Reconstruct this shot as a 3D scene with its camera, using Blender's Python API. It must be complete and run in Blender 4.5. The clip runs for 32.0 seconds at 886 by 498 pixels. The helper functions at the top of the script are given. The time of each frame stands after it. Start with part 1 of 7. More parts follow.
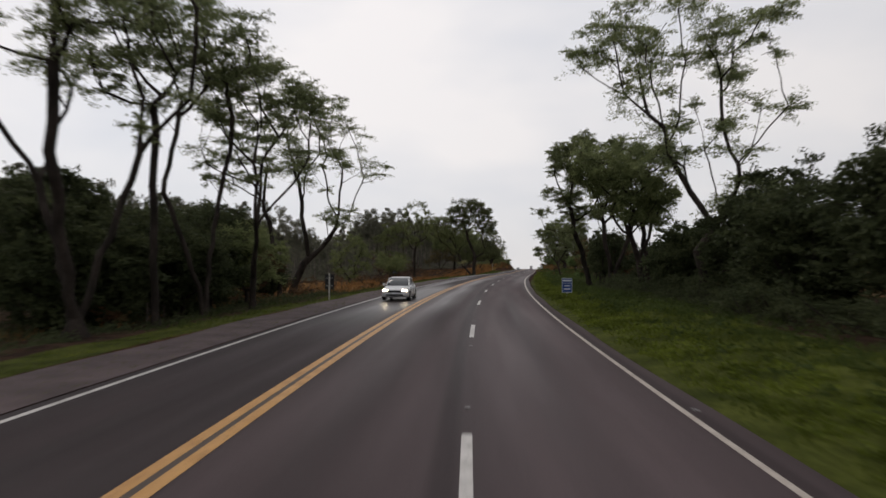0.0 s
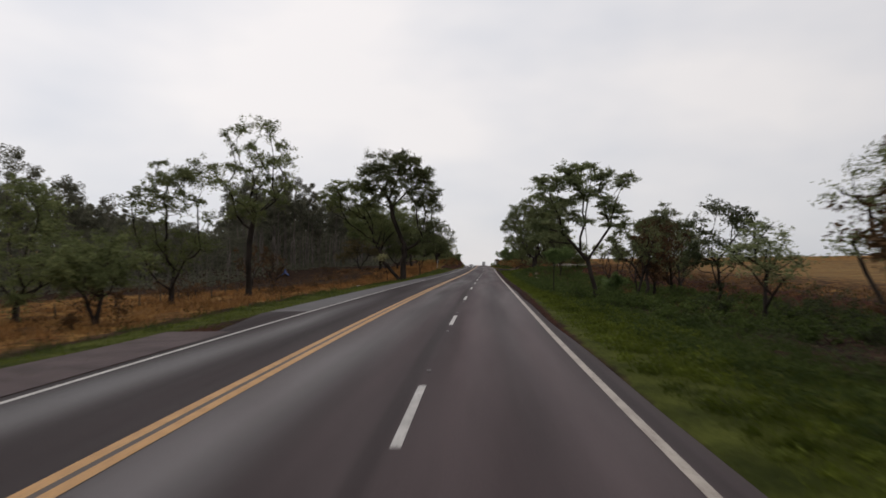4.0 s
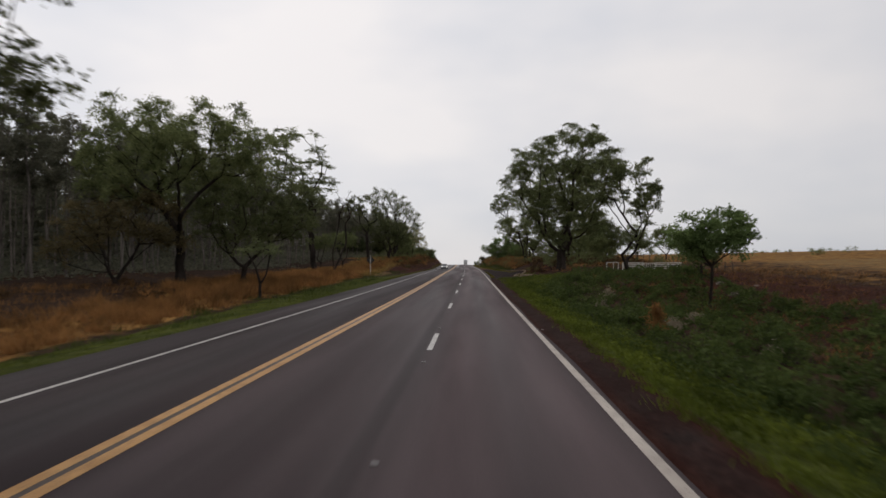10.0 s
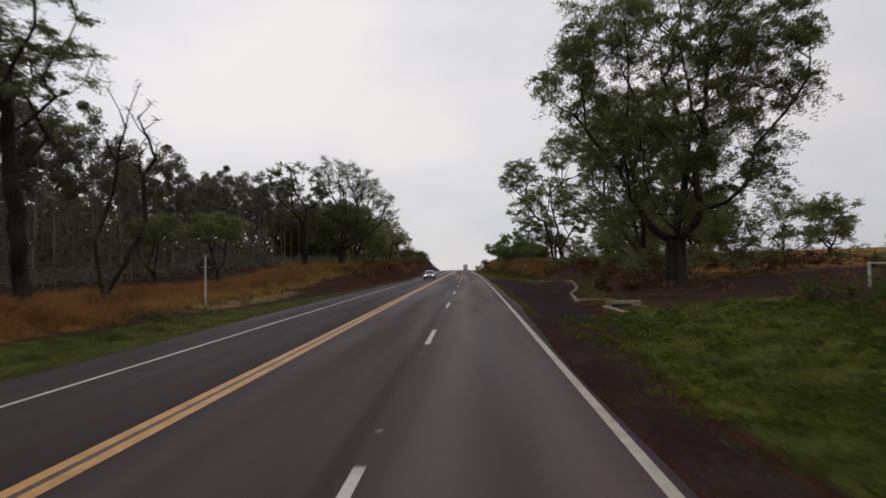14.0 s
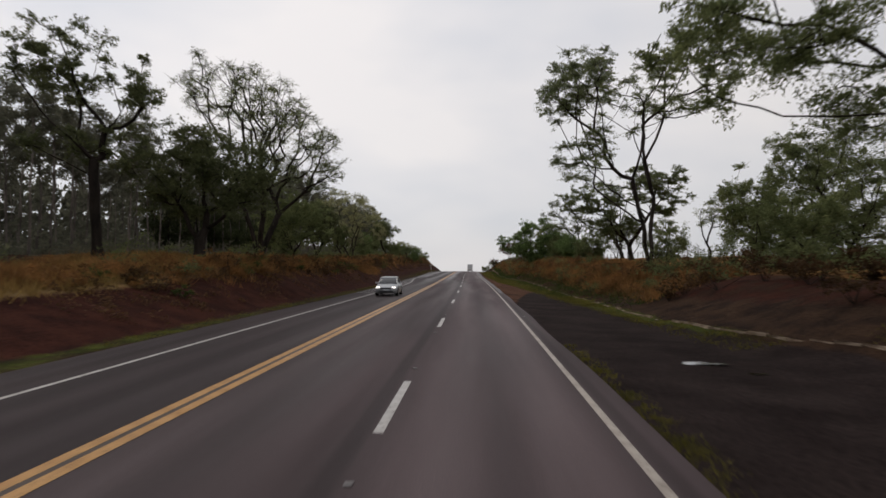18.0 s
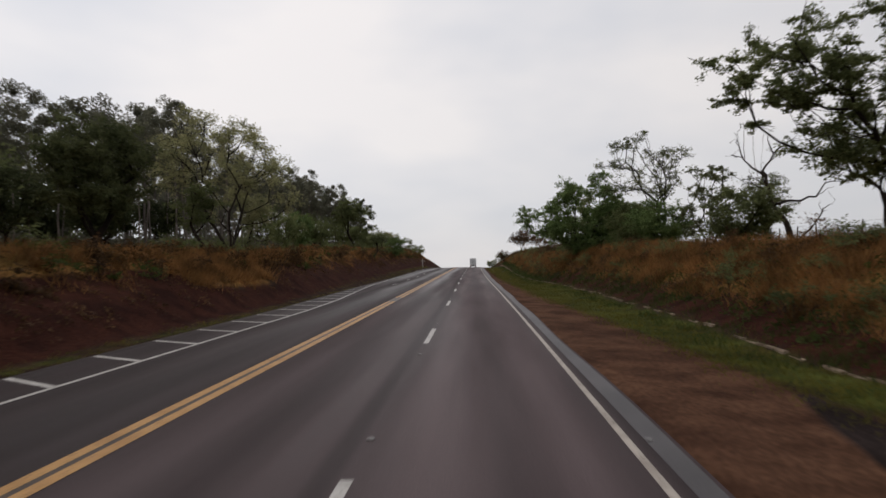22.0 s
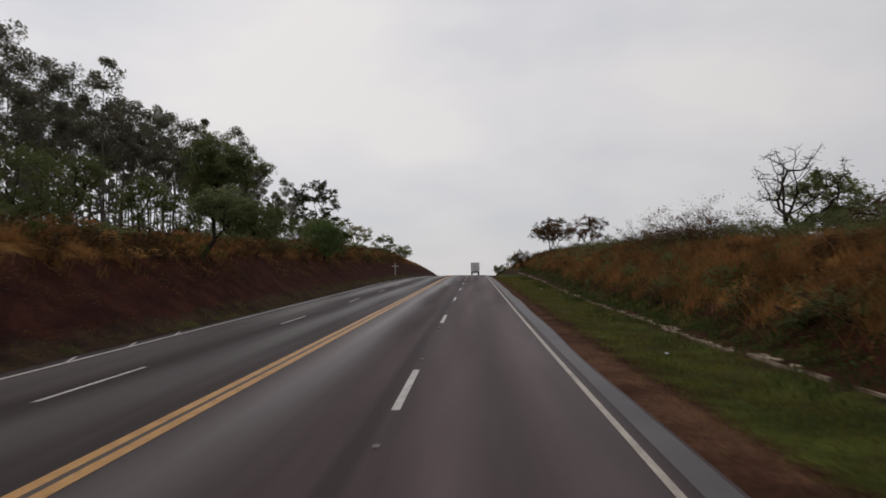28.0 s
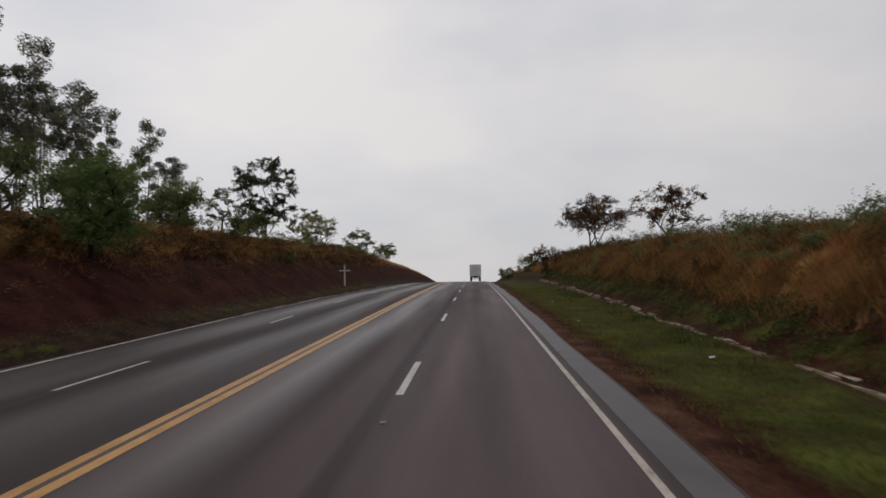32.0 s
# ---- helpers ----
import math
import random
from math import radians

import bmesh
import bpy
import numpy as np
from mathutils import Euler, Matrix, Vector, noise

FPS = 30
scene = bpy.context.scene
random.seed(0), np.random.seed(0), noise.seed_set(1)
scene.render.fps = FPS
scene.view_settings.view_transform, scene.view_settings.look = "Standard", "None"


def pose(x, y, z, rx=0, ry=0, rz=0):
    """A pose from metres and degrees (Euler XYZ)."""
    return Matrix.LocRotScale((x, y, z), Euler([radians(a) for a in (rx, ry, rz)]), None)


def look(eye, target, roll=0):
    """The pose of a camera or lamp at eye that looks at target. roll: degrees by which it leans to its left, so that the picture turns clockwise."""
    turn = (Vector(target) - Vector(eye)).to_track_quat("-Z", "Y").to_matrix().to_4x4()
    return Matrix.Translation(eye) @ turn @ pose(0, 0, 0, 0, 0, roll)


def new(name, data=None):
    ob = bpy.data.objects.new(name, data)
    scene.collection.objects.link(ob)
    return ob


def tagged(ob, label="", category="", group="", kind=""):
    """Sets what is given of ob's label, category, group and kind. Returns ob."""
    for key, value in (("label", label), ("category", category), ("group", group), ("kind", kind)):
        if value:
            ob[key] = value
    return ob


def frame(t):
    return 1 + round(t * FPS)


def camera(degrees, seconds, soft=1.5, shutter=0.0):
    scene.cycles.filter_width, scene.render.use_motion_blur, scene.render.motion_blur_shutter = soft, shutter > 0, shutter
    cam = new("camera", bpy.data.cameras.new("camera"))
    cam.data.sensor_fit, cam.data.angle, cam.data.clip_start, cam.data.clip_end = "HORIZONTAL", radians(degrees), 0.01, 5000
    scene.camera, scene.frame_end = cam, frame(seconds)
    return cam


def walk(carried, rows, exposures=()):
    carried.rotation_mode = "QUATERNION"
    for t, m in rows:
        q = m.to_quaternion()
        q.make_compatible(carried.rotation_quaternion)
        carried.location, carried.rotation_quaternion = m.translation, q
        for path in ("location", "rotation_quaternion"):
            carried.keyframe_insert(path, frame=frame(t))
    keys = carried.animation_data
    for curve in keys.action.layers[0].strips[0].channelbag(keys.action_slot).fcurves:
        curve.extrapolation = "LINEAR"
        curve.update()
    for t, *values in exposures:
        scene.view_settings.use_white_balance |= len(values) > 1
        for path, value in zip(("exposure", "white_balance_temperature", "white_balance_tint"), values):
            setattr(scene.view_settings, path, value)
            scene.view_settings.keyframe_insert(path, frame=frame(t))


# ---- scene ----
cam = camera(68.2, 32.0, soft=1.6, shutter=0.4)
# seconds, place, tilt, lean and turn of the camera
PATH = [
    (0.0, 0.10, -5.12, 2.38, 91.77, -0.41, 3.24),
    (0.5, 0.07, 4.63, 2.49, 91.77, -0.25, 2.78),
    (1.0, 0.07, 14.36, 2.60, 91.56, -0.93, 1.90),
    (1.5, 0.38, 24.30, 2.72, 91.46, -0.64, 1.33),
    (2.0, 0.62, 33.65, 2.82, 91.50, -1.09, 0.63),
    (2.5, 1.09, 43.37, 2.93, 91.61, -0.13, -0.00),
    (3.0, 1.55, 52.71, 3.03, 91.39, -0.68, -0.40),
    (3.5, 2.19, 62.16, 3.13, 91.37, -0.58, -0.82),
    (5.5, 4.85, 98.07, 3.43, 91.55, -0.64, -2.18),
    (6.0, 5.60, 106.76, 3.48, 91.42, -1.03, -2.22),
    (6.5, 6.34, 115.59, 3.52, 91.34, -0.87, -2.40),
    (7.0, 7.13, 124.45, 3.55, 91.31, -0.60, -2.64),
    (7.5, 7.91, 132.85, 3.58, 91.32, -1.05, -2.65),
    (8.0, 8.64, 141.07, 3.60, 91.30, -0.77, -2.64),
    (8.5, 9.42, 149.40, 3.61, 91.37, -0.96, -2.59),
    (9.0, 10.17, 157.68, 3.62, 91.48, -0.87, -2.65),
    (9.5, 10.90, 165.47, 3.63, 91.28, -0.32, -2.74),
    (10.0, 11.73, 173.43, 3.63, 91.28, 0.03, -2.74),
    (10.5, 12.49, 181.52, 3.64, 91.31, 0.25, -2.86),
    (11.0, 13.27, 189.62, 3.66, 91.40, 0.01, -2.79),
    (11.5, 13.99, 197.38, 3.68, 91.49, -0.01, -2.67),
    (12.0, 14.68, 205.08, 3.71, 91.54, -0.33, -2.66),
    (12.5, 15.47, 212.59, 3.74, 91.55, -0.20, -2.60),
    (13.0, 16.15, 220.20, 3.78, 91.55, 0.45, -2.81),
    (13.5, 16.87, 227.69, 3.82, 91.67, 1.09, -2.69),
    (15.5, 19.71, 258.97, 4.05, 91.77, -0.04, -2.59),
    (16.0, 20.33, 265.91, 4.11, 91.62, -0.11, -2.80),
    (16.5, 20.99, 273.10, 4.18, 91.60, 0.04, -2.72),
    (17.0, 21.66, 280.14, 4.23, 91.56, 0.35, -2.28),
    (17.5, 22.18, 286.89, 4.29, 91.55, 0.04, -2.37),
    (18.0, 22.76, 293.64, 4.33, 91.65, -0.38, -2.15),
    (18.5, 23.37, 300.37, 4.37, 91.43, -0.49, -2.01),
    (19.0, 23.92, 307.17, 4.41, 91.47, -0.23, -2.03),
    (19.5, 24.51, 314.58, 4.44, 91.40, 0.13, -2.29),
    (20.0, 25.13, 321.42, 4.48, 91.36, -0.25, -2.19),
    (20.5, 25.78, 327.75, 4.50, 91.20, -0.05, -2.09),
    (21.0, 26.40, 334.42, 4.53, 91.33, 0.87, -1.93),
    (21.5, 26.86, 341.31, 4.55, 91.44, 0.58, -2.16),
    (22.0, 27.43, 347.72, 4.57, 91.20, 0.83, -1.80),
    (22.5, 27.95, 353.86, 4.60, 91.27, 0.35, -1.51),
    (23.0, 28.36, 359.79, 4.62, 91.34, 0.45, -1.45),
    (23.5, 28.87, 365.44, 4.64, 91.50, 0.57, -1.19),
    (24.0, 29.40, 370.89, 4.65, 91.42, 0.34, -0.81),
    (24.5, 29.77, 376.78, 4.67, 91.59, 0.27, -0.82),
    (25.0, 30.15, 383.16, 4.69, 91.73, 0.20, -0.84),
    (25.5, 30.57, 389.10, 4.71, 91.62, 1.69, -1.16),
    (27.5, 32.29, 413.50, 4.79, 91.57, 1.09, -1.68),
    (28.0, 32.75, 419.64, 4.81, 91.61, 0.79, -1.69),
    (28.5, 33.17, 425.47, 4.83, 91.60, 0.23, -1.77),
    (29.0, 33.68, 431.35, 4.86, 91.66, 0.57, -1.68),
    (29.5, 34.09, 437.05, 4.89, 91.58, 0.62, -2.01),
    (30.0, 34.52, 442.74, 4.92, 91.58, 0.56, -2.05),
    (30.5, 35.04, 448.67, 4.96, 91.61, 0.56, -1.90),
    (31.0, 35.51, 454.70, 5.00, 91.77, 0.53, -1.89),
    (31.5, 35.99, 460.57, 5.04, 91.87, 0.68, -1.77),
    (32.0, 36.47, 466.11, 5.08, 91.81, 0.92, -1.65),
]
walk(cam, [(t, pose(x, y, z, rx, ry, rz)) for t, x, y, z, rx, ry, rz in PATH],
     [(0, 0.14, 6860, 15.5), (7, 0.15, 6860, 15.5), (14, 0.07, 6860, 15.5), (22, 0.10, 6860, 15.5), (28, -0.06, 6860, 15.5), (32, -0.09, 6860, 15.5)])

# ---- world and light: a bright overcast sky ----
SUN_FROM = (-0.42, 0.48, 0.77)
world = bpy.data.worlds.new("overcast_sky")
scene.world = world
world.use_nodes = True
wn, wl = world.node_tree.nodes, world.node_tree.links
wn.clear()
w_out, w_bg = wn.new("ShaderNodeOutputWorld"), wn.new("ShaderNodeBackground")
w_sky = wn.new("ShaderNodeTexSky")
w_sky.sky_type, w_sky.sun_disc = "NISHITA", False
w_sky.sun_elevation, w_sky.sun_rotation = radians(50), radians(-41)
w_co, w_map = wn.new("ShaderNodeTexCoord"), wn.new("ShaderNodeMapping")
w_map.inputs["Scale"].default_value = (1.0, 1.0, 2.3)
w_no = wn.new("ShaderNodeTexNoise")
w_no.inputs["Scale"].default_value, w_no.inputs["Detail"].default_value, w_no.inputs["Roughness"].default_value = 1.7, 4.0, 0.5
w_ramp = wn.new("ShaderNodeValToRGB")
w_ramp.color_ramp.elements[0].position, w_ramp.color_ramp.elements[0].color = 0.34, (4.95, 5.6, 6.35, 1)
w_ramp.color_ramp.elements[1].position, w_ramp.color_ramp.elements[1].color = 0.68, (7.55, 7.72, 7.78, 1)
w_dot = wn.new("ShaderNodeVectorMath")
w_dot.operation = "DOT_PRODUCT"
w_dot.inputs[1].default_value = Vector(SUN_FROM).normalized()
w_glow = wn.new("ShaderNodeMapRange")
w_glow.inputs["From Min"].default_value, w_glow.inputs["From Max"].default_value = -0.75, 1.0
w_glow.inputs["To Min"].default_value, w_glow.inputs["To Max"].default_value = 0.5, 1.17
w_mul = wn.new("ShaderNodeVectorMath")
w_mul.operation = "SCALE"
w_mix = wn.new("ShaderNodeMixRGB")
w_mix.inputs["Fac"].default_value = 0.93
wl.new(w_co.outputs["Generated"], w_map.inputs["Vector"])
wl.new(w_map.outputs["Vector"], w_no.inputs["Vector"])
wl.new(w_no.outputs["Fac"], w_ramp.inputs["Fac"])
wl.new(w_co.outputs["Generated"], w_dot.inputs[0])
wl.new(w_dot.outputs["Value"], w_glow.inputs["Value"])
wl.new(w_ramp.outputs["Color"], w_mul.inputs[0])
wl.new(w_glow.outputs["Result"], w_mul.inputs["Scale"])
wl.new(w_sky.outputs["Color"], w_mix.inputs["Color1"])
wl.new(w_mul.outputs["Vector"], w_mix.inputs["Color2"])
wl.new(w_mix.outputs["Color"], w_bg.inputs["Color"])
w_bg.inputs["Strength"].default_value = 0.1
wl.new(w_bg.outputs["Background"], w_out.inputs["Surface"])

sun_data = bpy.data.lights.new("sun", "SUN")
sun_data.energy, sun_data.angle, sun_data.color = 0.5, radians(25), (1.0, 0.96, 0.9)
sun = new("sun", sun_data)
sun.matrix_world = look(Vector(SUN_FROM) * 100, (0, 0, 0))

# ---- the line of the road ----
KNOTS = np.arange(-20.0, 700.0, 40.0)
HEAD = [-2.639, 0.268, 3.312, 4.890, 5.136, 5.251, 5.208, 5.097, 4.948, 4.763, 4.360, 4.110, 4.542, 4.445, 4.315, 4.180, 4.047, 3.913]
SLOPE = [0.711, 0.632, 0.594, 0.366, 0.140, 0.102, 0.311, 0.510, 0.306, 0.198, 0.173, 0.191, 0.383, 0.464, 0.016, -0.564, -1.141, -1.723]
CROSSFALL = [-0.0061, -0.0041, -0.0077, -0.0073, -0.0016, 0.0070, 0.0090, 0.0112, 0.0043, 0.0042, 0.0027, 0.0029, -0.0004, 0.0002, 0.0038, 0.0065, 0.0079, 0.0086]
FALL_LEFT = 0.021
WY, WR, WL = 3.55, 3.47, 7.16
RS = np.arange(-120.0, 3200.0, 1.0)
_hd = np.radians(np.interp(RS, KNOTS, HEAD))
_sl = np.radians(np.interp(RS, np.append(KNOTS, [760, 900, 3200]), SLOPE + [-2.6, -3.0, -3.0]))
RX, RY, RZ = np.cumsum(np.sin(_hd)), np.cumsum(np.cos(_hd)), np.cumsum(np.tan(_sl))
_i0 = 120
RX, RY, RZ = RX - RX[_i0], RY - RY[_i0], RZ - RZ[_i0]


def line(s):
    """Place, heading and height of the lane line at s metres along the road."""
    return np.interp(s, RS, RX), np.interp(s, RS, RY), np.interp(s, RS, RZ), np.interp(s, RS, _hd)


def road_dz(s, lat):
    s, lat = np.asarray(s, float), np.asarray(lat, float)
    return np.where(lat > -3.5, -np.interp(s, KNOTS, CROSSFALL) * (lat + 3.5), FALL_LEFT * (lat + 3.5))


def spot(s, lat, dz):
    """World coordinates of points given along and across the road, dz above the lane line."""
    x, y, z, h = line(s)
    lat = np.asarray(lat, float)
    return np.stack(np.broadcast_arrays(x + lat * np.cos(h), y - lat * np.sin(h), z + dz), -1)


# heights of the land beside the road, above the lane line: rows along the road, columns across it
ST_L = [-120, 20, 70, 130, 190, 230, 270, 300, 322, 345, 400, 450, 520, 600, 760]
LAT_L = [-7.0, -9.3, -11, -13, -16, -20, -28, -45, -80, -200, -900]
H_L = np.array([
    [-.11, -.17, -.33, -.5, -.7, -1.0, -1.3, -1.5, -1.5, -1.5, 4],
    [-.11, -.17, -.33, -.5, -.7, -1.0, -1.3, -1.5, -1.5, -1.5, 4],
    [-.11, -.17, -.35, -.6, -.9, -1.3, -1.8, -2.0, -2.0, -2.0, 4],
    [-.4, -.22, -.35, -.5, -.7, -.9, -1.5, -2.0, -2.0, -2.0, 4],
    [-.4, -.22, -.35, -.7, -1.0, -1.5, -1.9, -2.4, -2.0, -1.0, 4],
    [-.4, -.22, -.30, -.35, -.3, 0., .5, .5, .5, 1., 5],
    [-.4, -.22, -.25, -.10, .2, .4, .8, 1., 1.5, 2, 6],
    [-.4, -.22, -.25, 0., .2, .3, .8, 1.5, 2, 3, 7],
    [-.4, -.22, -.2, .4, 1.2, 1.5, 1.8, 2, 2.5, 4, 8],
    [-.4, -.22, -.1, 1.0, 2.2, 2.6, 3., 3, 3.5, 5, 9],
    [-.4, -.27, -.22, 1.2, 2.7, 3.0, 3.4, 3.5, 4, 6, 10],
    [-.4, -.35, -.27, 1.1, 3.4, 4.1, 4.5, 5, 5.5, 8, 12],
    [-.4, -.4, -.3, .2, 2.6, 4.8, 5.6, 6.5, 8, 10, 14],
    [-.4, -.4, -.35, .3, 3.0, 5.6, 7.5, 10, 12, 13, 16],
    [-.4, -.4, -.3, .8, 3.0, 5.6, 8, 12, 15, 16, 18]])
ST_R = [-120, 15, 40, 70, 121, 147, 181, 220, 245, 262, 280, 300, 320, 345, 365, 386, 420, 450, 500, 560, 760]
LAT_R = [3.0, 4.4, 6, 8, 10, 12, 14, 16, 20, 28, 45, 80, 200, 900]
H_R = np.array([
    [-.4, -.12, 0, .1, .2, .2, .2, .2, 0, 0, 0, 0, 1, 5],
    [-.4, -.12, 0, .1, .2, .2, .2, .2, 0, 0, 0, 0, 1, 5],
    [-.4, -.12, .05, .1, .1, .1, .0, -.1, -.4, -.6, -.6, -.5, 1, 5],
    [-.4, -.12, -.12, -.2, -.3, -.4, -.5, -.6, -.8, -1, -1, -.6, 1, 6],
    [-.4, -.14, -.2, -.4, -.55, -.8, -1, -1, -1, -1, -.5, .2, 2, 10],
    [-.4, -.16, -.5, -1, -1.3, -1.4, -1.4, -1.3, -1, -.6, 0, 1, 3.5, 16],
    [-.4, -.16, -.5, -1, -1.3, -1.4, -1.3, -1.2, -1, -.3, .5, 1.6, 4.5, 20],
    [-.4, -.16, -.4, -.9, -1.2, -1.3, -1.3, -1.3, -1, 0, .8, 2, 5, 22],
    [-.4, -.16, -.2, -.3, -.1, .1, .3, .4, .6, .8, 1.2, 2.3, 5.5, 22],
    [-.4, -.16, -.1, .0, .2, .3, .4, .5, .6, .8, 1.2, 2.4, 6, 22],
    [-.4, -.18, -.22, -.25, -.1, .1, .3, .6, 1.2, 1.6, 1.9, 2.7, 6, 22],
    [-.4, -.18, -.24, -.3, -.35, -.1, .6, 1.2, 1.7, 1.9, 2.2, 3.0, 6, 22],
    [-.4, -.18, -.25, -.3, -.3, .2, 1.0, 1.6, 2.0, 2.3, 2.7, 3.4, 6.5, 22],
    [-.4, -.16, -.25, -.32, -.3, .2, .9, 1.6, 2.2, 2.7, 3.2, 4, 7, 22],
    [-.4, -.16, -.25, -.32, -.32, .4, 1.5, 2.3, 2.6, 3.1, 3.5, 4, 7, 20],
    [-.4, -.16, -.22, -.3, -.3, .6, 1.8, 2.7, 3.3, 3.6, 4, 4.4, 7, 18],
    [-.4, -.16, -.25, -.3, -.1, 1.5, 2.8, 3.2, 3.4, 3.6, 3.9, 4.4, 7, 16],
    [-.4, -.16, -.25, -.3, -.2, 1.3, 2.5, 3.05, 3.35, 3.6, 4.0, 4.6, 7, 14],
    [-.4, -.16, -.22, -.28, -.25, 1.1, 2.7, 3.45, 3.8, 4.0, 4.4, 4.8, 7, 12],
    [-.4, -.16, -.2, -.2, -.1, 1.4, 3.0, 3.8, 4.4, 4.8, 5, 5.2, 7, 10],
    [-.4, -.16, -.2, 0, .4, 1.6, 3.0, 3.8, 4.4, 5, 5, 5, 7, 10]])


def _table(s, lat, st, la, h):
    i = np.clip(np.searchsorted(st, s) - 1, 0, len(st) - 2)
    j = np.clip(np.searchsorted(la, lat) - 1, 0, len(la) - 2)
    st, la = np.asarray(st, float), np.asarray(la, float)
    u = np.clip((s - st[i]) / (st[i + 1] - st[i]), 0, 1)
    u = u * u * (3 - 2 * u)
    v = np.clip((lat - la[j]) / (la[j + 1] - la[j]), 0, 1)
    return (h[i, j] * (1 - u) + h[i + 1, j] * u) * (1 - v) + (h[i, j + 1] * (1 - u) + h[i + 1, j + 1] * u) * v


def land(s, lat):
    """Height of the ground above the lane line."""
    s, lat = np.broadcast_arrays(np.asarray(s, float), np.asarray(lat, float))
    left = _table(s, -lat, ST_L, [-v for v in LAT_L], H_L)
    right = _table(s, lat, ST_R, LAT_R, H_R)
    dz = np.where(lat < 0, left, right)
    far = np.clip((np.abs(lat) - 50) / 150, 0, 1)
    # far land keeps its level where the road sinks behind the crest
    level = np.interp(np.minimum(s, 520), RS, RZ) - np.interp(s, RS, RZ)
    dz = dz + far * np.where(s > 520, level, 0) - far * np.clip(s - 620, 0, 3000) * 0.05
    rough = np.clip((np.where(lat < 0, -lat - 10.0, lat - 6.5)) / 6, 0, 1)
    bump = 0.10 * np.sin(s * 0.83 + lat * 0.6) * np.sin(lat * 1.1 - s * 0.31) + 0.09 * np.sin(s * 0.23 + 1.3) * np.cos(lat * 0.37 + s * 0.11)
    bump = bump + 0.05 * np.sin(s * 2.1 + lat * 1.7) * np.sin(lat * 2.3)
    lumpy = np.clip((lat - 7.5) / 3, 0, 1) * np.clip((s - 96) / 12, 0, 1) * np.clip((266 - s) / 10, 0, 1) * np.clip((34 - lat) / 6, 0, 1)
    bump = bump + lumpy * 0.16 * np.sin(s * 1.3 + lat * 0.9) * np.sin(lat * 1.5 - s * 0.7)
    return dz + rough * bump


def rest(s, lat, sink=0.0):
    """World place on the ground."""
    return Vector(spot(s, lat, land(s, lat) - sink).tolist())


def heading(s):
    return -math.degrees(float(line(s)[3]))


# ---- materials ----
def nodes_of(name):
    m = bpy.data.materials.new(name)
    m.use_nodes = True
    n, l = m.node_tree.nodes, m.node_tree.links
    return m, n, l, n["Principled BSDF"]


def noise_mix(n, l, c1, c2, scale, detail=4.0, lo=0.35, hi=0.65, vec=None, stretch=None):
    tex, ramp = n.new("ShaderNodeTexNoise"), n.new("ShaderNodeValToRGB")
    tex.inputs["Scale"].default_value, tex.inputs["Detail"].default_value = scale, detail
    ramp.color_ramp.elements[0].position, ramp.color_ramp.elements[0].color = lo, (*c1, 1)
    ramp.color_ramp.elements[1].position, ramp.color_ramp.elements[1].color = hi, (*c2, 1)
    if vec is None:
        vec = n.new("ShaderNodeTexCoord").outputs["Object"]
    if stretch:
        mp = n.new("ShaderNodeMapping")
        mp.inputs["Scale"].default_value = stretch
        l.new(vec, mp.inputs["Vector"])
        vec = mp.outputs["Vector"]
    l.new(vec, tex.inputs["Vector"])
    l.new(tex.outputs["Fac"], ramp.inputs["Fac"])
    return ramp.outputs["Color"], tex.outputs["Fac"]


def blend(n, l, fac, a, b, mode="MIX"):
    x = n.new("ShaderNodeMixRGB")
    x.blend_type = mode
    for sock, v in ((x.inputs["Fac"], fac), (x.inputs["Color1"], a), (x.inputs["Color2"], b)):
        if hasattr(v, "links"):
            l.new(v, sock)
        else:
            sock.default_value = v
    return x.outputs["Color"]


def surface(name, c1, c2, scale=3.0, fine=40.0, rough=0.8, metal=0.0, bump=0.0, spec=0.3, stretch=None, vary=0.0):
    """A surface with large stains and fine grain."""
    m, n, l, b = nodes_of(name)
    big, _ = noise_mix(n, l, c1, c2, scale, stretch=stretch)
    small, fac = noise_mix(n, l, (0.75, 0.75, 0.75), (1.15, 1.15, 1.15), fine, stretch=stretch)
    col = blend(n, l, 1.0, big, small, "MULTIPLY")
    if vary:
        info, hsv = n.new("ShaderNodeObjectInfo"), n.new("ShaderNodeHueSaturation")
        mr = n.new("ShaderNodeMapRange")
        mr.inputs["To Min"].default_value, mr.inputs["To Max"].default_value = 1 - vary, 1 + vary
        l.new(info.outputs["Random"], mr.inputs["Value"])
        l.new(mr.outputs["Result"], hsv.inputs["Value"])
        l.new(col, hsv.inputs["Color"])
        col = hsv.outputs["Color"]
    l.new(col, b.inputs["Base Color"])
    b.inputs["Roughness"].default_value, b.inputs["Metallic"].default_value = rough, metal
    b.inputs["Specular IOR Level"].default_value = spec
    if bump:
        bp = n.new("ShaderNodeBump")
        bp.inputs["Strength"].default_value, bp.inputs["Distance"].default_value = bump, 0.02
        l.new(fac, bp.inputs["Height"])
        l.new(bp.outputs["Normal"], b.inputs["Normal"])
    return m


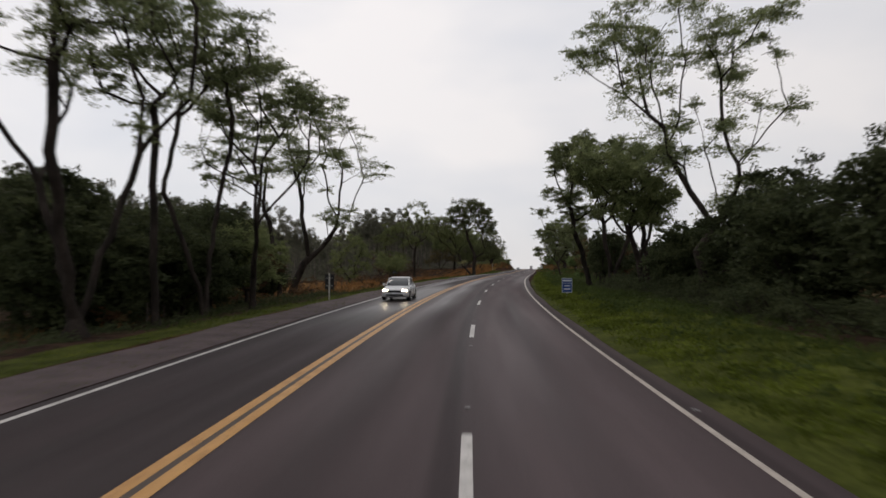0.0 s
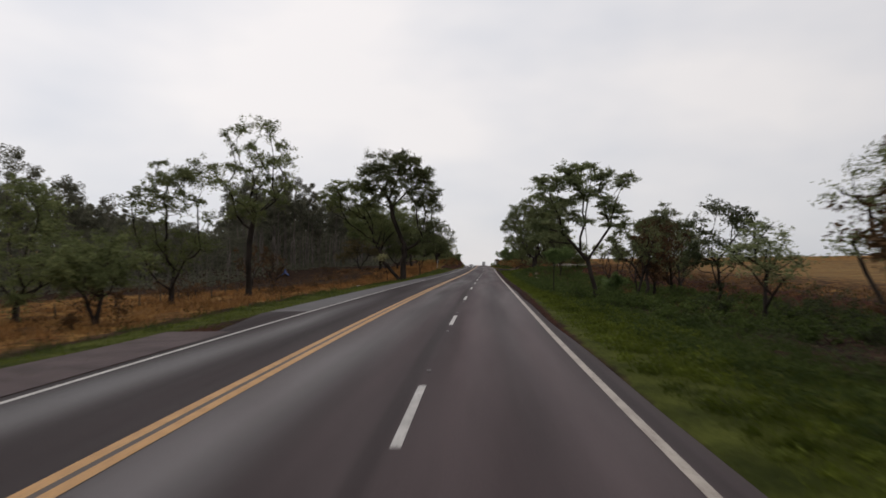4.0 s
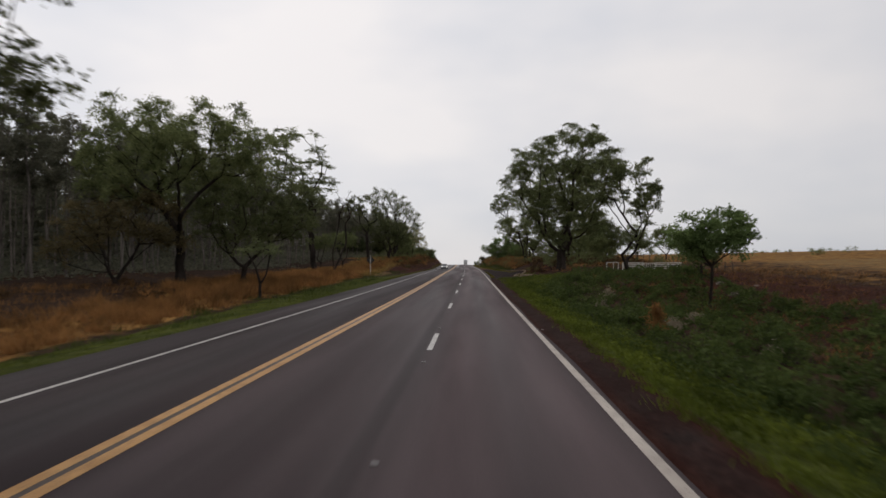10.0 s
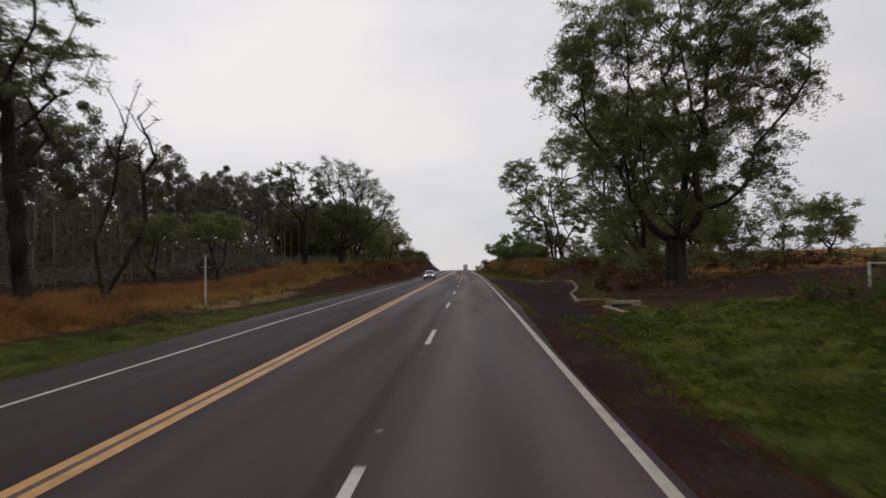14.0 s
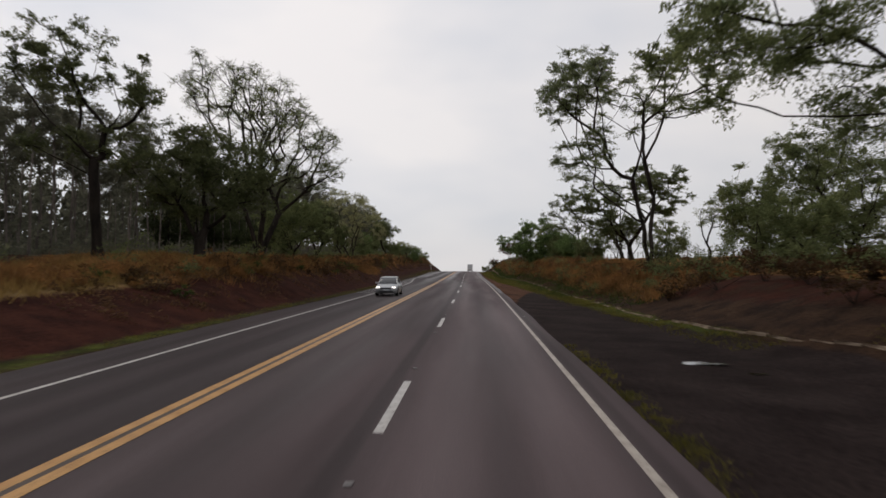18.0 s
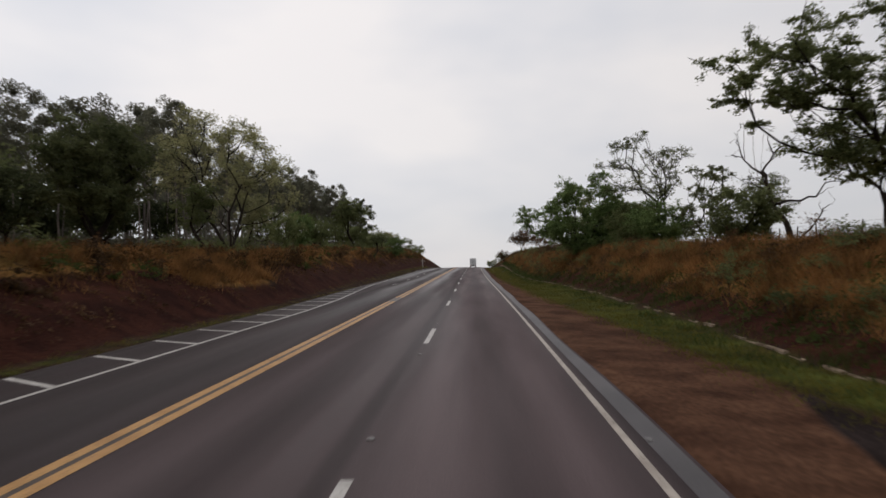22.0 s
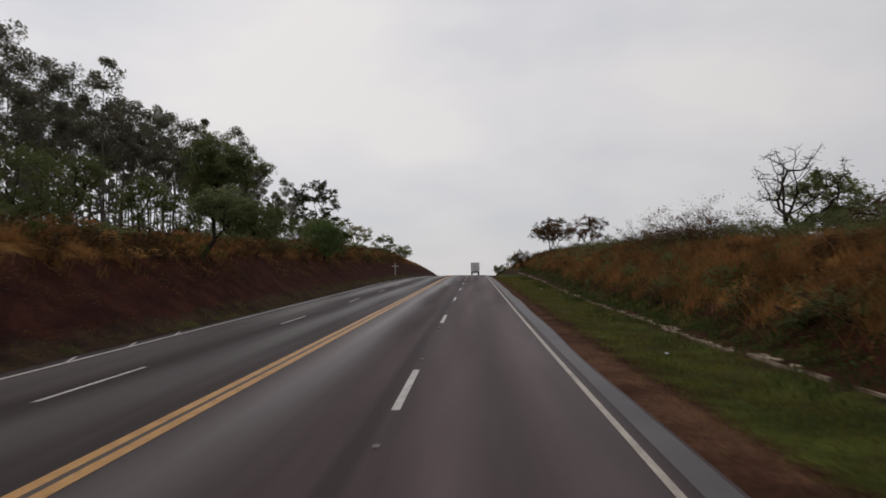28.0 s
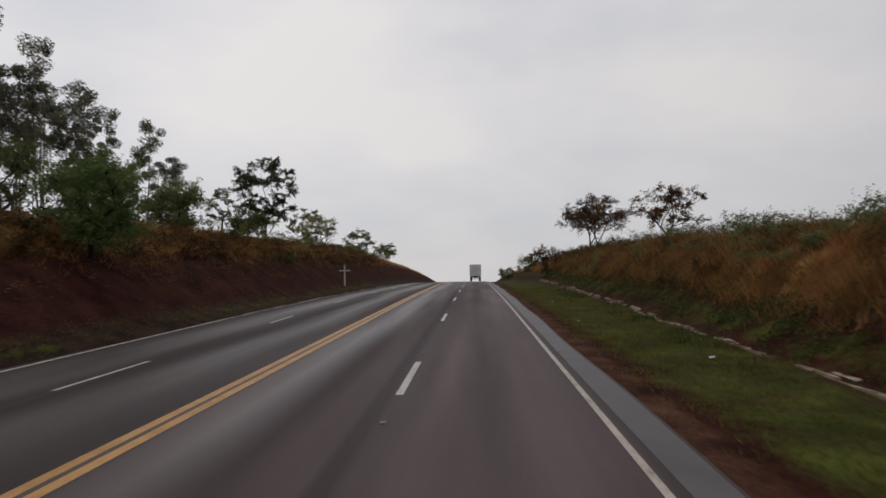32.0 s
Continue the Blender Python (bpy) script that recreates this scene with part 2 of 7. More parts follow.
def leaf_material(name, dark, light, through_light=0.42, vary=0.18, patch=(0.72, 1.18)):
    """Leaves that differ in tone clump by clump and let some light through."""
    m, n, l, b = nodes_of(name)
    dark, light = [0.68 * d + 0.32 * h for d, h in zip(dark, light)], [0.15 * d + 0.85 * h for d, h in zip(dark, light)]
    geo = n.new("ShaderNodeNewGeometry")
    ramp = n.new("ShaderNodeValToRGB")
    ramp.color_ramp.elements[0].color, ramp.color_ramp.elements[1].color = (*dark, 1), (*light, 1)
    l.new(geo.outputs["Random Per Island"], ramp.inputs["Fac"])
    big, _ = noise_mix(n, l, (patch[0], patch[0] * 1.03, patch[0]), (patch[1] * 1.02, patch[1] * 0.98, patch[1] * 0.94), 0.55)
    col = blend(n, l, 1.0, ramp.outputs["Color"], big, "MULTIPLY")
    info, hsv, mr = n.new("ShaderNodeObjectInfo"), n.new("ShaderNodeHueSaturation"), n.new("ShaderNodeMapRange")
    mr.inputs["To Min"].default_value, mr.inputs["To Max"].default_value = 1 - vary, 1 + vary
    l.new(info.outputs["Random"], mr.inputs["Value"])
    l.new(mr.outputs["Result"], hsv.inputs["Value"])
    l.new(col, hsv.inputs["Color"])
    l.new(hsv.outputs["Color"], b.inputs["Base Color"])
    b.inputs["Roughness"].default_value, b.inputs["Specular IOR Level"].default_value = 0.65, 0.06
    tr, mix = n.new("ShaderNodeBsdfTranslucent"), n.new("ShaderNodeMixShader")
    l.new(hsv.outputs["Color"], tr.inputs["Color"])
    mix.inputs["Fac"].default_value = through_light
    l.new(b.outputs["BSDF"], mix.inputs[1])
    l.new(tr.outputs["BSDF"], mix.inputs[2])
    l.new(mix.outputs["Shader"], n["Material Output"].inputs["Surface"])
    return m


def plain(name, colour, rough=0.5, metal=0.0, emit=0.0, emit_colour=None, spec=0.5):
    m, n, l, b = nodes_of(name)
    b.inputs["Base Color"].default_value = (*colour, 1)
    b.inputs["Roughness"].default_value, b.inputs["Metallic"].default_value = rough, metal
    b.inputs["Specular IOR Level"].default_value = spec
    if emit:
        b.inputs["Emission Color"].default_value = (*(emit_colour or colour), 1)
        b.inputs["Emission Strength"].default_value = emit
    return m


def attribute(n, name):
    a = n.new("ShaderNodeAttribute")
    a.attribute_name = name
    return a


def asphalt_material():
    m, n, l, b = nodes_of("wet_asphalt")
    along, across = attribute(n, "along"), attribute(n, "across")
    comb = n.new("ShaderNodeCombineXYZ")
    l.new(across.outputs["Fac"], comb.inputs["X"])
    l.new(along.outputs["Fac"], comb.inputs["Y"])
    vec = comb.outputs["Vector"]
    base, _ = noise_mix(n, l, (0.038, 0.0280, 0.0290), (0.060, 0.0450, 0.0465), 0.5, vec=vec, stretch=(1.6, 0.12, 1), detail=5)
    grain, gfac = noise_mix(n, l, (0.7, 0.7, 0.7), (1.3, 1.28, 1.25), 55, vec=vec, detail=3)
    col = blend(n, l, 1.0, base, grain, "MULTIPLY")
    # the oncoming lane has a newer, darker coat
    coat = n.new("ShaderNodeMapRange")
    coat.inputs["From Min"].default_value, coat.inputs["From Max"].default_value = -3.75, -3.3
    coat.inputs["To Min"].default_value, coat.inputs["To Max"].default_value = 0.66, 1.14
    l.new(across.outputs["Fac"], coat.inputs["Value"])
    tone = n.new("ShaderNodeVectorMath")
    tone.operation = "SCALE"
    worn = n.new("ShaderNodeMapRange")
    worn.inputs["From Min"].default_value, worn.inputs["From Max"].default_value = -0.7, 0.3
    worn.inputs["To Min"].default_value, worn.inputs["To Max"].default_value = 1.03, 1.45
    l.new(across.outputs["Fac"], worn.inputs["Value"])
    both = n.new("ShaderNodeMath")
    both.operation = "MULTIPLY"
    l.new(coat.outputs["Result"], both.inputs[0])
    l.new(worn.outputs["Result"], both.inputs[1])
    aged = n.new("ShaderNodeMapRange")
    aged.inputs["From Min"].default_value, aged.inputs["From Max"].default_value = 255, 285
    aged.inputs["To Min"].default_value, aged.inputs["To Max"].default_value = 1.03, 1.27
    l.new(along.outputs["Fac"], aged.inputs["Value"])
    full = n.new("ShaderNodeMath")
    full.operation = "MULTIPLY"
    l.new(both.outputs["Value"], full.inputs[0])
    l.new(aged.outputs["Result"], full.inputs[1])
    l.new(col, tone.inputs[0])
    l.new(full.outputs["Value"], tone.inputs["Scale"])
    col = tone.outputs["Vector"]
    # wheel tracks polished darker
    wave = n.new("ShaderNodeMath")
    wave.operation = "MULTIPLY_ADD"
    wave.inputs[1].default_value, wave.inputs[2].default_value = 2 * math.pi / 1.75, 0.0
    l.new(across.outputs["Fac"], wave.inputs[0])
    sine = n.new("ShaderNodeMath")
    sine.operation = "COSINE"
    l.new(wave.outputs["Value"], sine.inputs[0])
    track = n.new("ShaderNodeMapRange")
    track.inputs["From Min"].default_value, track.inputs["From Max"].default_value = -1, 1
    track.inputs["To Min"].default_value, track.inputs["To Max"].default_value = 0.0, 0.36
    l.new(sine.outputs["Value"], track.inputs["Value"])
    col = blend(n, l, track.outputs["Result"], col, (0.026, 0.0205, 0.0208, 1))
    # unswept dirt along the lane line and between the yellow lines
    for mid, half, depth in ((-0.27, 0.24, 0.42), (-3.49, 0.36, 0.40), (3.66, 0.18, 0.35)):
        off = n.new("ShaderNodeMath")
        off.operation = "ADD"
        off.inputs[1].default_value = -mid
        l.new(across.outputs["Fac"], off.inputs[0])
        dist = n.new("ShaderNodeMath")
        dist.operation = "ABSOLUTE"
        l.new(off.outputs["Value"], dist.inputs[0])
        fade = n.new("ShaderNodeMapRange")
        fade.interpolation_type = "SMOOTHSTEP"
        fade.inputs["From Min"].default_value, fade.inputs["From Max"].default_value = half, half * 0.25
        fade.inputs["To Min"].default_value, fade.inputs["To Max"].default_value = 0.0, depth
        l.new(dist.outputs["Value"], fade.inputs["Value"])
        col = blend(n, l, fade.outputs["Result"], col, (0.014, 0.0105, 0.0105, 1))
    l.new(col, b.inputs["Base Color"])
    wet, _ = noise_mix(n, l, (0.50, 0.50, 0.50), (0.74, 0.74, 0.74), 0.3, vec=vec, stretch=(1.3, 0.05, 1), lo=0.36, hi=0.64, detail=3)
    sheen = attribute(n, "wet")
    l.new(blend(n, l, sheen.outputs["Fac"], wet, (0.30, 0.30, 0.30, 1)), b.inputs["Roughness"])
    gloss = n.new("ShaderNodeMapRange")
    gloss.inputs["To Min"].default_value, gloss.inputs["To Max"].default_value = 0.05, 0.25
    l.new(sheen.outputs["Fac"], gloss.inputs["Value"])
    l.new(gloss.outputs["Result"], b.inputs["Specular IOR Level"])
    bp = n.new("ShaderNodeBump")
    bp.inputs["Strength"].default_value, bp.inputs["Distance"].default_value = 0.35, 0.01
    l.new(gfac, bp.inputs["Height"])
    l.new(bp.outputs["Normal"], b.inputs["Normal"])
    return m


def marking_material(name, c1, c2):
    m, n, l, b = nodes_of(name)
    col, _ = noise_mix(n, l, c1, c2, 2.0, detail=6, lo=0.3, hi=0.6)
    worn, fac = noise_mix(n, l, (0.45, 0.42, 0.40), (1, 1, 1), 14, detail=6, lo=0.30, hi=0.45)
    l.new(blend(n, l, 1.0, col, worn, "MULTIPLY"), b.inputs["Base Color"])
    b.inputs["Roughness"].default_value, b.inputs["Specular IOR Level"].default_value = 0.5, 0.25
    return m


def ground_material():
    """Grass, dry grass, red soil and dark litter, whose edges are broken up by noise."""
    m, n, l, b = nodes_of("roadside_ground")
    co = n.new("ShaderNodeTexCoord").outputs["Object"]
    litter, _ = noise_mix(n, l, (0.020, 0.012, 0.009), (0.050, 0.029, 0.018), 0.9, vec=co, detail=6)
    green, _ = noise_mix(n, l, (0.028, 0.035, 0.0075), (0.070, 0.079, 0.017), 0.7, vec=co, detail=6)
    dry, _ = noise_mix(n, l, (0.11, 0.050, 0.017), (0.28, 0.150, 0.046), 0.6, vec=co, detail=6)
    soil, _ = noise_mix(n, l, (0.024, 0.0080, 0.0058), (0.051, 0.0172, 0.0110), 0.8, vec=co, detail=6)
    tar, _ = noise_mix(n, l, (0.017, 0.0115, 0.0105), (0.031, 0.022, 0.020), 0.5, vec=co, detail=5)
    sand, _ = noise_mix(n, l, (0.050, 0.023, 0.014), (0.115, 0.057, 0.034), 0.7, vec=co, detail=6)
    field, _ = noise_mix(n, l, (0.11, 0.066, 0.030), (0.22, 0.145, 0.066), 0.12, vec=co, detail=6, stretch=(0.5, 2.5, 1))
    fray = n.new("ShaderNodeTexNoise")
    fray.inputs["Scale"].default_value, fray.inputs["Detail"].default_value, fray.inputs["Roughness"].default_value = 0.8, 6, 0.65
    l.new(co, fray.inputs["Vector"])
    col = litter
    for mask, shade, wide in (("field", field, 0.5), ("dry", dry, 1.0), ("soil", soil, 0.8), ("sand", sand, 0.7), ("green", green, 0.9), ("tar", tar, 0.4)):
        a = attribute(n, mask)
        add = n.new("ShaderNodeMath")
        add.operation = "MULTIPLY_ADD"
        add.inputs[1].default_value = wide
        l.new(fray.outputs["Fac"], add.inputs[0])
        l.new(a.outputs["Fac"], add.inputs[2])
        mr = n.new("ShaderNodeMapRange")
        mr.inputs["From Min"].default_value, mr.inputs["From Max"].default_value = 0.5 + 0.5 * wide - 0.12, 0.5 + 0.5 * wide + 0.12
        l.new(add.outputs["Value"], mr.inputs["Value"])
        col = blend(n, l, mr.outputs["Result"], col, shade)
    grain, gfac = noise_mix(n, l, (0.65, 0.65, 0.65), (1.25, 1.25, 1.25), 9, vec=co, detail=8)
    l.new(blend(n, l, 1.0, col, grain, "MULTIPLY"), b.inputs["Base Color"])
    b.inputs["Roughness"].default_value, b.inputs["Specular IOR Level"].default_value = 0.95, 0.03
    bp = n.new("ShaderNodeBump")
    bp.inputs["Strength"].default_value, bp.inputs["Distance"].default_value = 0.8, 0.08
    l.new(gfac, bp.inputs["Height"])
    l.new(bp.outputs["Normal"], b.inputs["Normal"])
    return m


M_ROAD, M_GROUND = asphalt_material(), ground_material()
M_WHITE = marking_material("white_road_paint", (0.34, 0.32, 0.295), (0.50, 0.475, 0.445))
M_EDGE = marking_material("tan_dusty_road_paint", (0.29, 0.245, 0.205), (0.43, 0.375, 0.320))
M_DIRT_GAP = marking_material("orange_dirt_stain", (0.030, 0.018, 0.012), (0.052, 0.029, 0.017))
M_YELLOW = marking_material("yellow_road_paint", (0.36, 0.172, 0.042), (0.48, 0.250, 0.074))
M_YELLOW_WORN = marking_material("worn_yellow_paint", (0.050, 0.042, 0.039), (0.13, 0.095, 0.066))
M_CONCRETE = surface("weathered_concrete", (0.17, 0.118, 0.078), (0.36, 0.28, 0.205), 1.5, 22, 0.9, bump=0.5, vary=0.2)
M_BARK = surface("dark_wet_bark", (0.020, 0.016, 0.013), (0.050, 0.039, 0.032), 2.0, 18, 0.9, bump=0.6, spec=0.1, stretch=(1, 1, 0.25), vary=0.2)
M_BARK_PALE = surface("grey_smooth_bark", (0.10, 0.085, 0.074), (0.24, 0.205, 0.178), 1.4, 14, 0.85, bump=0.4, spec=0.1, stretch=(1, 1, 0.2), vary=0.25)
M_LEAF = leaf_material("olive_leaves", (0.072, 0.090, 0.040), (0.212, 0.242, 0.105), 0.52)
# thicket foliage; its darkness also carries tree shade on the weeds and shrubs below
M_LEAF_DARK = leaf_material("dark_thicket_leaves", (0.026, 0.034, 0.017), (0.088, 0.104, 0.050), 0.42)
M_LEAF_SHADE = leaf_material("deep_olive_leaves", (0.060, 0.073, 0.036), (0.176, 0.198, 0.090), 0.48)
M_LEAF_FINE = leaf_material("feathery_leaves", (0.089, 0.110, 0.054), (0.239, 0.272, 0.130), 0.48)
M_LEAF_GREEN = leaf_material("fresh_green_leaves", (0.068, 0.106, 0.040), (0.186, 0.256, 0.096), 0.5)
M_LEAF_PALE = leaf_material("pale_yellow_leaves", (0.150, 0.155, 0.080), (0.385, 0.380, 0.205), 0.48)
M_LEAF_RUST = leaf_material("rusty_leaves", (0.046, 0.028, 0.015), (0.132, 0.077, 0.038), 0.3, patch=(0.5, 1.4))
M_LEAF_BROWN = leaf_material("brownish_olive_leaves", (0.085, 0.068, 0.034), (0.200, 0.165, 0.085), 0.42)
M_LEAF_GUM = leaf_material("eucalyptus_leaves", (0.078, 0.080, 0.060), (0.195, 0.195, 0.142), 0.55)
M_GRASS = leaf_material("short_green_grass", (0.042, 0.060, 0.009), (0.135, 0.165, 0.026), 0.35, patch=(0.5, 1.3))
M_GRASS_DULL = leaf_material("dull_olive_grass", (0.072, 0.070, 0.014), (0.172, 0.150, 0.038), 0.35)
M_DRYGRASS = leaf_material("dry_orange_grass", (0.133, 0.057, 0.024), (0.366, 0.199, 0.075), 0.35, patch=(0.38, 1.42))
M_GOLDGRASS = leaf_material("golden_dry_grass", (0.125, 0.075, 0.026), (0.34, 0.235, 0.085), 0.35, patch=(0.45, 1.35))
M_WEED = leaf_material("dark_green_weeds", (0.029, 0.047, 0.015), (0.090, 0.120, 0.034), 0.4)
M_STUD = surface("dull_stud_plastic", (0.16, 0.15, 0.145), (0.26, 0.25, 0.24), 20, 60, 0.5)
M_WIRE = surface("rusty_wire", (0.035, 0.025, 0.020), (0.07, 0.05, 0.04), 8, 60, 0.8)
M_STEEL = surface("galvanised_steel", (0.34, 0.34, 0.34), (0.5, 0.5, 0.5), 6, 60, 0.45, metal=0.8)
M_POST_WHITE = surface("chalky_white_paint", (0.52, 0.50, 0.44), (0.72, 0.70, 0.64), 4, 40, 0.7)
M_POST_WOOD = surface("grey_fence_wood", (0.05, 0.040, 0.032), (0.12, 0.095, 0.075), 3, 30, 0.9, bump=0.5, vary=0.3)
M_SIGN_BACK = surface("dark_sign_back", (0.018, 0.017, 0.017), (0.035, 0.033, 0.032), 3, 30, 0.6)
M_BLUE = surface("blue_sign_face", (0.010, 0.045, 0.19), (0.016, 0.065, 0.25), 3, 30, 0.4)
M_SIGN_WHITE = surface("white_sign_film", (0.62, 0.64, 0.68), (0.72, 0.73, 0.76), 3, 30, 0.4)


# ---- mesh helpers ----
def mesh_of(name, verts, faces, mats=(), smooth=False):
    """A mesh from arrays: verts (n, 3), faces (m, k)."""
    me = bpy.data.meshes.new(name)
    verts, faces = np.asarray(verts, np.float32), np.asarray(faces, np.int32)
    me.vertices.add(len(verts))
    me.vertices.foreach_set("co", verts.ravel())
    k = faces.shape[1]
    me.loops.add(faces.size)
    me.loops.foreach_set("vertex_index", faces.ravel())
    me.polygons.add(len(faces))
    me.polygons.foreach_set("loop_start", np.arange(0, faces.size, k, dtype=np.int32))
    if smooth:
        me.polygons.foreach_set("use_smooth", np.ones(len(faces), bool))
    for m in mats:
        me.materials.append(m)
    me.update(calc_edges=True)
    return me


def grid_faces(rows, cols):
    i = np.arange(rows * cols).reshape(rows, cols)
    return np.stack([i[:-1, :-1], i[:-1, 1:], i[1:, 1:], i[1:, :-1]], -1).reshape(-1, 4)


def part(name, bm, material, parent, label=""):
    """Links a bmesh as one mesh under a thing or a part."""
    me = bpy.data.meshes.new(name)
    bm.to_mesh(me)
    bm.free()
    me.materials.append(material)
    ob = new(name, me)
    ob.parent = parent
    return tagged(ob, label)


def thing(name, m, label, category, group="", kind=""):
    ob = new(name)
    ob.matrix_world = m
    return tagged(ob, label, category, group, kind)


def box(bm, x0, x1, y0, y1, z0, z1, bevel=0.0):
    v = bmesh.ops.create_cube(bm, size=1.0)["verts"]
    bmesh.ops.scale(bm, vec=(x1 - x0, y1 - y0, z1 - z0), verts=v)
    bmesh.ops.translate(bm, vec=((x0 + x1) / 2, (y0 + y1) / 2, (z0 + z1) / 2), verts=v)
    if bevel:
        e = list({e for q in v for e in q.link_edges})
        bmesh.ops.bevel(bm, geom=e, offset=bevel, segments=2, affect="EDGES", profile=0.5)
    return bm


def boxed(*a, **k):
    return box(bmesh.new(), *a, **k)


def rod(p0, p1, r0, r1=None, sides=10):
    """A round bar from p0 to p1."""
    bm = bmesh.new()
    p0, p1 = Vector(p0), Vector(p1)
    v = bmesh.ops.create_cone(bm, cap_ends=True, segments=sides, radius1=r0, radius2=r1 or r0, depth=(p1 - p0).length)["verts"]
    q = (p1 - p0).to_track_quat("Z", "Y").to_matrix().to_4x4()
    bmesh.ops.transform(bm, matrix=Matrix.Translation((p0 + p1) / 2) @ q, verts=v)
    return bm


def at_road(s, lat, turn=0.0, sink=0.0):
    """A pose on the ground beside the road, facing along it."""
    p = rest(s, lat, sink)
    return pose(p.x, p.y, p.z, 0, 0, heading(s) + turn)


# ---- ground ----
def ramp(v, a, b):
    return np.clip((v - a) / (b - a), 0, 1)


def between(v, a, b, soft):
    return ramp(v, a - soft, a + soft) * (1 - ramp(v, b - soft, b + soft))


# the outer edge of the paving on the far side, the line of the drain kerb
def pave_left(s):
    return np.interp(s, [-120, 90, 102, 270, 320, 350, 384, 400, 411, 430, 451, 484, 506, 700], [-7.5, -7.5, -9.3, -9.3, -9.25, -9.2, -9.35, -9.85, -10.15, -10.35, -10.65, -11.25, -11.95, -12.4])


def pave_right(s):
    return np.interp(s, [-120, 80, 104, 150, 255, 272, 400, 440, 455], [4.02, 4.02, 3.76, 3.64, 3.64, 4.06, 4.04, 4.12, 4.26]) + 0.04 * np.sin(s * 0.37)


def kerb_line(s):
    return np.interp(s, [262, 276, 282, 287, 299, 308, 313, 319, 326, 334, 352, 363, 376, 390, 412, 434, 446, 472, 485, 506, 560], [7.6, 7.8, 8.45, 9.0, 11.45, 12.4, 12.3, 11.0, 10.5, 10.15, 9.95, 9.9, 10.3, 10.3, 10.0, 8.95, 8.85, 9.15, 9.5, 10.1, 10.6])


def green_right(s):
    return np.interp(s, [-120, 30, 60, 80, 121, 150, 200, 235, 250, 262, 300, 330], [11, 10.5, 9.4, 10.4, 9, 8.4, 8.4, 9, 12.5, 16, 17, 15])


def masks(s, lat):
    """How far each cover reaches: short green grass, dry grass, red soil, dark tarred apron, far fields."""
    a = np.abs(lat)
    left, right = lat < 0, lat >= 0
    kerb = kerb_line(s)
    apron = between(s, 262, 366, 5) * between(lat, np.interp(s, [330, 345, 357, 366], [3.4, 4.8, 6.4, 8.5]), np.interp(s, [325, 348], [0.5, 1.9]) * -1 + kerb, 0.35)
    gl = between(a, np.maximum(-pave_left(s) + 0.02, np.interp(s, [88, 104], [10.7, 9.4])), np.maximum(np.interp(s, [-120, 200, 255, 285, 300, 320, 360, 420, 700], [13.3, 13.3, 14, 12, 11.5, 10.9, 10.6, 10.7, 11.2]), -pave_left(s) + 1.0), 0.5) * np.interp(s, [258, 276, 350], [1, 0.62, 0.5])
    g_near = between(lat, np.interp(s, [80, 110, 150, 190, 230, 250, 262], [4.2, 4.5, 4.9, 5.2, 5.0, 5.6, 6.6]), green_right(s), 0.4) * (1 - ramp(s, 300, 312)) * np.interp(s, [258, 274], [1, 0.22])
    g_far = between(lat, np.interp(s, [345, 358, 364, 375, 394, 425, 441, 700], [8.3, 8.0, 7.6, 7.0, 5.9, 5.3, 5.1, 5.1]), kerb + 0.2, 0.7) * ramp(s, 335, 350) * np.interp(s, [420, 450], [0.66, 0.56])
    g_kerb = between(lat, kerb + 0.2, kerb + 2.6, 0.6) * between(s, 275, 318, 6) * 0.42
    g_far = np.maximum(g_far, between(lat, kerb - 1.5, kerb + 0.3, 0.3) * between(s, 318, 352, 5) * 0.8)
    g_far = np.maximum(g_far, between(lat, kerb + 0.3, kerb + 1.9, 0.4) * ramp(s, 425, 440) * 0.5)
    g_weeds = between(lat, 8, 22, 3) * between(s, 96, 266, 8) * 0.28
    green = np.where(left, gl, np.maximum(np.maximum(g_near * (1 - apron), g_far), np.maximum(g_kerb, g_weeds)))
    bank_l = ramp(s, 282, 304) * between(a, np.maximum(-pave_left(s) + 1.3, np.interp(s, [310, 345], [11.5, 0])), np.interp(s, [295, 345, 450, 520], [16.5, 15, 15.5, 18]), 0.8)
    spur = between(s, 383, 397, 3) * between(a, 12.4, 20, 0.8) * 0.75
    bank_l = bank_l * (1 - spur)
    bank_r = ramp(s, 330, 350) * between(lat, kerb, kerb + 2.3, 0.6)
    strip = ramp(s, 332, 346) * between(lat, 4.0, np.interp(s, [345, 358, 364, 375, 394, 425, 441, 700], [8.4, 8.1, 7.8, 7.3, 6.3, 5.6, 5.3, 5.2]), 0.4) * np.interp(s, [415, 450], [1.0, 0.55])
    edge = between(lat, 3.3, np.interp(s, [80, 110, 150, 190, 230, 250, 262], [4.1, 4.4, 4.8, 5.1, 4.9, 5.5, 6.2]), 0.25)
    shoulder = between(a, 6, 10.8, 0.3) * (1 - ramp(s, 90, 104))
    bare = between(lat, 10, 34, 2) * between(s, 96, 266, 8) * np.interp(lat, [13, 19], [0.36, 0.66])
    bare = np.maximum(bare, between(lat, kerb + 2.5, kerb + 9, 1) * between(s, 276, 345, 8) * 0.55)
    bare = np.maximum(bare, between(s, 262, 282, 3) * between(lat, 6.5, 10.5, 0.6) * 0.9)
    soil = np.where(left, np.maximum(bank_l, shoulder), np.maximum(np.maximum(bank_r * 0.75, edge), bare))
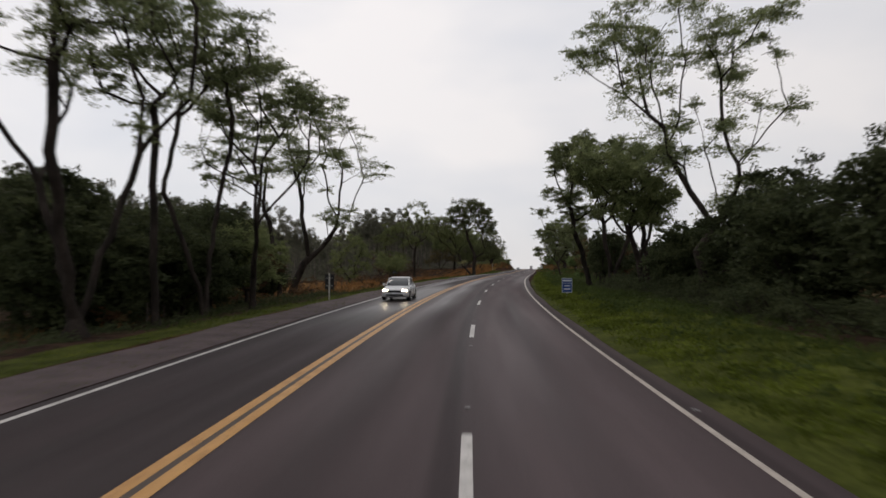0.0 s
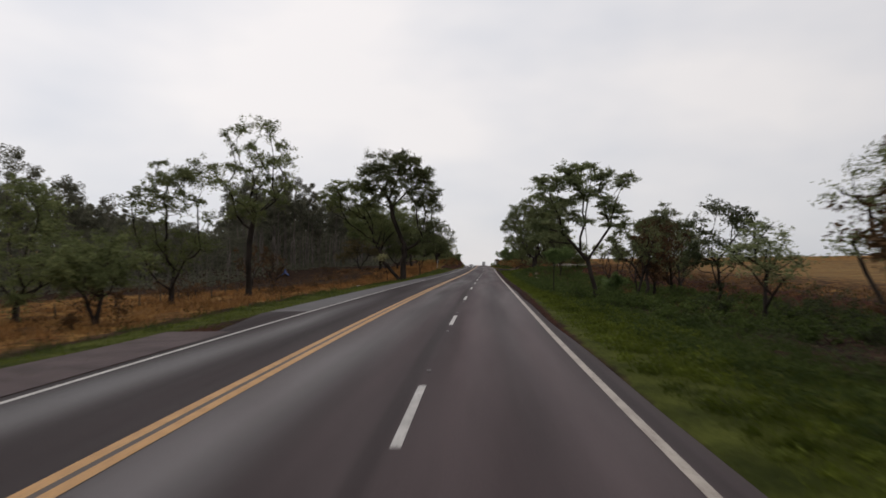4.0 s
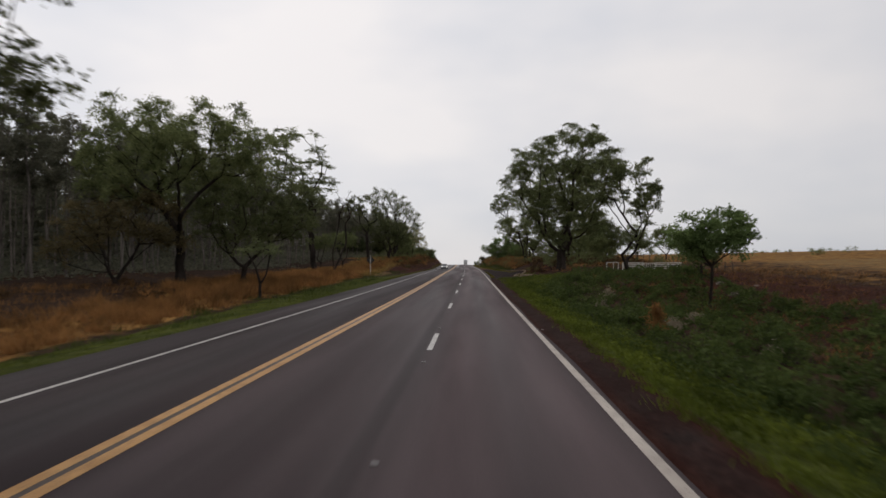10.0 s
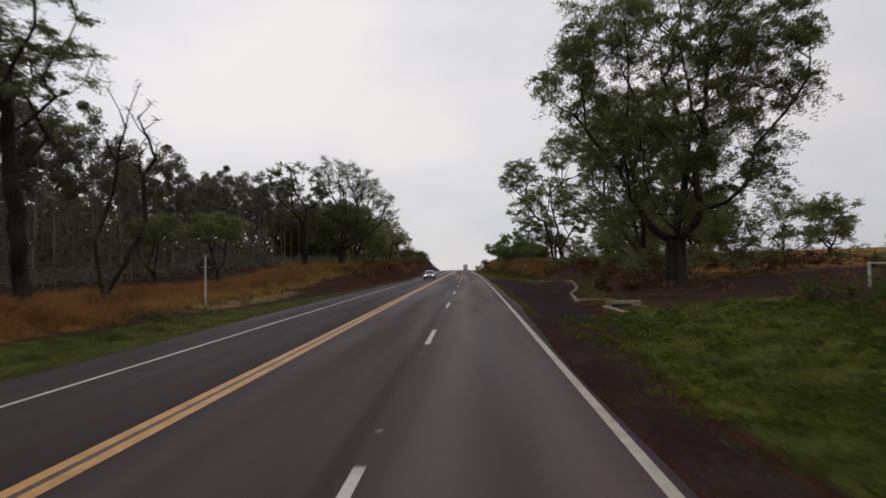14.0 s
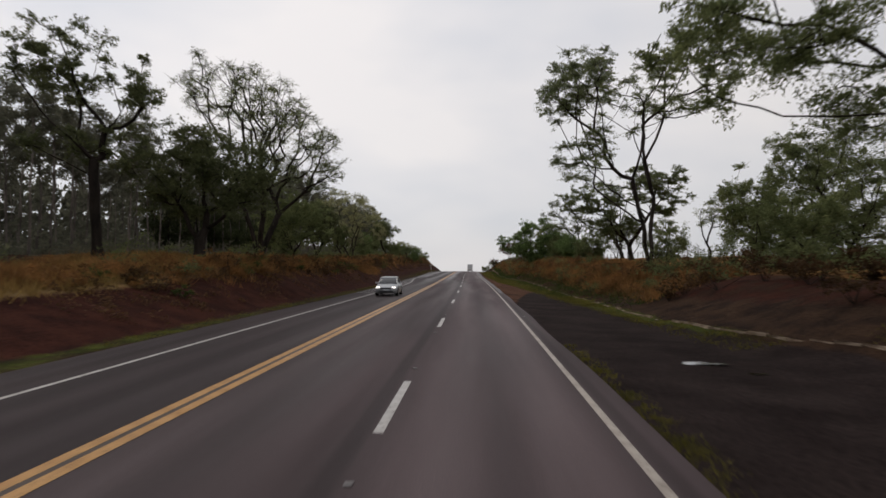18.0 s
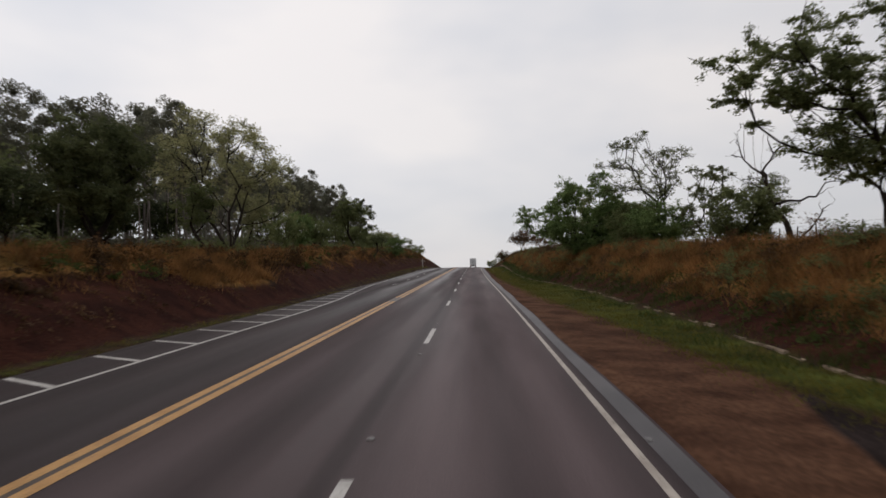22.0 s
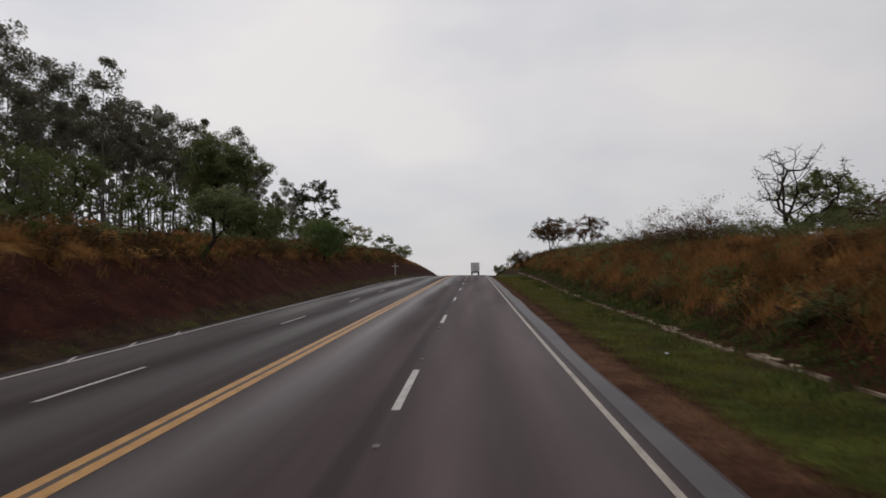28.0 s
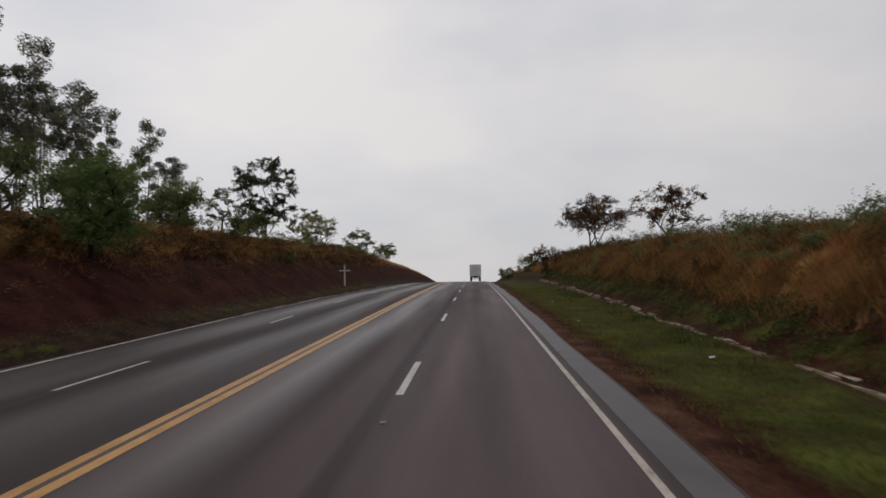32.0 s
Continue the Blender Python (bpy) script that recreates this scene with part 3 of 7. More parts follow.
    dl = ramp(a, 13, 15) * (1 - ramp(a, np.interp(s, [150, 210, 330, 350], [40, 20, 22, 30]), np.interp(s, [150, 210, 330, 350], [55, 27, 30, 40]))) * np.interp(s, [-120, 46, 70, 150, 200, 250, 320], [0.08, 0.12, 0.5, 0.72, 0.6, 0.75, 0.8])
    dr = ramp(s, 335, 355) * ramp(lat, kerb + 1.5, kerb + 3.0) * 0.85
    dr = np.maximum(dr, ramp(lat, 24, 36) * 0.45)
    dr = np.maximum(dr, between(s, 280, 345, 8) * ramp(lat, kerb + 5, kerb + 9) * 0.6)
    dry = np.where(left, np.maximum(dl, spur), dr)
    field = np.where(left, np.maximum(ramp(a, 130, 170) * 0.9, between(s, 268, 350, 8) * between(a, 12.5, 26, 1.5) * 0.8), ramp(lat, 34, 60) * 0.9)
    return {"green": green, "dry": dry * (1 - between(s, 268, 350, 8) * between(a, 12.5, 26, 1.5) * np.where(left, 0.55, 0)), "soil": soil, "sand": np.where(right, strip, shoulder * 0.6), "tar": np.where(right, np.maximum(apron, edge * (1 - ramp(s, 258, 268)) * 0.55), shoulder * 0.0), "field": field}


def ground():
    ss = np.concatenate([np.arange(-120, 560, 1.5), np.arange(560, 800, 5), np.arange(800, 3200, 80)])
    lr = np.concatenate([[0, 3.0, 4.1], np.arange(4.4, 16, 0.55), np.arange(16, 34, 1.5), [36, 40, 45, 52, 60, 72, 85, 110, 150, 200, 300, 500, 900]])
    ll = np.concatenate([[7.0, 8.2], np.arange(8.8, 20, 0.6), np.arange(20, 36, 1.6), [38, 42, 48, 56, 66, 80, 110, 150, 200, 300, 500, 900]])
    la = np.concatenate([-ll[::-1], lr])
    s, lat = np.meshgrid(ss, la, indexing="ij")
    p = spot(s, lat, land(s, lat))
    me = mesh_of("ground", p.reshape(-1, 3), grid_faces(*s.shape), [M_GROUND], True)
    for name, v in masks(s, lat).items():
        me.attributes.new(name, "FLOAT", "POINT").data.foreach_set("value", np.broadcast_to(v, s.shape).astype(np.float32).ravel())
    tagged(new("ground", me), "rolling verge of green grass, red soil and dry grass", "ground", kind="structure")


def ribbon(name, s, a, b, lift, mat, parent=None, crowned=False):
    """A flat band on the road between the offsets a(s) and b(s)."""
    s = np.asarray(s, float)
    a, b = np.broadcast_to(a, s.shape), np.broadcast_to(b, s.shape)
    lat = np.stack([a, b], 1)
    q = np.stack([s, s], 1)
    p = spot(q, lat, road_dz(q, lat) + lift)
    me = mesh_of(name, p.reshape(-1, 3), grid_faces(len(s), 2), [mat])
    ob = new(name, me)
    if parent:
        ob.parent = parent
    return ob


def road():
    s = np.concatenate([np.arange(-120, 760, 2.0), np.arange(760, 1500, 20)])
    lw = pave_left(s)
    cols = [lw - 0.05, lw] + [lw + (-3.51 - lw) * f for f in np.linspace(0, 1, 14)[1:-1]] + [np.full_like(s, v) for v in np.arange(-3.5, 3.6, 0.5)] + [pave_right(s), pave_right(s) + 0.07]
    lat = np.stack(cols, 1)
    q = np.repeat(s[:, None], lat.shape[1], 1)
    dz = road_dz(q, lat)
    dz[:, 0] -= 0.35
    dz[:, -1] -= 0.35
    me = mesh_of("road", spot(q, lat, dz).reshape(-1, 3), grid_faces(*q.shape), [M_ROAD])
    me.attributes.new("along", "FLOAT", "POINT").data.foreach_set("value", q.astype(np.float32).ravel())
    me.attributes.new("across", "FLOAT", "POINT").data.foreach_set("value", lat.astype(np.float32).ravel())
    # films of rain water that still lie on the lanes
    wave = 0.25 * np.sin(q * 0.11) + 0.15 * np.sin(q * 0.31 + 1)
    wet = between(q, 18, 96, 16) * 0.85 * between(lat + wave * 0.7, -3.1, -1.7, 0.5)
    wet = np.maximum(wet, between(q, 18, 110, 16) * 0.7 * between(lat + wave * 0.6, -6.7, -5.5, 0.45))
    wet = np.maximum(wet, between(q, 22, 62, 8) * 0.9 * between(lat + wave * 0.5, -6.3, -3.7, 0.5))
    wet = np.maximum(wet, between(q, 96, 170, 20) * 0.4 * between(lat + wave, -2.9, -1.9, 0.4))
    wet = np.maximum(wet, between(q, 400, 620, 22) * 0.75 * between(lat + wave * 0.6, -3.0, -1.9, 0.45))
    wet = np.maximum(wet, between(q, 385, 640, 22) * 0.6 * between(lat + wave * 0.6, -6.3, -4.9, 0.45))
    wet = np.maximum(wet, between(q, 430, 640, 22) * 0.65 * between(lat + wave * 0.6, -10.0, -8.2, 0.5))
    me.attributes.new("wet", "FLOAT", "POINT").data.foreach_set("value", wet.astype(np.float32).ravel())
    tagged(new("road", me), "wet dark grey asphalt highway with polished wheel tracks", "road", kind="structure")


def markings():
    s = np.arange(-110, 760, 2.0)
    for off in (-WY - 0.19, -WY + 0.115):
        for a, b, mat, what in ((-110, 388, M_YELLOW, "worn solid yellow centre line"), (388, 392, M_YELLOW_WORN, "stretch of yellow line rubbed almost bare"), (392, 760, M_YELLOW, "solid yellow centre line beyond a rubbed stretch")):
            tagged(ribbon("yellow_centre_line", np.arange(a, b + 0.1, 2.0), off, off + 0.195, 0.006, mat), what, "road marking", kind="structure")
    tagged(ribbon("dirt_stain", s, -WY + 0.005, -WY + 0.115, 0.004, M_DIRT_GAP), "orange-brown dirt between the yellow lines", "road dirt", kind="structure")
    edge = np.interp(s, [40, 90, 260, 330], [3.505, 3.44, 3.44, 3.43])
    half = np.interp(s, [40, 90, 260, 330], [0.055, 0.085, 0.085, 0.055])
    tagged(ribbon("white_edge_line", s, edge - half, edge + half, 0.006, M_EDGE), "solid white edge line beside the verge", "road marking", kind="structure")
    s1 = np.arange(-110, 425, 2.0)
    edge = np.interp(s1, [-110, 382, 392, 400, 407, 414, 425], [-WL, -WL, -7.5, -8.1, -8.6, -9.05, -9.5])
    tagged(ribbon("white_edge_line", s1, edge - 0.07, edge + 0.07, 0.006, M_WHITE), "thin white edge line of the oncoming lane", "road marking", kind="structure")
    s2 = np.arange(425, 760, 2.0)
    edge = np.interp(s2, [425, 437, 451, 484, 506, 760], [-9.5, -9.8, -10.15, -10.85, -11.5, -11.9])
    tagged(ribbon("white_edge_line", s2, edge - 0.07, edge + 0.07, 0.006, M_WHITE), "thin white edge line where a lane is added", "road marking", kind="structure")
    lane = thing("lane_line", Matrix(), "broken white line between two lanes", "road marking", kind="structure")
    for k in range(-6, 46):
        q = 16.0 * k + np.array([0, 1, 2, 3, 4.15])
        ribbon("dash", q, -0.075, 0.075, 0.006, M_WHITE, lane)
    extra = thing("lane_line", Matrix(), "broken white line of the added oncoming lane", "road marking", kind="structure")
    for k in range(26, 44):
        q = 1.1 + 16.0 * k + np.array([0, 1, 2, 3, 4.2])
        mid = np.interp(q, [410, 460, 484, 515, 760], [-6.9, -7.05, -7.5, -8.4, -8.4])
        ribbon("dash", q, mid - 0.06, mid + 0.06, 0.006, M_WHITE, extra)
    hatch = thing("shoulder_hatching", Matrix(), "white slanted bars painted on the closed shoulder", "road marking", kind="structure")
    for k in range(28):
        a = 351.4 + 3.48 * k
        i, o = float(np.interp(a, [382, 392, 400, 407, 414, 425, 437, 451], [-WL, -7.5, -8.1, -8.6, -9.05, -9.5, -9.8, -10.15])), float(pave_left(a)) + 0.12
        f = np.linspace(0, 1, 5)
        lat = i + (o - i) * f
        q = a + 1.3 * f
        c = np.stack([lat, lat], 1)
        qq = np.stack([q, q + 0.24], 1)
        me = mesh_of("bar", spot(qq, c, road_dz(qq, c) + 0.006).reshape(-1, 3), grid_faces(5, 2), [M_WHITE])
        new("bar", me).parent = hatch


def studs():
    """Raised road studs beside the lane line."""
    bm = boxed(-0.05, 0.05, -0.045, 0.045, 0, 0.02, 0.009)
    me = bpy.data.meshes.new("road_stud")
    bm.to_mesh(me)
    bm.free()
    me.materials.append(M_STUD)
    for k in range(-2, 76):
        s = 8.0 * k + 5.8
        p = spot(s, 0.0, road_dz(s, 0.0) + 0.002)
        ob = new("road_stud", me)
        ob.matrix_world = pose(*p, 0, 0, heading(s))
        tagged(ob, "small pale reflective stud on the lane line", "road stud", "studs along the lane line")
        if k % 4 == 0:
            p = spot(s, WR + 0.25, road_dz(s, WR + 0.25) + 0.002)
            ob = new("road_stud", me)
            ob.matrix_world = pose(*p, 0, 0, heading(s))
            tagged(ob, "small pale reflective stud outside the edge line", "road stud", "studs along the edge line")


ground()
road()
markings()
studs()


# ---- trees ----
def tubes(a, b, ra, rb, sides=6):
    """Tapered tubes from the points a to the points b."""
    d = b - a
    d = d / np.maximum(np.linalg.norm(d, axis=1, keepdims=True), 1e-6)
    ref = np.where(np.abs(d[:, 2:3]) > 0.9, [[1.0, 0, 0]], [[0, 0, 1.0]])
    u = np.cross(d, ref)
    u /= np.linalg.norm(u, axis=1, keepdims=True)
    v = np.cross(d, u)
    t = np.arange(sides) * 2 * math.pi / sides
    ring = u[:, None] * np.cos(t)[None, :, None] + v[:, None] * np.sin(t)[None, :, None]
    lo, hi = a[:, None] + ring * ra[:, None, None], b[:, None] + ring * rb[:, None, None]
    verts = np.concatenate([lo, hi], 1).reshape(-1, 3)
    base = (np.arange(len(a)) * 2 * sides)[:, None]
    k = np.arange(sides)[None]
    n = (np.arange(sides) + 1)[None] % sides
    faces = np.stack([base + k, base + n, base + sides + n, base + sides + k], -1).reshape(-1, 4)
    return verts, faces


def leaves(rng, centres, axis_len, width, droop=0.0, flat=0.6):
    """Diamond leaves at the centres, turned at random."""
    n = len(centres)
    d = rng.normal(size=(n, 3))
    d[:, 2] = d[:, 2] * flat - droop
    d /= np.linalg.norm(d, axis=1, keepdims=True)
    w = np.cross(d, rng.normal(size=(n, 3)))
    w /= np.maximum(np.linalg.norm(w, axis=1, keepdims=True), 1e-6)
    ln = (axis_len * rng.uniform(0.6, 1.3, n))[:, None]
    wd = (width * rng.uniform(0.6, 1.3, n))[:, None]
    v = np.stack([centres - d * ln / 2 + w * wd / 2, centres - d * ln / 2 - w * wd / 2, centres + d * ln / 2], 1)
    return v.reshape(-1, 3), np.arange(3 * n).reshape(n, 3)


def sprays(rng, pts, size, per, axis_len, width, droop, flat, n_spray=9, layer=0.6):
    """Leaves gathered along short twigs that spread from each clump centre, thickest over its rounded top."""
    m = len(pts) * n_spray
    root, rad = np.repeat(pts, n_spray, 0), np.repeat(size, n_spray)
    d = rng.normal(size=(m, 3))
    d[:, 2] = d[:, 2] * layer + 0.12
    d /= np.linalg.norm(d, axis=1, keepdims=True)
    rad = rad * rng.uniform(0.65, 1.15, m)
    k = max(1, per // n_spray)
    u = rng.uniform(0.12, 1.0, (m, k)) ** 0.75
    c = root[:, None] + d[:, None] * (u * rad[:, None] * 1.15)[..., None]
    c[..., 2] -= (u ** 2) * droop * rad[:, None] * 0.7
    c = c + rng.normal(size=c.shape) * (0.15, 0.15, 0.18 * layer) * rad[:, None, None]
    return leaves(rng, c.reshape(-1, 3), axis_len, width, droop, flat)


def grow(rng, height, low, rx, ry, cx, clumps, stems=1, fork=0.4, shell=0.5, flat_top=0.0, lean=0.3, wiggle=0.12, trunk_r=0.2, tip=0.012, twigs=3, lobes=1, blobs=()):
    """A branching frame that reaches for clump centres inside the crown. Returns the segments and the clump centres."""
    cz, rz = (height + low) / 2, (height - low) / 2
    pts = []
    centres = [np.zeros(3)] + [rng.normal(size=3) * (0.45, 0.45, 0.3) for _ in range(lobes - 1)]
    if blobs:
        # a crown made of several rounded masses: across, up, half width, half height
        bl = np.array(blobs, float)
        share = bl[:, 2] * bl[:, 3]
        mid, half = (bl[:, 0] - bl[:, 2]).min() / 2 + (bl[:, 0] + bl[:, 2]).max() / 2, (bl[:, 0] + bl[:, 2]).max() / 2 - (bl[:, 0] - bl[:, 2]).min() / 2
        for k in rng.choice(len(bl), clumps, p=share / share.sum()):
            while True:
                q = rng.uniform(-1, 1, 2)
                if np.hypot(*q) < 0.92:
                    break
            x = bl[k, 0] + q[0] * bl[k, 2]
            deep = ry * math.sqrt(max(0.12, 1 - ((x - mid) / half) ** 2))
            pts.append((x, rng.uniform(-1, 1) * deep, bl[k, 1] + q[1] * bl[k, 3]))
    while len(pts) < clumps:
        q = rng.uniform(-1, 1, 3)
        r = np.linalg.norm(q)
        if r > 1 or r < shell * rng.uniform(0.4, 1):
            continue
        if flat_top and q[2] < rng.uniform(-1.0, 0.35) * flat_top:
            continue
        if lobes > 1:
            q = q * 0.62 + centres[rng.integers(lobes)] * 0.75
            if np.linalg.norm(q) > 1.1:
                continue
        pts.append((cx + q[0] * rx, q[1] * ry, cz + q[2] * rz))
    pts = np.array(pts)
    pos, par = [np.zeros(3)], [-1]
    roots, stem_of = [], [-1]
    for k in range(stems):
        ang = 0.5 + 6.283 * (k + 0.3 * rng.random()) / stems
        spread = 0.0 if stems == 1 else 0.11 * height
        top = np.array([cx * lean + math.cos(ang) * spread, math.sin(ang) * spread, max(1.2, low * (fork if stems == 1 else rng.uniform(0.7, 1.1)))])
        last, n = 0, max(3, int(top[2] / 0.8))
        for i in range(1, n + 1):
            f = i / n
            p = top * f ** np.array([1.25, 1.25, 1.0]) + rng.normal(size=3) * (wiggle, wiggle, 0) * 0.6 * min(1, top[2] / 6) * (1 if i < n else 0.4)
            pos.append(p)
            par.append(last)
            last = len(pos) - 1
        roots.append(last)
        stem_of += [k] * (len(pos) - len(stem_of))
    order = np.argsort(np.linalg.norm(pts - np.array([cx * lean, 0, low * fork]), axis=1))
    arr = np.array(pos)
    usable = np.array([i for i in range(len(pos)) if arr[i][2] > max(1.0, low * (fork * 0.8 if stems == 1 else 0.45))] or [len(pos) - 1])
    use = list(usable)
    reach = [0.0] * len(pos)
    for i in range(1, len(pos)):
        reach[i] = reach[par[i]] + float(np.linalg.norm(pos[i] - pos[par[i]]))
    for k in order:
        t = pts[k]
        own = use
        if stems > 1:
            mine = int(np.argmin([np.hypot(*(t[:2] - pos[q][:2] * 1.6)) for q in roots]))
            own = [i for i in use if stem_of[i] == mine] or use
        cand = np.array([pos[i] for i in own])
        dv = t - cand
        d = np.linalg.norm(dv, axis=1)
        cost = d * (1.0 + 0.9 * np.clip(-dv[:, 2] / np.maximum(d, 0.1), 0, 1)) + 0.55 * np.array([reach[i] for i in own])
        j = own[int(np.argmin(cost))]
        a = pos[j]
        dd = np.linalg.norm(t - a)
        n = max(2, int(dd / 0.9))
        last = j
        bow = rng.normal(size=3) * 0.045 * dd + np.array([0, 0, -0.05 * dd])
        for i in range(1, n + 1):
            f = i / n
            p = a + (t - a) * f + bow * math.sin(math.pi * f) + rng.normal(size=3) * wiggle * 0.45 * (1 if i < n else 0)
            pos.append(p)
            par.append(last)
            reach.append(reach[last] + dd / n)
            last = len(pos) - 1
            stem_of.append(stem_of[j])
            use.append(last)
        for _ in range(twigs):
            pos.append(t + np.clip(rng.normal(size=3), -1.1, 1.1) * (0.75, 0.75, 0.5) * min(1.0, 0.16 * max(rx, 1.5)) + (0, 0, 0.1))
            par.append(last)
            stem_of.append(stem_of[j])
            reach.append(1e9)
    pos, par = np.array(pos), np.array(par)
    area = np.zeros(len(pos))
    kids = np.bincount(par[1:], minlength=len(pos))
    area[kids == 0] = tip ** 2.3
    for i in range(len(pos) - 1, 0, -1):
        area[par[i]] += area[i]
    r = area ** (1 / 2.3)
    r = np.maximum(tip, r * (trunk_r / r[0]) ** np.clip(0.1 + 0.9 * (r / r[0]) ** 0.8, 0, 1))
    # a flare at the foot
    r = r * (1 + 0.5 * np.exp(-pos[:, 2] / 0.35) * (pos[:, 2] < 1.5) * (np.hypot(pos[:, 0], pos[:, 1]) < 1))
    idx = np.arange(1, len(pos))
    # a side branch starts slim; only the leading shoot takes over the full girth
    lead = np.zeros(len(pos), bool)
    best = {}
    for i in idx:
        if r[i] > best.get(par[i], (0, 0))[0]:
            best[par[i]] = (r[i], i)
    lead[[v[1] for v in best.values()]] = True
    ra = np.where(lead[idx], r[par[idx]], np.minimum(r[par[idx]], r[idx] * 1.3))
    step = pos[idx] - pos[par[idx]]
    step = step / np.maximum(np.linalg.norm(step, axis=1, keepdims=True), 1e-6)
    over = np.where(r[idx] > 0.05, 0.25 * r[idx], 0)[:, None]
    return pos[par[idx]] - step * over, pos[idx] + step * over, ra, r[idx], pts


KINDS = {
    # leaf material, leaf length, leaf width, leaves a clump, clump radius, droop, flat, growth
    "feather": (M_LEAF_FINE, 0.19, 0.080, 420, 1.0, 0.3, 0.6, dict(shell=0.6, flat_top=0.8, stems=1)),
    "weeping": (M_LEAF, 0.21, 0.095, 420, 1.1, 0.75, 0.5, dict(shell=0.55, stems=1)),
    "dense": (M_LEAF_GREEN, 0.20, 0.125, 330, 0.95, 0.1, 0.7, dict(shell=0.62, stems=1)),
    "umbrella": (M_LEAF, 0.18, 0.095, 370, 0.95, 0.1, 0.6, dict(shell=0.6, flat_top=0.9, stems=1)),
    "olive": (M_LEAF, 0.19, 0.11, 310, 0.95, 0.2, 0.7, dict(shell=0.58, stems=1)),
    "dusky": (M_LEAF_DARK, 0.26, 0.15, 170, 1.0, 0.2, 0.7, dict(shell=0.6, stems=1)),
    "pale": (M_LEAF_PALE, 0.18, 0.10, 260, 0.9, 0.3, 0.6, dict(shell=0.55, flat_top=0.6, stems=2)),
    "rust": (M_LEAF_RUST, 0.19, 0.11, 130, 0.8, 0.2, 0.7, dict(shell=0.5, stems=1)),
    "sparse": (M_LEAF_FINE, 0.17, 0.07, 130, 0.85, 0.25, 0.6, dict(shell=0.45, flat_top=0.5, stems=1)),
    "domed": (M_LEAF_FINE, 0.16, 0.062, 170, 0.85, 0.2, 0.6, dict(shell=0.75, flat_top=0.35, stems=3)),
    "shade": (M_LEAF_SHADE, 0.20, 0.115, 300, 1.0, 0.15, 0.7, dict(shell=0.6, stems=1)),
    "brown": (M_LEAF_BROWN, 0.19, 0.10, 260, 0.95, 0.3, 0.7, dict(shell=0.55, stems=2)),
    "twiggy": (M_LEAF_SHADE, 0.17, 0.085, 120, 0.8, 0.2, 0.6, dict(shell=0.45, stems=2)),
    "bare": (M_LEAF_RUST, 0.18, 0.06, 4, 0.5, 0.3, 0.6, dict(shell=0.3, stems=1)),
}

# how far the foliage of a kind spreads into flat layers
LAYER = {"feather": 0.36, "sparse": 0.36, "umbrella": 0.4, "weeping": 0.5}


def tree(name, label, s, lat, height, low, rx, kind, seed, cx=0.0, clumps=46, stems=0, trunk_r=0.00, ry=0.0, group="", density=1.0, leaf=1.0, sink=0.15, lean=0.3, lobes=1, fork=0.4, blobs=(), puff=1.0):
    """One tree at its place: trunk with limbs, and a crown of single leaves."""
    rng = np.random.default_rng(seed)
    mat, ll, lw, per, rad, droop, flat, g = KINDS[kind]
    g = dict(g)
    if stems:
        g["stems"] = stems
    if blobs:
        ends = [v for x, z, w, h in blobs for v in (x - w, x + w)]
        rx, cx = (max(ends) - min(ends)) / 2, (max(ends) + min(ends)) / 2
        ry, height, low = ry or 0.8 * rx, max(z + h for x, z, w, h in blobs), min(z - h for x, z, w, h in blobs)
    a, b, ra, rb, pts = grow(rng, height, low, rx * 0.88, (ry or rx) * 0.88, cx, clumps, trunk_r=trunk_r or 0.022 * height ** 0.85 + 0.02, lean=lean, lobes=lobes, fork=fork, blobs=blobs,
                             twigs=6 if kind == "domed" else 4 if kind in ("bare", "sparse", "twiggy") else 2, **g)
    ob = thing(name, at_road(s, lat, sink=sink), label, "tree", group)
    slim = ra < 0.035
    v, f = tubes(a[~slim], b[~slim], ra[~slim], rb[~slim], 7)
    if slim.any():
        v2, f2 = tubes(a[slim], b[slim], ra[slim], rb[slim], 3)
        v, f = np.concatenate([v, v2]), np.concatenate([f, f2 + len(v)])
    trunk = new("trunk", mesh_of("trunk", v, f, [M_BARK], True))
    trunk.parent = ob
    per = int(per * density)
    if per:
        size = puff * rad * (0.75 + 0.06 * min(rx, 7.0)) * rng.uniform(0.75, 1.3, len(pts))
        v, f = sprays(rng, pts, size, per, ll * leaf, lw * leaf, droop, flat, layer=LAYER.get(kind, 0.6))
        crown = new("crown", mesh_of("crown", v, f, [mat]))
        crown.parent = ob
    return ob


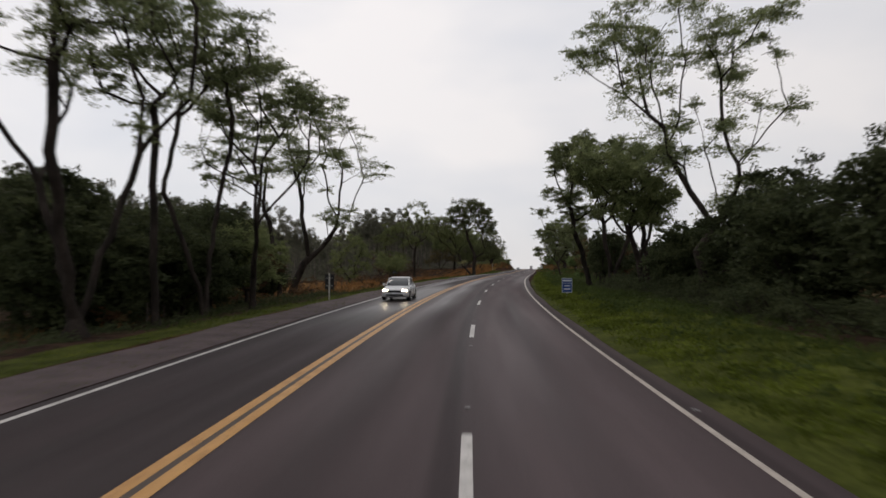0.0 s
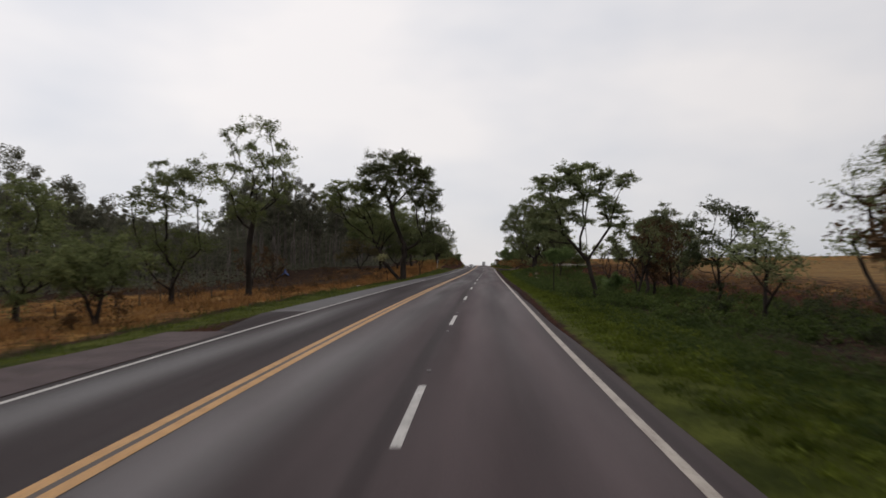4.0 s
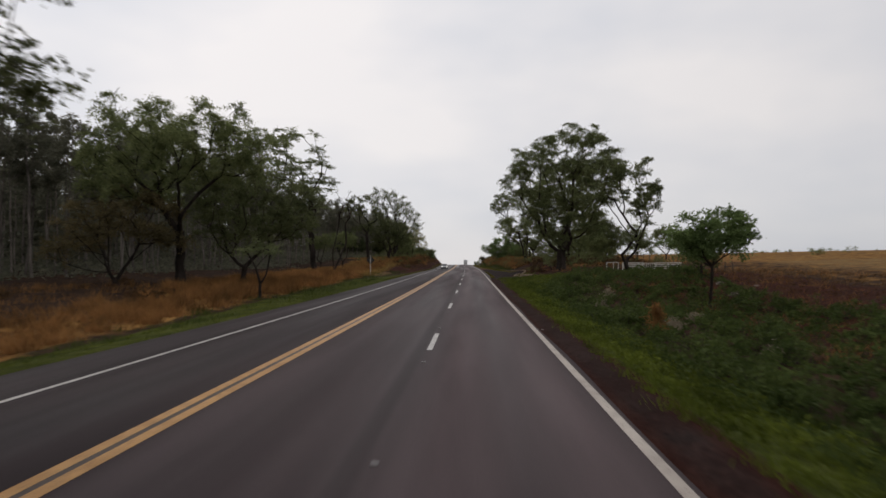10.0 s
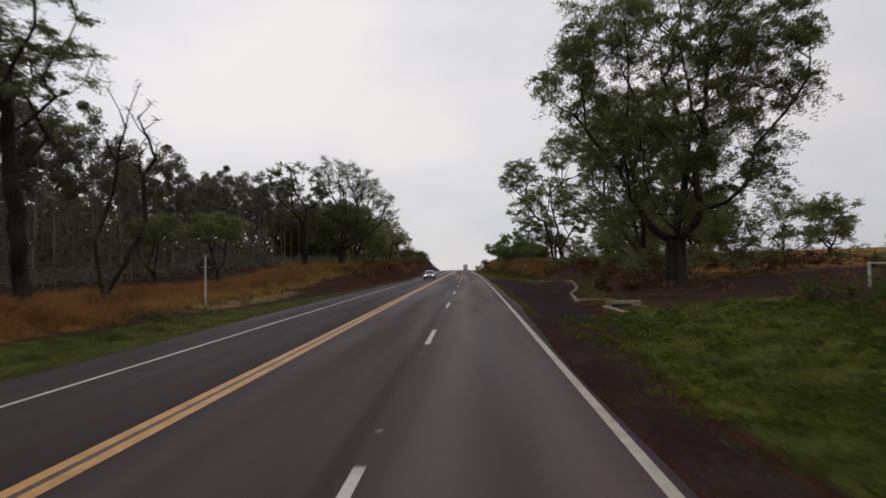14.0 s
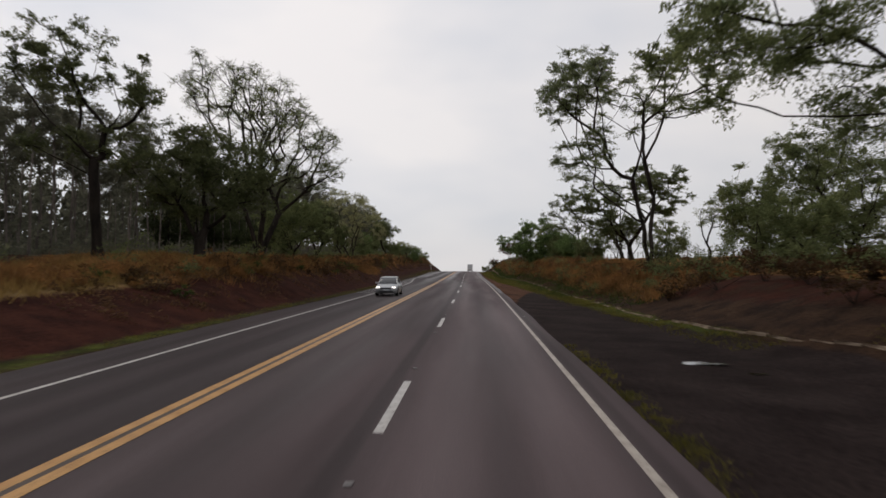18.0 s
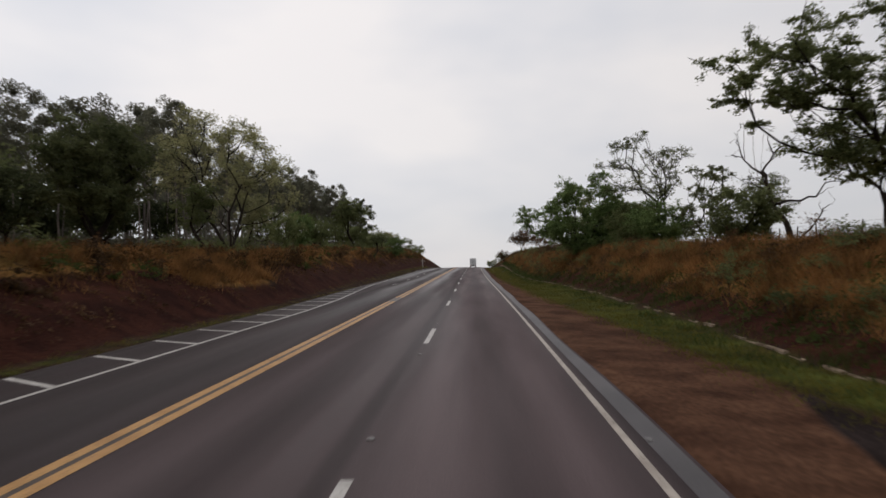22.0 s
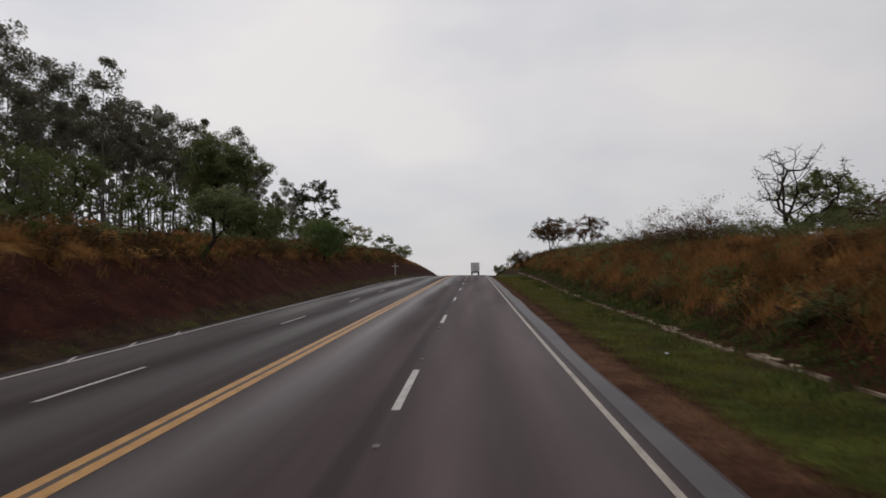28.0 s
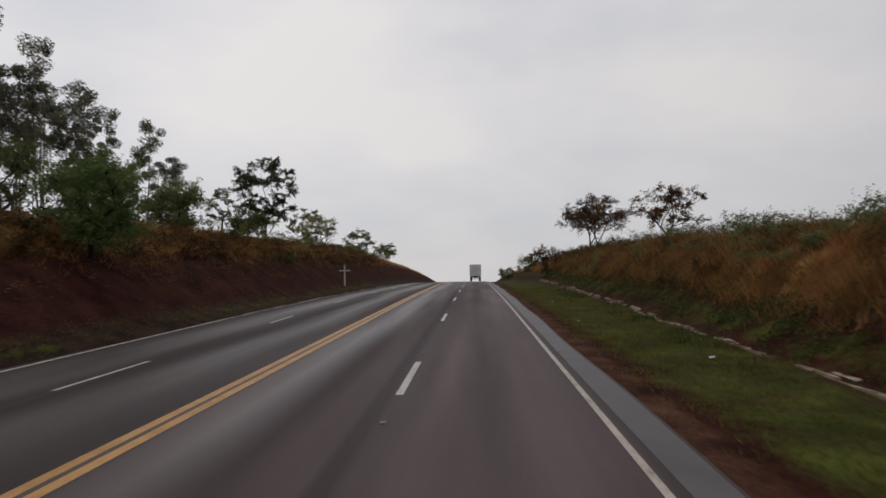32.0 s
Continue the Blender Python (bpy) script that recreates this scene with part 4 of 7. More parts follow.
def dead_snag(label, s, lat):
    """A dead tree: one crooked trunk that splits into few bare, kinked limbs."""
    rng = np.random.default_rng(88)
    ob = thing("dead_tree", at_road(s, lat, sink=0.2), label, "tree")

    def limb(points, r0, r1, level):
        p = np.array(points, float)
        q = [p[0]]
        for a, b in zip(p[:-1], p[1:]):
            for f in (0.34, 0.67, 1.0):
                q.append(a + (b - a) * f + rng.normal(0, 0.07 if f < 1 else 0.0, 3))
        q = np.array(q)
        r = np.linspace(r0, r1, len(q))
        out = [(q[:-1], q[1:], r[:-1], r[1:])]
        if level < 2:
            for k in range(2 if level == 0 else 3):
                i = int(rng.integers(len(q) // 2, len(q)))
                d = q[min(i + 1, len(q) - 1)] - q[i - 1]
                d = d / np.linalg.norm(d) + rng.normal(0, 0.75, 3) + (0, 0, 0.2)
                n = rng.uniform(0.5, 1.3)
                out += limb([q[i], q[i] + d * n * 0.5, q[i] + d * n + rng.normal(0, 0.2, 3)], r[i] * 0.5, 0.012, level + 1)
        return out

    limbs = (("trunk", [(0.1, 0, 0), (-0.6, 0, 2.2), (-1.5, 0.1, 3.8), (-1.7, 0, 5.4)], 0.24, 0.13),
             ("limb", [(-1.7, 0, 5.4), (-2.0, 0.2, 6.8), (-1.2, 0.1, 8.4), (-1.5, 0.3, 10.2)], 0.13, 0.02),
             ("limb", [(-1.2, 0.1, 8.4), (-0.4, 0.0, 9.2), (0.5, 0.1, 10.0)], 0.07, 0.015),
             ("limb", [(-1.9, 0.1, 6.3), (-3.0, -0.4, 7.0), (-3.6, -0.2, 8.0), (-4.4, 0.1, 8.4)], 0.10, 0.018),
             ("limb", [(-3.6, -0.2, 8.0), (-3.7, 0.2, 9.2), (-4.0, 0.2, 9.9)], 0.06, 0.015),
             ("limb", [(-1.3, 0, 3.6), (0.4, 0.6, 4.0), (2.0, 0.4, 4.3), (2.6, 0.2, 5.6), (4.4, 0.2, 5.8)], 0.12, 0.018),
             ("limb", [(1.0, 0.6, 0.6), (1.8, 0.4, 1.7), (2.4, 0.2, 3.2), (3.2, 0.4, 3.6)], 0.09, 0.018),
             ("limb", [(-1.8, 0.1, 5.0), (-2.6, 0.3, 5.6), (-3.6, 0.2, 5.5)], 0.06, 0.015))
    for name, pts, r0, r1 in limbs:
        pts = [(x, y, 0.8 * z) for x, y, z in pts]
        a, b, ra, rb = (np.concatenate(x) for x in zip(*limb(pts, r0, r1, 0 if name == "trunk" else 1)))
        v, f = tubes(a, b, ra, rb, 6)
        new(name, mesh_of(name, v, f, [M_BARK], True)).parent = ob
    return ob


ACACIA = "tall feathery roadside tree with dark branching limbs"
# left of the road, from the start on
tree("roadside_tree", "tall open feathery tree with several dark stems in the verge", 19.3, -15.3, 20, 6.5, 6.0, "feather", 1, stems=3, clumps=60, trunk_r=0.42, cx=-0.5)
tree("roadside_tree", "slender feathery tree with one dark curving trunk", 25.2, -15.2, 18, 8.5, 3.6, "feather", 2, clumps=34, cx=-0.8, trunk_r=0.18)
tree("roadside_tree", ACACIA, 30.9, -15.5, 20, 9.5, 4.2, "feather", 3, clumps=44, cx=-0.8, stems=2, trunk_r=0.22)
tree("roadside_tree", "leaning feathery tree with a bent trunk", 36, -14.6, 17, 5.5, 5.0, "feather", 4, clumps=60, cx=0, trunk_r=0.2)
tree("roadside_tree", "wide open tree with three spreading dark stems", 67.6, -23.1, 0, 0, 0, "feather", 5, clumps=92, trunk_r=0.42, fork=0.5, stems=1,
     blobs=[(2.5, 21.9, 4, 2.4), (-1, 19.5, 2, 2.4), (0.9, 23.1, 2.5, 1.5), (5, 19.5, 3.4, 2.4), (3.1, 16.6, 3.9, 1.9), (9.9, 16.3, 2.2, 1.2), (7.5, 14.9, 2.4, 1), (1.2, 13.7, 2.5, 1.7), (6.2, 8.9, 2.2, 1.4)])
tree("roadside_tree", "tall open tree with layered foliage behind the thicket", 62.0, -22.3, 0, 0, 0, "feather", 301, clumps=44, trunk_r=0.24, fork=0.7,
     blobs=[(-4, 18.7, 3.2, 2.2), (-5.7, 15.6, 2.7, 2.2), (-2.5, 14.7, 2.3, 2.6), (-7, 13, 1.8, 1.3)])
tree("roadside_tree", "small dark bushy tree under a taller one", 42, -17.5, 6.0, 1.2, 3.0, "olive", 6, clumps=30)
tree("roadside_tree", "small dark bushy tree by the fence", 47, -19.5, 5.5, 1.0, 2.8, "rust", 7, clumps=28)
tree("roadside_tree", "leafy tree with a rounded crown at the field edge", 130, -20.3, 17.2, 6.5, 4.6, "olive", 8, clumps=44)
tree("roadside_tree", "low full leafy tree in the dry field", 122, -23.6, 12.3, 1.8, 4.2, "olive", 9, clumps=46)
tree("roadside_tree", "large tree with a broad dense domed crown on the verge", 184.1, -13.3, 0, 0, 0, "shade", 10, density=1.0, clumps=260, trunk_r=0.52, fork=0.95, puff=0.8, ry=5.5, lean=-0.6,
     blobs=[(-2.6, 21.8, 2.1, 0.8), (-4.7, 20.6, 2.1, 1.2), (-0.7, 20.9, 2.6, 1.2), (1.9, 20.1, 1.6, 1.2), (-6.5, 18.6, 1.5, 1.2), (-3.9, 18.6, 2.4, 1.5), (-0.7, 18.4, 2.4, 1.5), (2.4, 18.2, 2.1, 1.5), (4.3, 18.6, 1.3, 1.3), (-5.4, 16.2, 1.9, 1.3), (-2.3, 16.2, 2.4, 1.5), (0.9, 15.9, 2.4, 1.5), (4, 16.2, 2.1, 1.5), (5.6, 14.9, 1.3, 1), (-3.3, 14.0, 1.8, 1.2), (3, 14.0, 2.1, 1.3), (5.1, 13.0, 1.3, 1), (4.6, 11.9, 1.3, 0.6), (3.1, 10.3, 1.6, 0.9), (4.9, 9.5, 1.3, 0.8), (4.2, 7.7, 1.6, 1), (6.2, 9, 0.8, 0.6)])
tree("roadside_tree", "leaning yellow-green tree beside a larger one", 184.3, -13.9, 0, 0, 0, "olive", 11, clumps=120, trunk_r=0.3, fork=0.5, lean=0.36, stems=1, puff=0.8, density=1.1,
     blobs=[(-9.1, 16.4, 2.7, 0.8), (-11.5, 15.3, 1.6, 1), (-7, 15.6, 1.9, 1.1), (-12.9, 14.5, 1.3, 1.1), (-9.6, 14.2, 2.1, 1.3), (-6.4, 13.7, 1.9, 1.2), (-10.7, 12.4, 2.1, 1.2), (-7.5, 11.9, 1.9, 0.9), (-4.6, 12.7, 1.6, 1.1), (-4.8, 10.6, 1.9, 1.1), (-2.6, 9.3, 1.6, 0.9), (-6.3, 9, 1.9, 1), (-4.2, 7.4, 1.6, 1)])
tree("field_tree", "small bare dark tree in the dry field", 187, -41, 8.0, 2.5, 4.0, "rust", 12, clumps=26)
tree("field_tree", "small bare reddish tree by the field fence", 148, -24, 5.0, 1.5, 2.2, "bare", 13, clumps=22)
tree("field_tree", "small bare reddish tree by the field fence", 156, -27, 5.5, 1.6, 2.4, "rust", 14, clumps=18, density=0.5)
tree("roadside_tree", "tall olive tree with a broad broken crown", 232, -25.1, 0, 0, 0, "weeping", 15, clumps=190, trunk_r=0.4, fork=0.6, puff=0.9,
     blobs=[(-3.7, 15.4, 2.4, 0.9), (-0.6, 15.9, 2.3, 0.8), (2.5, 15.3, 2.6, 0.9), (5.1, 14.5, 2.3, 1), (7.5, 12.4, 1.3, 1.3), (-5.3, 14.1, 1.8, 1.3), (-2.1, 13.6, 2.6, 1.5), (1, 13.3, 2.6, 1.5), (4.1, 12.5, 2.3, 1.5), (6.7, 10.9, 1.5, 1), (-7.4, 12.3, 1.8, 1.6), (-4.7, 11.3, 2.4, 1.8), (-1.1, 10.7, 2.6, 1.5), (2.1, 10.4, 2.1, 1.3), (-6.8, 9.7, 2.1, 1.5), (-3.7, 8.9, 2.4, 1.3)])
tree("roadside_tree", "low brownish bushy tree before the wood", 230, -30, 0, 0, 0, "brown", 305, clumps=90, trunk_r=0.2, fork=0.3, puff=0.9,
     blobs=[(-1.3, 7, 2.3, 1.2), (1.5, 7.5, 2, 1.2), (3.8, 6.7, 1.8, 1.2), (-2.8, 5, 2, 1.2), (0.3, 5.3, 2.3, 1.5), (2.8, 4.8, 2, 1.5), (-3.3, 3.5, 1.8, 1), (-4.3, 3, 1.5, 1.2), (4.8, 4.5, 1.5, 1.5)])
tree("roadside_tree", "low dense dark tree on the dry verge", 240, -22.2, 0, 0, 0, "shade", 16, clumps=150, trunk_r=0.26, fork=0.5, puff=0.9, lean=0.4,
     blobs=[(-4.7, 9.1, 1.8, 1.2), (-2.4, 9.7, 2.4, 1.5), (0.6, 10.2, 2.6, 1.3), (3.5, 10.2, 2.3, 1.3), (6.1, 9, 1.5, 1.2), (-3.5, 7.3, 2.4, 1.5), (-0.6, 7.6, 2.6, 1.7), (2.9, 7.6, 2.6, 1.7), (5.6, 6.7, 1.7, 1.4), (-1.8, 5.3, 2.3, 1.5), (1.2, 5, 2.6, 1.4), (4.1, 5, 1.7, 1.2)])
tree("roadside_tree", "thin crooked young tree on the grass", 221, -14.2, 4.6, 2.2, 1.6, "sparse", 17, clumps=12)
tree("roadside_tree", "airy tall tree with a rust-tinted open crown", 269.2, -21.8, 0, 0, 0, "feather", 18, clumps=86, trunk_r=0.42, fork=0.7, puff=0.85,
     blobs=[(-3.8, 19.9, 3.1, 1.5), (-0.3, 19, 1.7, 1.7), (-6, 17.8, 2.2, 1.7), (-2.5, 16.8, 2.6, 1.7), (1, 15.9, 1.7, 1.7), (-4.7, 14.7, 2.6, 1.7), (-1.2, 13.8, 2.2, 1.7), (1.9, 13.3, 1.7, 1.5), (0.6, 11.2, 1.7, 1.3), (-6, 12.6, 1.3, 1.1)])
tree("dead_tree", "dead leaning tree with two bare spiky stems", 273.2, -19.8, 13.5, 5.0, 2.4, "bare", 19, clumps=18, stems=2, cx=1.8, trunk_r=0.19, lean=0.6)
tree("roadside_tree", "small flat-topped yellowish tree on dry grass", 300, -23.6, 7.2, 4.0, 3.3, "umbrella", 20, clumps=34, stems=1)
tree("roadside_tree", "small yellowish tree on the dry bank", 292, -26, 6.5, 3, 2.6, "olive", 21, clumps=22)
tree("roadside_tree", "tall open tree with layered foliage on bare limbs", 338.4, -24.4, 0, 0, 0, "shade", 22, clumps=62, trunk_r=0.34, fork=0.6, puff=0.75,
     blobs=[(-3.7, 14.4, 1.6, 1.2), (-1.3, 15.2, 1.6, 1), (0.7, 14.4, 1.2, 1.2), (-2.4, 12.5, 2, 1.2), (2, 12.4, 1.4, 1.2), (-4.9, 12.9, 1.2, 0.8), (3.2, 11.2, 1, 0.8), (0.1, 9.7, 1.6, 1), (-1.1, 7.7, 2, 1.2)])
tree("roadside_tree", "dark dense tree spreading over the bank", 344.7, -20.0, 0, 0, 0, "shade", 23, clumps=110, trunk_r=0.42, fork=0.5, puff=0.95,
     blobs=[(-4.1, 8.4, 1.7, 1.3), (-2.1, 9.4, 1.7, 1.3), (-0.1, 10, 2, 1.1), (1.9, 9.3, 1.7, 1.1), (3.9, 7.7, 1.3, 1.3), (-3.1, 6.4, 2, 1.3), (-0.4, 7.1, 2.3, 1.6), (2.3, 6.4, 2, 1.6), (4.6, 6.1, 1.3, 1.3), (-4.1, 4.8, 1.3, 1), (-1.7, 4.5, 1.7, 1), (1.3, 4.5, 2, 1.1), (3.9, 4.5, 1.3, 1.1)])
tree("roadside_tree", "large domed tree with a fine open network of twigs", 361.0, -20.6, 0, 0, 0, "domed", 24, clumps=300, trunk_r=0.5, fork=0.35, puff=0.8, ry=9.0,
     blobs=[(-6.7, 17.2, 1.9, 1.4), (-3.8, 18.6, 2.4, 1.4), (-1, 18.1, 2.4, 1.7), (1.9, 16.6, 2.1, 1.6), (3.8, 14.7, 1.9, 1.6), (5.7, 12.4, 1.9, 1.6), (7.2, 9.6, 1.4, 1.6), (-3.3, 15.7, 2.4, 1.9), (0, 14.3, 2.4, 1.9), (2.9, 11.9, 2.1, 1.9), (4.8, 9.1, 2.1, 1.6), (1.5, 9.1, 2.4, 1.9), (-0.9, 10.5, 1.9, 1.9)])
tree("roadside_tree", "low full green tree under a tall domed one", 370, -19.5, 8.5, 0.8, 4.6, "olive", 302, clumps=64)
tree("roadside_tree", "airy pale yellow tree on the cutting", 401.8, -18.3, 0, 0, 0, "pale", 25, clumps=110, stems=3, puff=0.85, density=0.7,
     blobs=[(-4.3, 10.1, 1.9, 1.1), (-2, 10.4, 1.9, 1.3), (0.2, 10, 1.8, 1.3), (2, 9.6, 1.3, 1.1), (-5.4, 8.3, 1.7, 1.3), (-2.8, 8.2, 1.9, 1.5), (0.2, 7.8, 1.8, 1.5), (2.8, 7.8, 1.5, 1.3), (4.2, 5.9, 1.3, 1.3), (1.7, 6, 1.5, 1.3), (-1.6, 6, 1.7, 1.3), (-4.6, 6.4, 1.5, 1.1), (4.6, 4.5, 1.1, 0.9)])
tree("roadside_tree", "young slender tree on the cutting", 398, -19.2, 6, 2, 1.6, "olive", 26, clumps=14)
tree("roadside_tree", "leafy green tree on the cutting", 412, -21, 6.5, 1.5, 3.4, "pale", 27, clumps=30)
tree("roadside_tree", "low green tree on the cutting", 424, -20, 4.8, 1.0, 1.9, "olive", 28, clumps=24, density=0.7)
tree("roadside_tree", "bright green young tree at the wood's edge", 436, -21.5, 6, 0.8, 1.7, "dense", 29, clumps=24)
tree("roadside_tree", "low green tree on the cutting", 446, -22, 4.8, 1.0, 2.0, "olive", 30, clumps=24, density=0.7)
tree("roadside_tree", "small olive tree leaning out of the cutting", 461, -15.6, 4.6, 1.6, 2.7, "sparse", 31, clumps=40, density=1.5, cx=1.2, lean=0.7, trunk_r=0.13, fork=0.7, lobes=4)
tree("roadside_tree", "broad dark green tree with layered foliage before the wood", 486, -23.2, 11.2, 4.6, 4.4, "olive", 112, clumps=85, lobes=7, trunk_r=0.26, lean=0.6, cx=-0.8)
tree("roadside_tree", "scrubby olive tree on the cutting", 486, -21, 4.6, 0.5, 3.0, "olive", 33, clumps=36)
tree("roadside_tree", "bright green tree on the cutting", 497, -16.2, 5.6, 0.6, 2.4, "dense", 34, clumps=36, leaf=0.85)
tree("roadside_tree", "scrubby green tree on the cutting", 520, -23, 4.4, 0.6, 3.0, "olive", 35, clumps=36)
tree("roadside_tree", "scrubby green tree on the cutting", 540, -24, 3.8, 0.5, 2.8, "olive", 36, clumps=36)
tree("roadside_tree", "tall rounded tree standing alone on the rise", 615, -45.6, 19.3, 3, 8.3, "dusky", 37, clumps=95, density=1.5, leaf=1.4)
tree("roadside_tree", "slim tree standing on the rise", 640, -66, 15, 5, 4.2, "olive", 38, clumps=30, leaf=1.4)
tree("roadside_tree", "scrubby tree near the crest", 650, -45.5, 11, 1, 5.5, "olive", 39, clumps=40, leaf=1.4)
tree("roadside_tree", "bare twiggy tree near the crest", 640, -38, 9.5, 1, 3.6, "bare", 40, clumps=34)
tree("roadside_tree", "low scrub near the crest", 630, -27, 6.0, 0.5, 4.0, "olive", 41, clumps=30, leaf=1.3)
tree("roadside_tree", "low scrub near the crest", 655, -24, 5.0, 0.4, 4.0, "olive", 42, clumps=30, leaf=1.3)
tree("roadside_tree", "low scrub near the crest", 600, -30, 6.0, 0.5, 4.0, "pale", 43, clumps=30, leaf=1.3)
# right of the road
tree("roadside_tree", "tall open tree with a large forked trunk by the verge", 39.1, 14.7, 0, 0, 0, "feather", 51, clumps=110, trunk_r=0.3, fork=0.55,
     blobs=[(-7.3, 17, 1.9, 1.7), (-4.7, 17.7, 1.8, 1.5), (-4.3, 14.3, 1.8, 1.5), (-1.7, 18.4, 2.5, 1.9), (0.1, 15.7, 2.2, 1.9), (3, 18.3, 1.4, 1.1), (3.3, 16, 1.4, 1.1), (1.5, 13, 1.4, 1.5), (3.6, 12.3, 1.8, 1.1), (-2.5, 10.5, 2.2, 1.9), (1.5, 9.7, 1.4, 1.5), (1.8, 7.4, 1.4, 1.5)])
tree("roadside_tree", "tall slim tree with a straight dark trunk", 74.5, 11.2, 0, 0, 0, "feather", 52, clumps=170, trunk_r=0.3, fork=0.45, puff=0.8, stems=1, ry=3.6, density=0.9,
     blobs=[(-3.1, 16.1, 1.5, 1.6), (-1.1, 17.1, 1.5, 1.3), (-4.1, 14.3, 1, 1.3), (-2.3, 13.5, 1.5, 1.3), (-0.1, 14.8, 1.2, 1.5), (-4.3, 11.4, 1, 0.9), (-2.6, 10.9, 1.3, 0.9), (-5.6, 9.1, 0.8, 0.7), (-3.8, 8.9, 1.1, 0.7), (-1.5, 8.9, 1, 1), (-4.8, 7.3, 0.8, 0.4), (-2.8, 6.8, 1, 0.5), (0.4, 9.4, 1, 1), (0.9, 11.9, 0.9, 1.3)])
tree("roadside_tree", "green forked roadside tree with a dense crown", 66.1, 12.6, 0, 0, 0, "olive", 53, clumps=150, density=0.75, trunk_r=0.34, fork=0.4, stems=2, puff=0.85, ry=4.2,
     blobs=[(-2, 14.6, 1.2, 1.2), (0, 15, 1.4, 1), (-1.2, 12.9, 1.2, 1), (0.8, 13.1, 1.4, 1), (-0.8, 11.3, 1, 1), (1.2, 11.3, 1.2, 1), (0.4, 9.5, 1.2, 0.8), (-1.1, 8.9, 0.8, 0.8), (2, 9.7, 1, 0.8), (2.7, 8.1, 1.1, 0.6), (4.3, 8.9, 1, 0.6), (1.2, 7.9, 1, 0.6), (5, 7.7, 0.8, 0.4), (5.6, 9.7, 0.9, 0.8), (3.9, 10.5, 1, 0.8)])
tree("roadside_tree", "green roadside tree with a full crown on one dark stem", 50.0, 12.9, 0, 0, 0, "olive", 303, clumps=130, density=0.75, trunk_r=0.26, fork=0.5, puff=0.85, ry=3.6,
     blobs=[(-4.8, 10.1, 0.9, 1), (-3.1, 10.7, 0.9, 1), (-3.6, 9.1, 0.9, 0.8), (-2, 9.5, 0.9, 0.8), (-0.5, 10.3, 1.1, 1), (-1.7, 8.1, 0.9, 0.8), (0.2, 8.7, 1.1, 0.8), (1.4, 9.7, 0.9, 1), (-0.5, 7.3, 1.1, 0.7), (1.1, 7.6, 0.9, 0.6), (2.1, 8.4, 0.8, 0.6), (-1.1, 6.3, 0.8, 0.5), (0.5, 6.3, 0.9, 0.5), (-2.3, 7.1, 0.6, 0.6)])
tree("roadside_tree", "tall thin-leaved tree rising behind greener ones", 51.0, 13.6, 0, 0, 0, "sparse", 304, clumps=80, trunk_r=0.2, fork=0.6, density=1.5, ry=3.0,
     blobs=[(-5.0, 11.8, 1.0, 0.7), (-3.0, 12.3, 1.1, 0.7), (-1.1, 12.2, 1.1, 0.7), (0.8, 11.7, 1.1, 0.8), (-2.1, 11.1, 1.0, 0.7), (0.2, 10.7, 0.9, 0.7)])
# some low front trees are dark masses added where tree shade lies
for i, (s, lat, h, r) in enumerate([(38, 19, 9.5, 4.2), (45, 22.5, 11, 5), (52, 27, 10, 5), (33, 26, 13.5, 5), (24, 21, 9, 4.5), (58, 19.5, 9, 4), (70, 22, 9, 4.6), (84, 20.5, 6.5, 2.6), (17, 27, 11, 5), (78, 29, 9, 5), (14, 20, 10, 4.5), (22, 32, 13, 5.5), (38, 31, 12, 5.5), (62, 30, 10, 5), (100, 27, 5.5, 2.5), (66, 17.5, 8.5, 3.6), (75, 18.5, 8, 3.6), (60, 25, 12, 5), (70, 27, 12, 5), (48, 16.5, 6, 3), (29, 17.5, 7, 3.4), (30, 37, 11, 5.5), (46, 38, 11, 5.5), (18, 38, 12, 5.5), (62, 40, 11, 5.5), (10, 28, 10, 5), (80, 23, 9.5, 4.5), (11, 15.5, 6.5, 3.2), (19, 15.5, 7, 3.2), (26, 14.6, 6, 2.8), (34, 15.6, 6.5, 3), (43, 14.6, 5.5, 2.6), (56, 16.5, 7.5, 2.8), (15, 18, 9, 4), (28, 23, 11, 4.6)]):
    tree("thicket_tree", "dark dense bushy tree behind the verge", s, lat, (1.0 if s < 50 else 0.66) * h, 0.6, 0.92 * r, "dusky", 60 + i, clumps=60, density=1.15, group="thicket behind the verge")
tree("roadside_tree", "leaning feathery tree with a bare lower trunk", 122.0, 9.7, 0, 0, 0, "feather", 54, clumps=84, trunk_r=0.17, fork=0.7, lean=0.5, puff=0.76, density=0.8,
     blobs=[(-3.7, 8.9, 1, 0.7), (-2.1, 9.7, 1.2, 0.8), (-0.3, 10.1, 1.2, 0.6), (1.3, 9.5, 1, 0.8), (-3.1, 7.5, 1, 0.7), (-1.3, 8.3, 1.2, 0.8), (0.5, 8.1, 1.2, 0.8), (-4.2, 6, 0.9, 0.6), (-4.4, 4.9, 0.7, 0.4), (-3, 5.6, 0.8, 0.5), (-1.2, 6.4, 0.9, 0.6), (1.2, 7, 0.9, 0.7), (1.6, 5.6, 0.8, 0.5)])
tree("roadside_tree", "small rusty-leaved tree behind the verge", 137, 16.8, 8.2, 3, 2.6, "rust", 55, clumps=34, cx=1.2)
tree("roadside_tree", "thin small tree with few leaves", 133, 15.2, 7.4, 3, 2.6, "twiggy", 56, clumps=26)
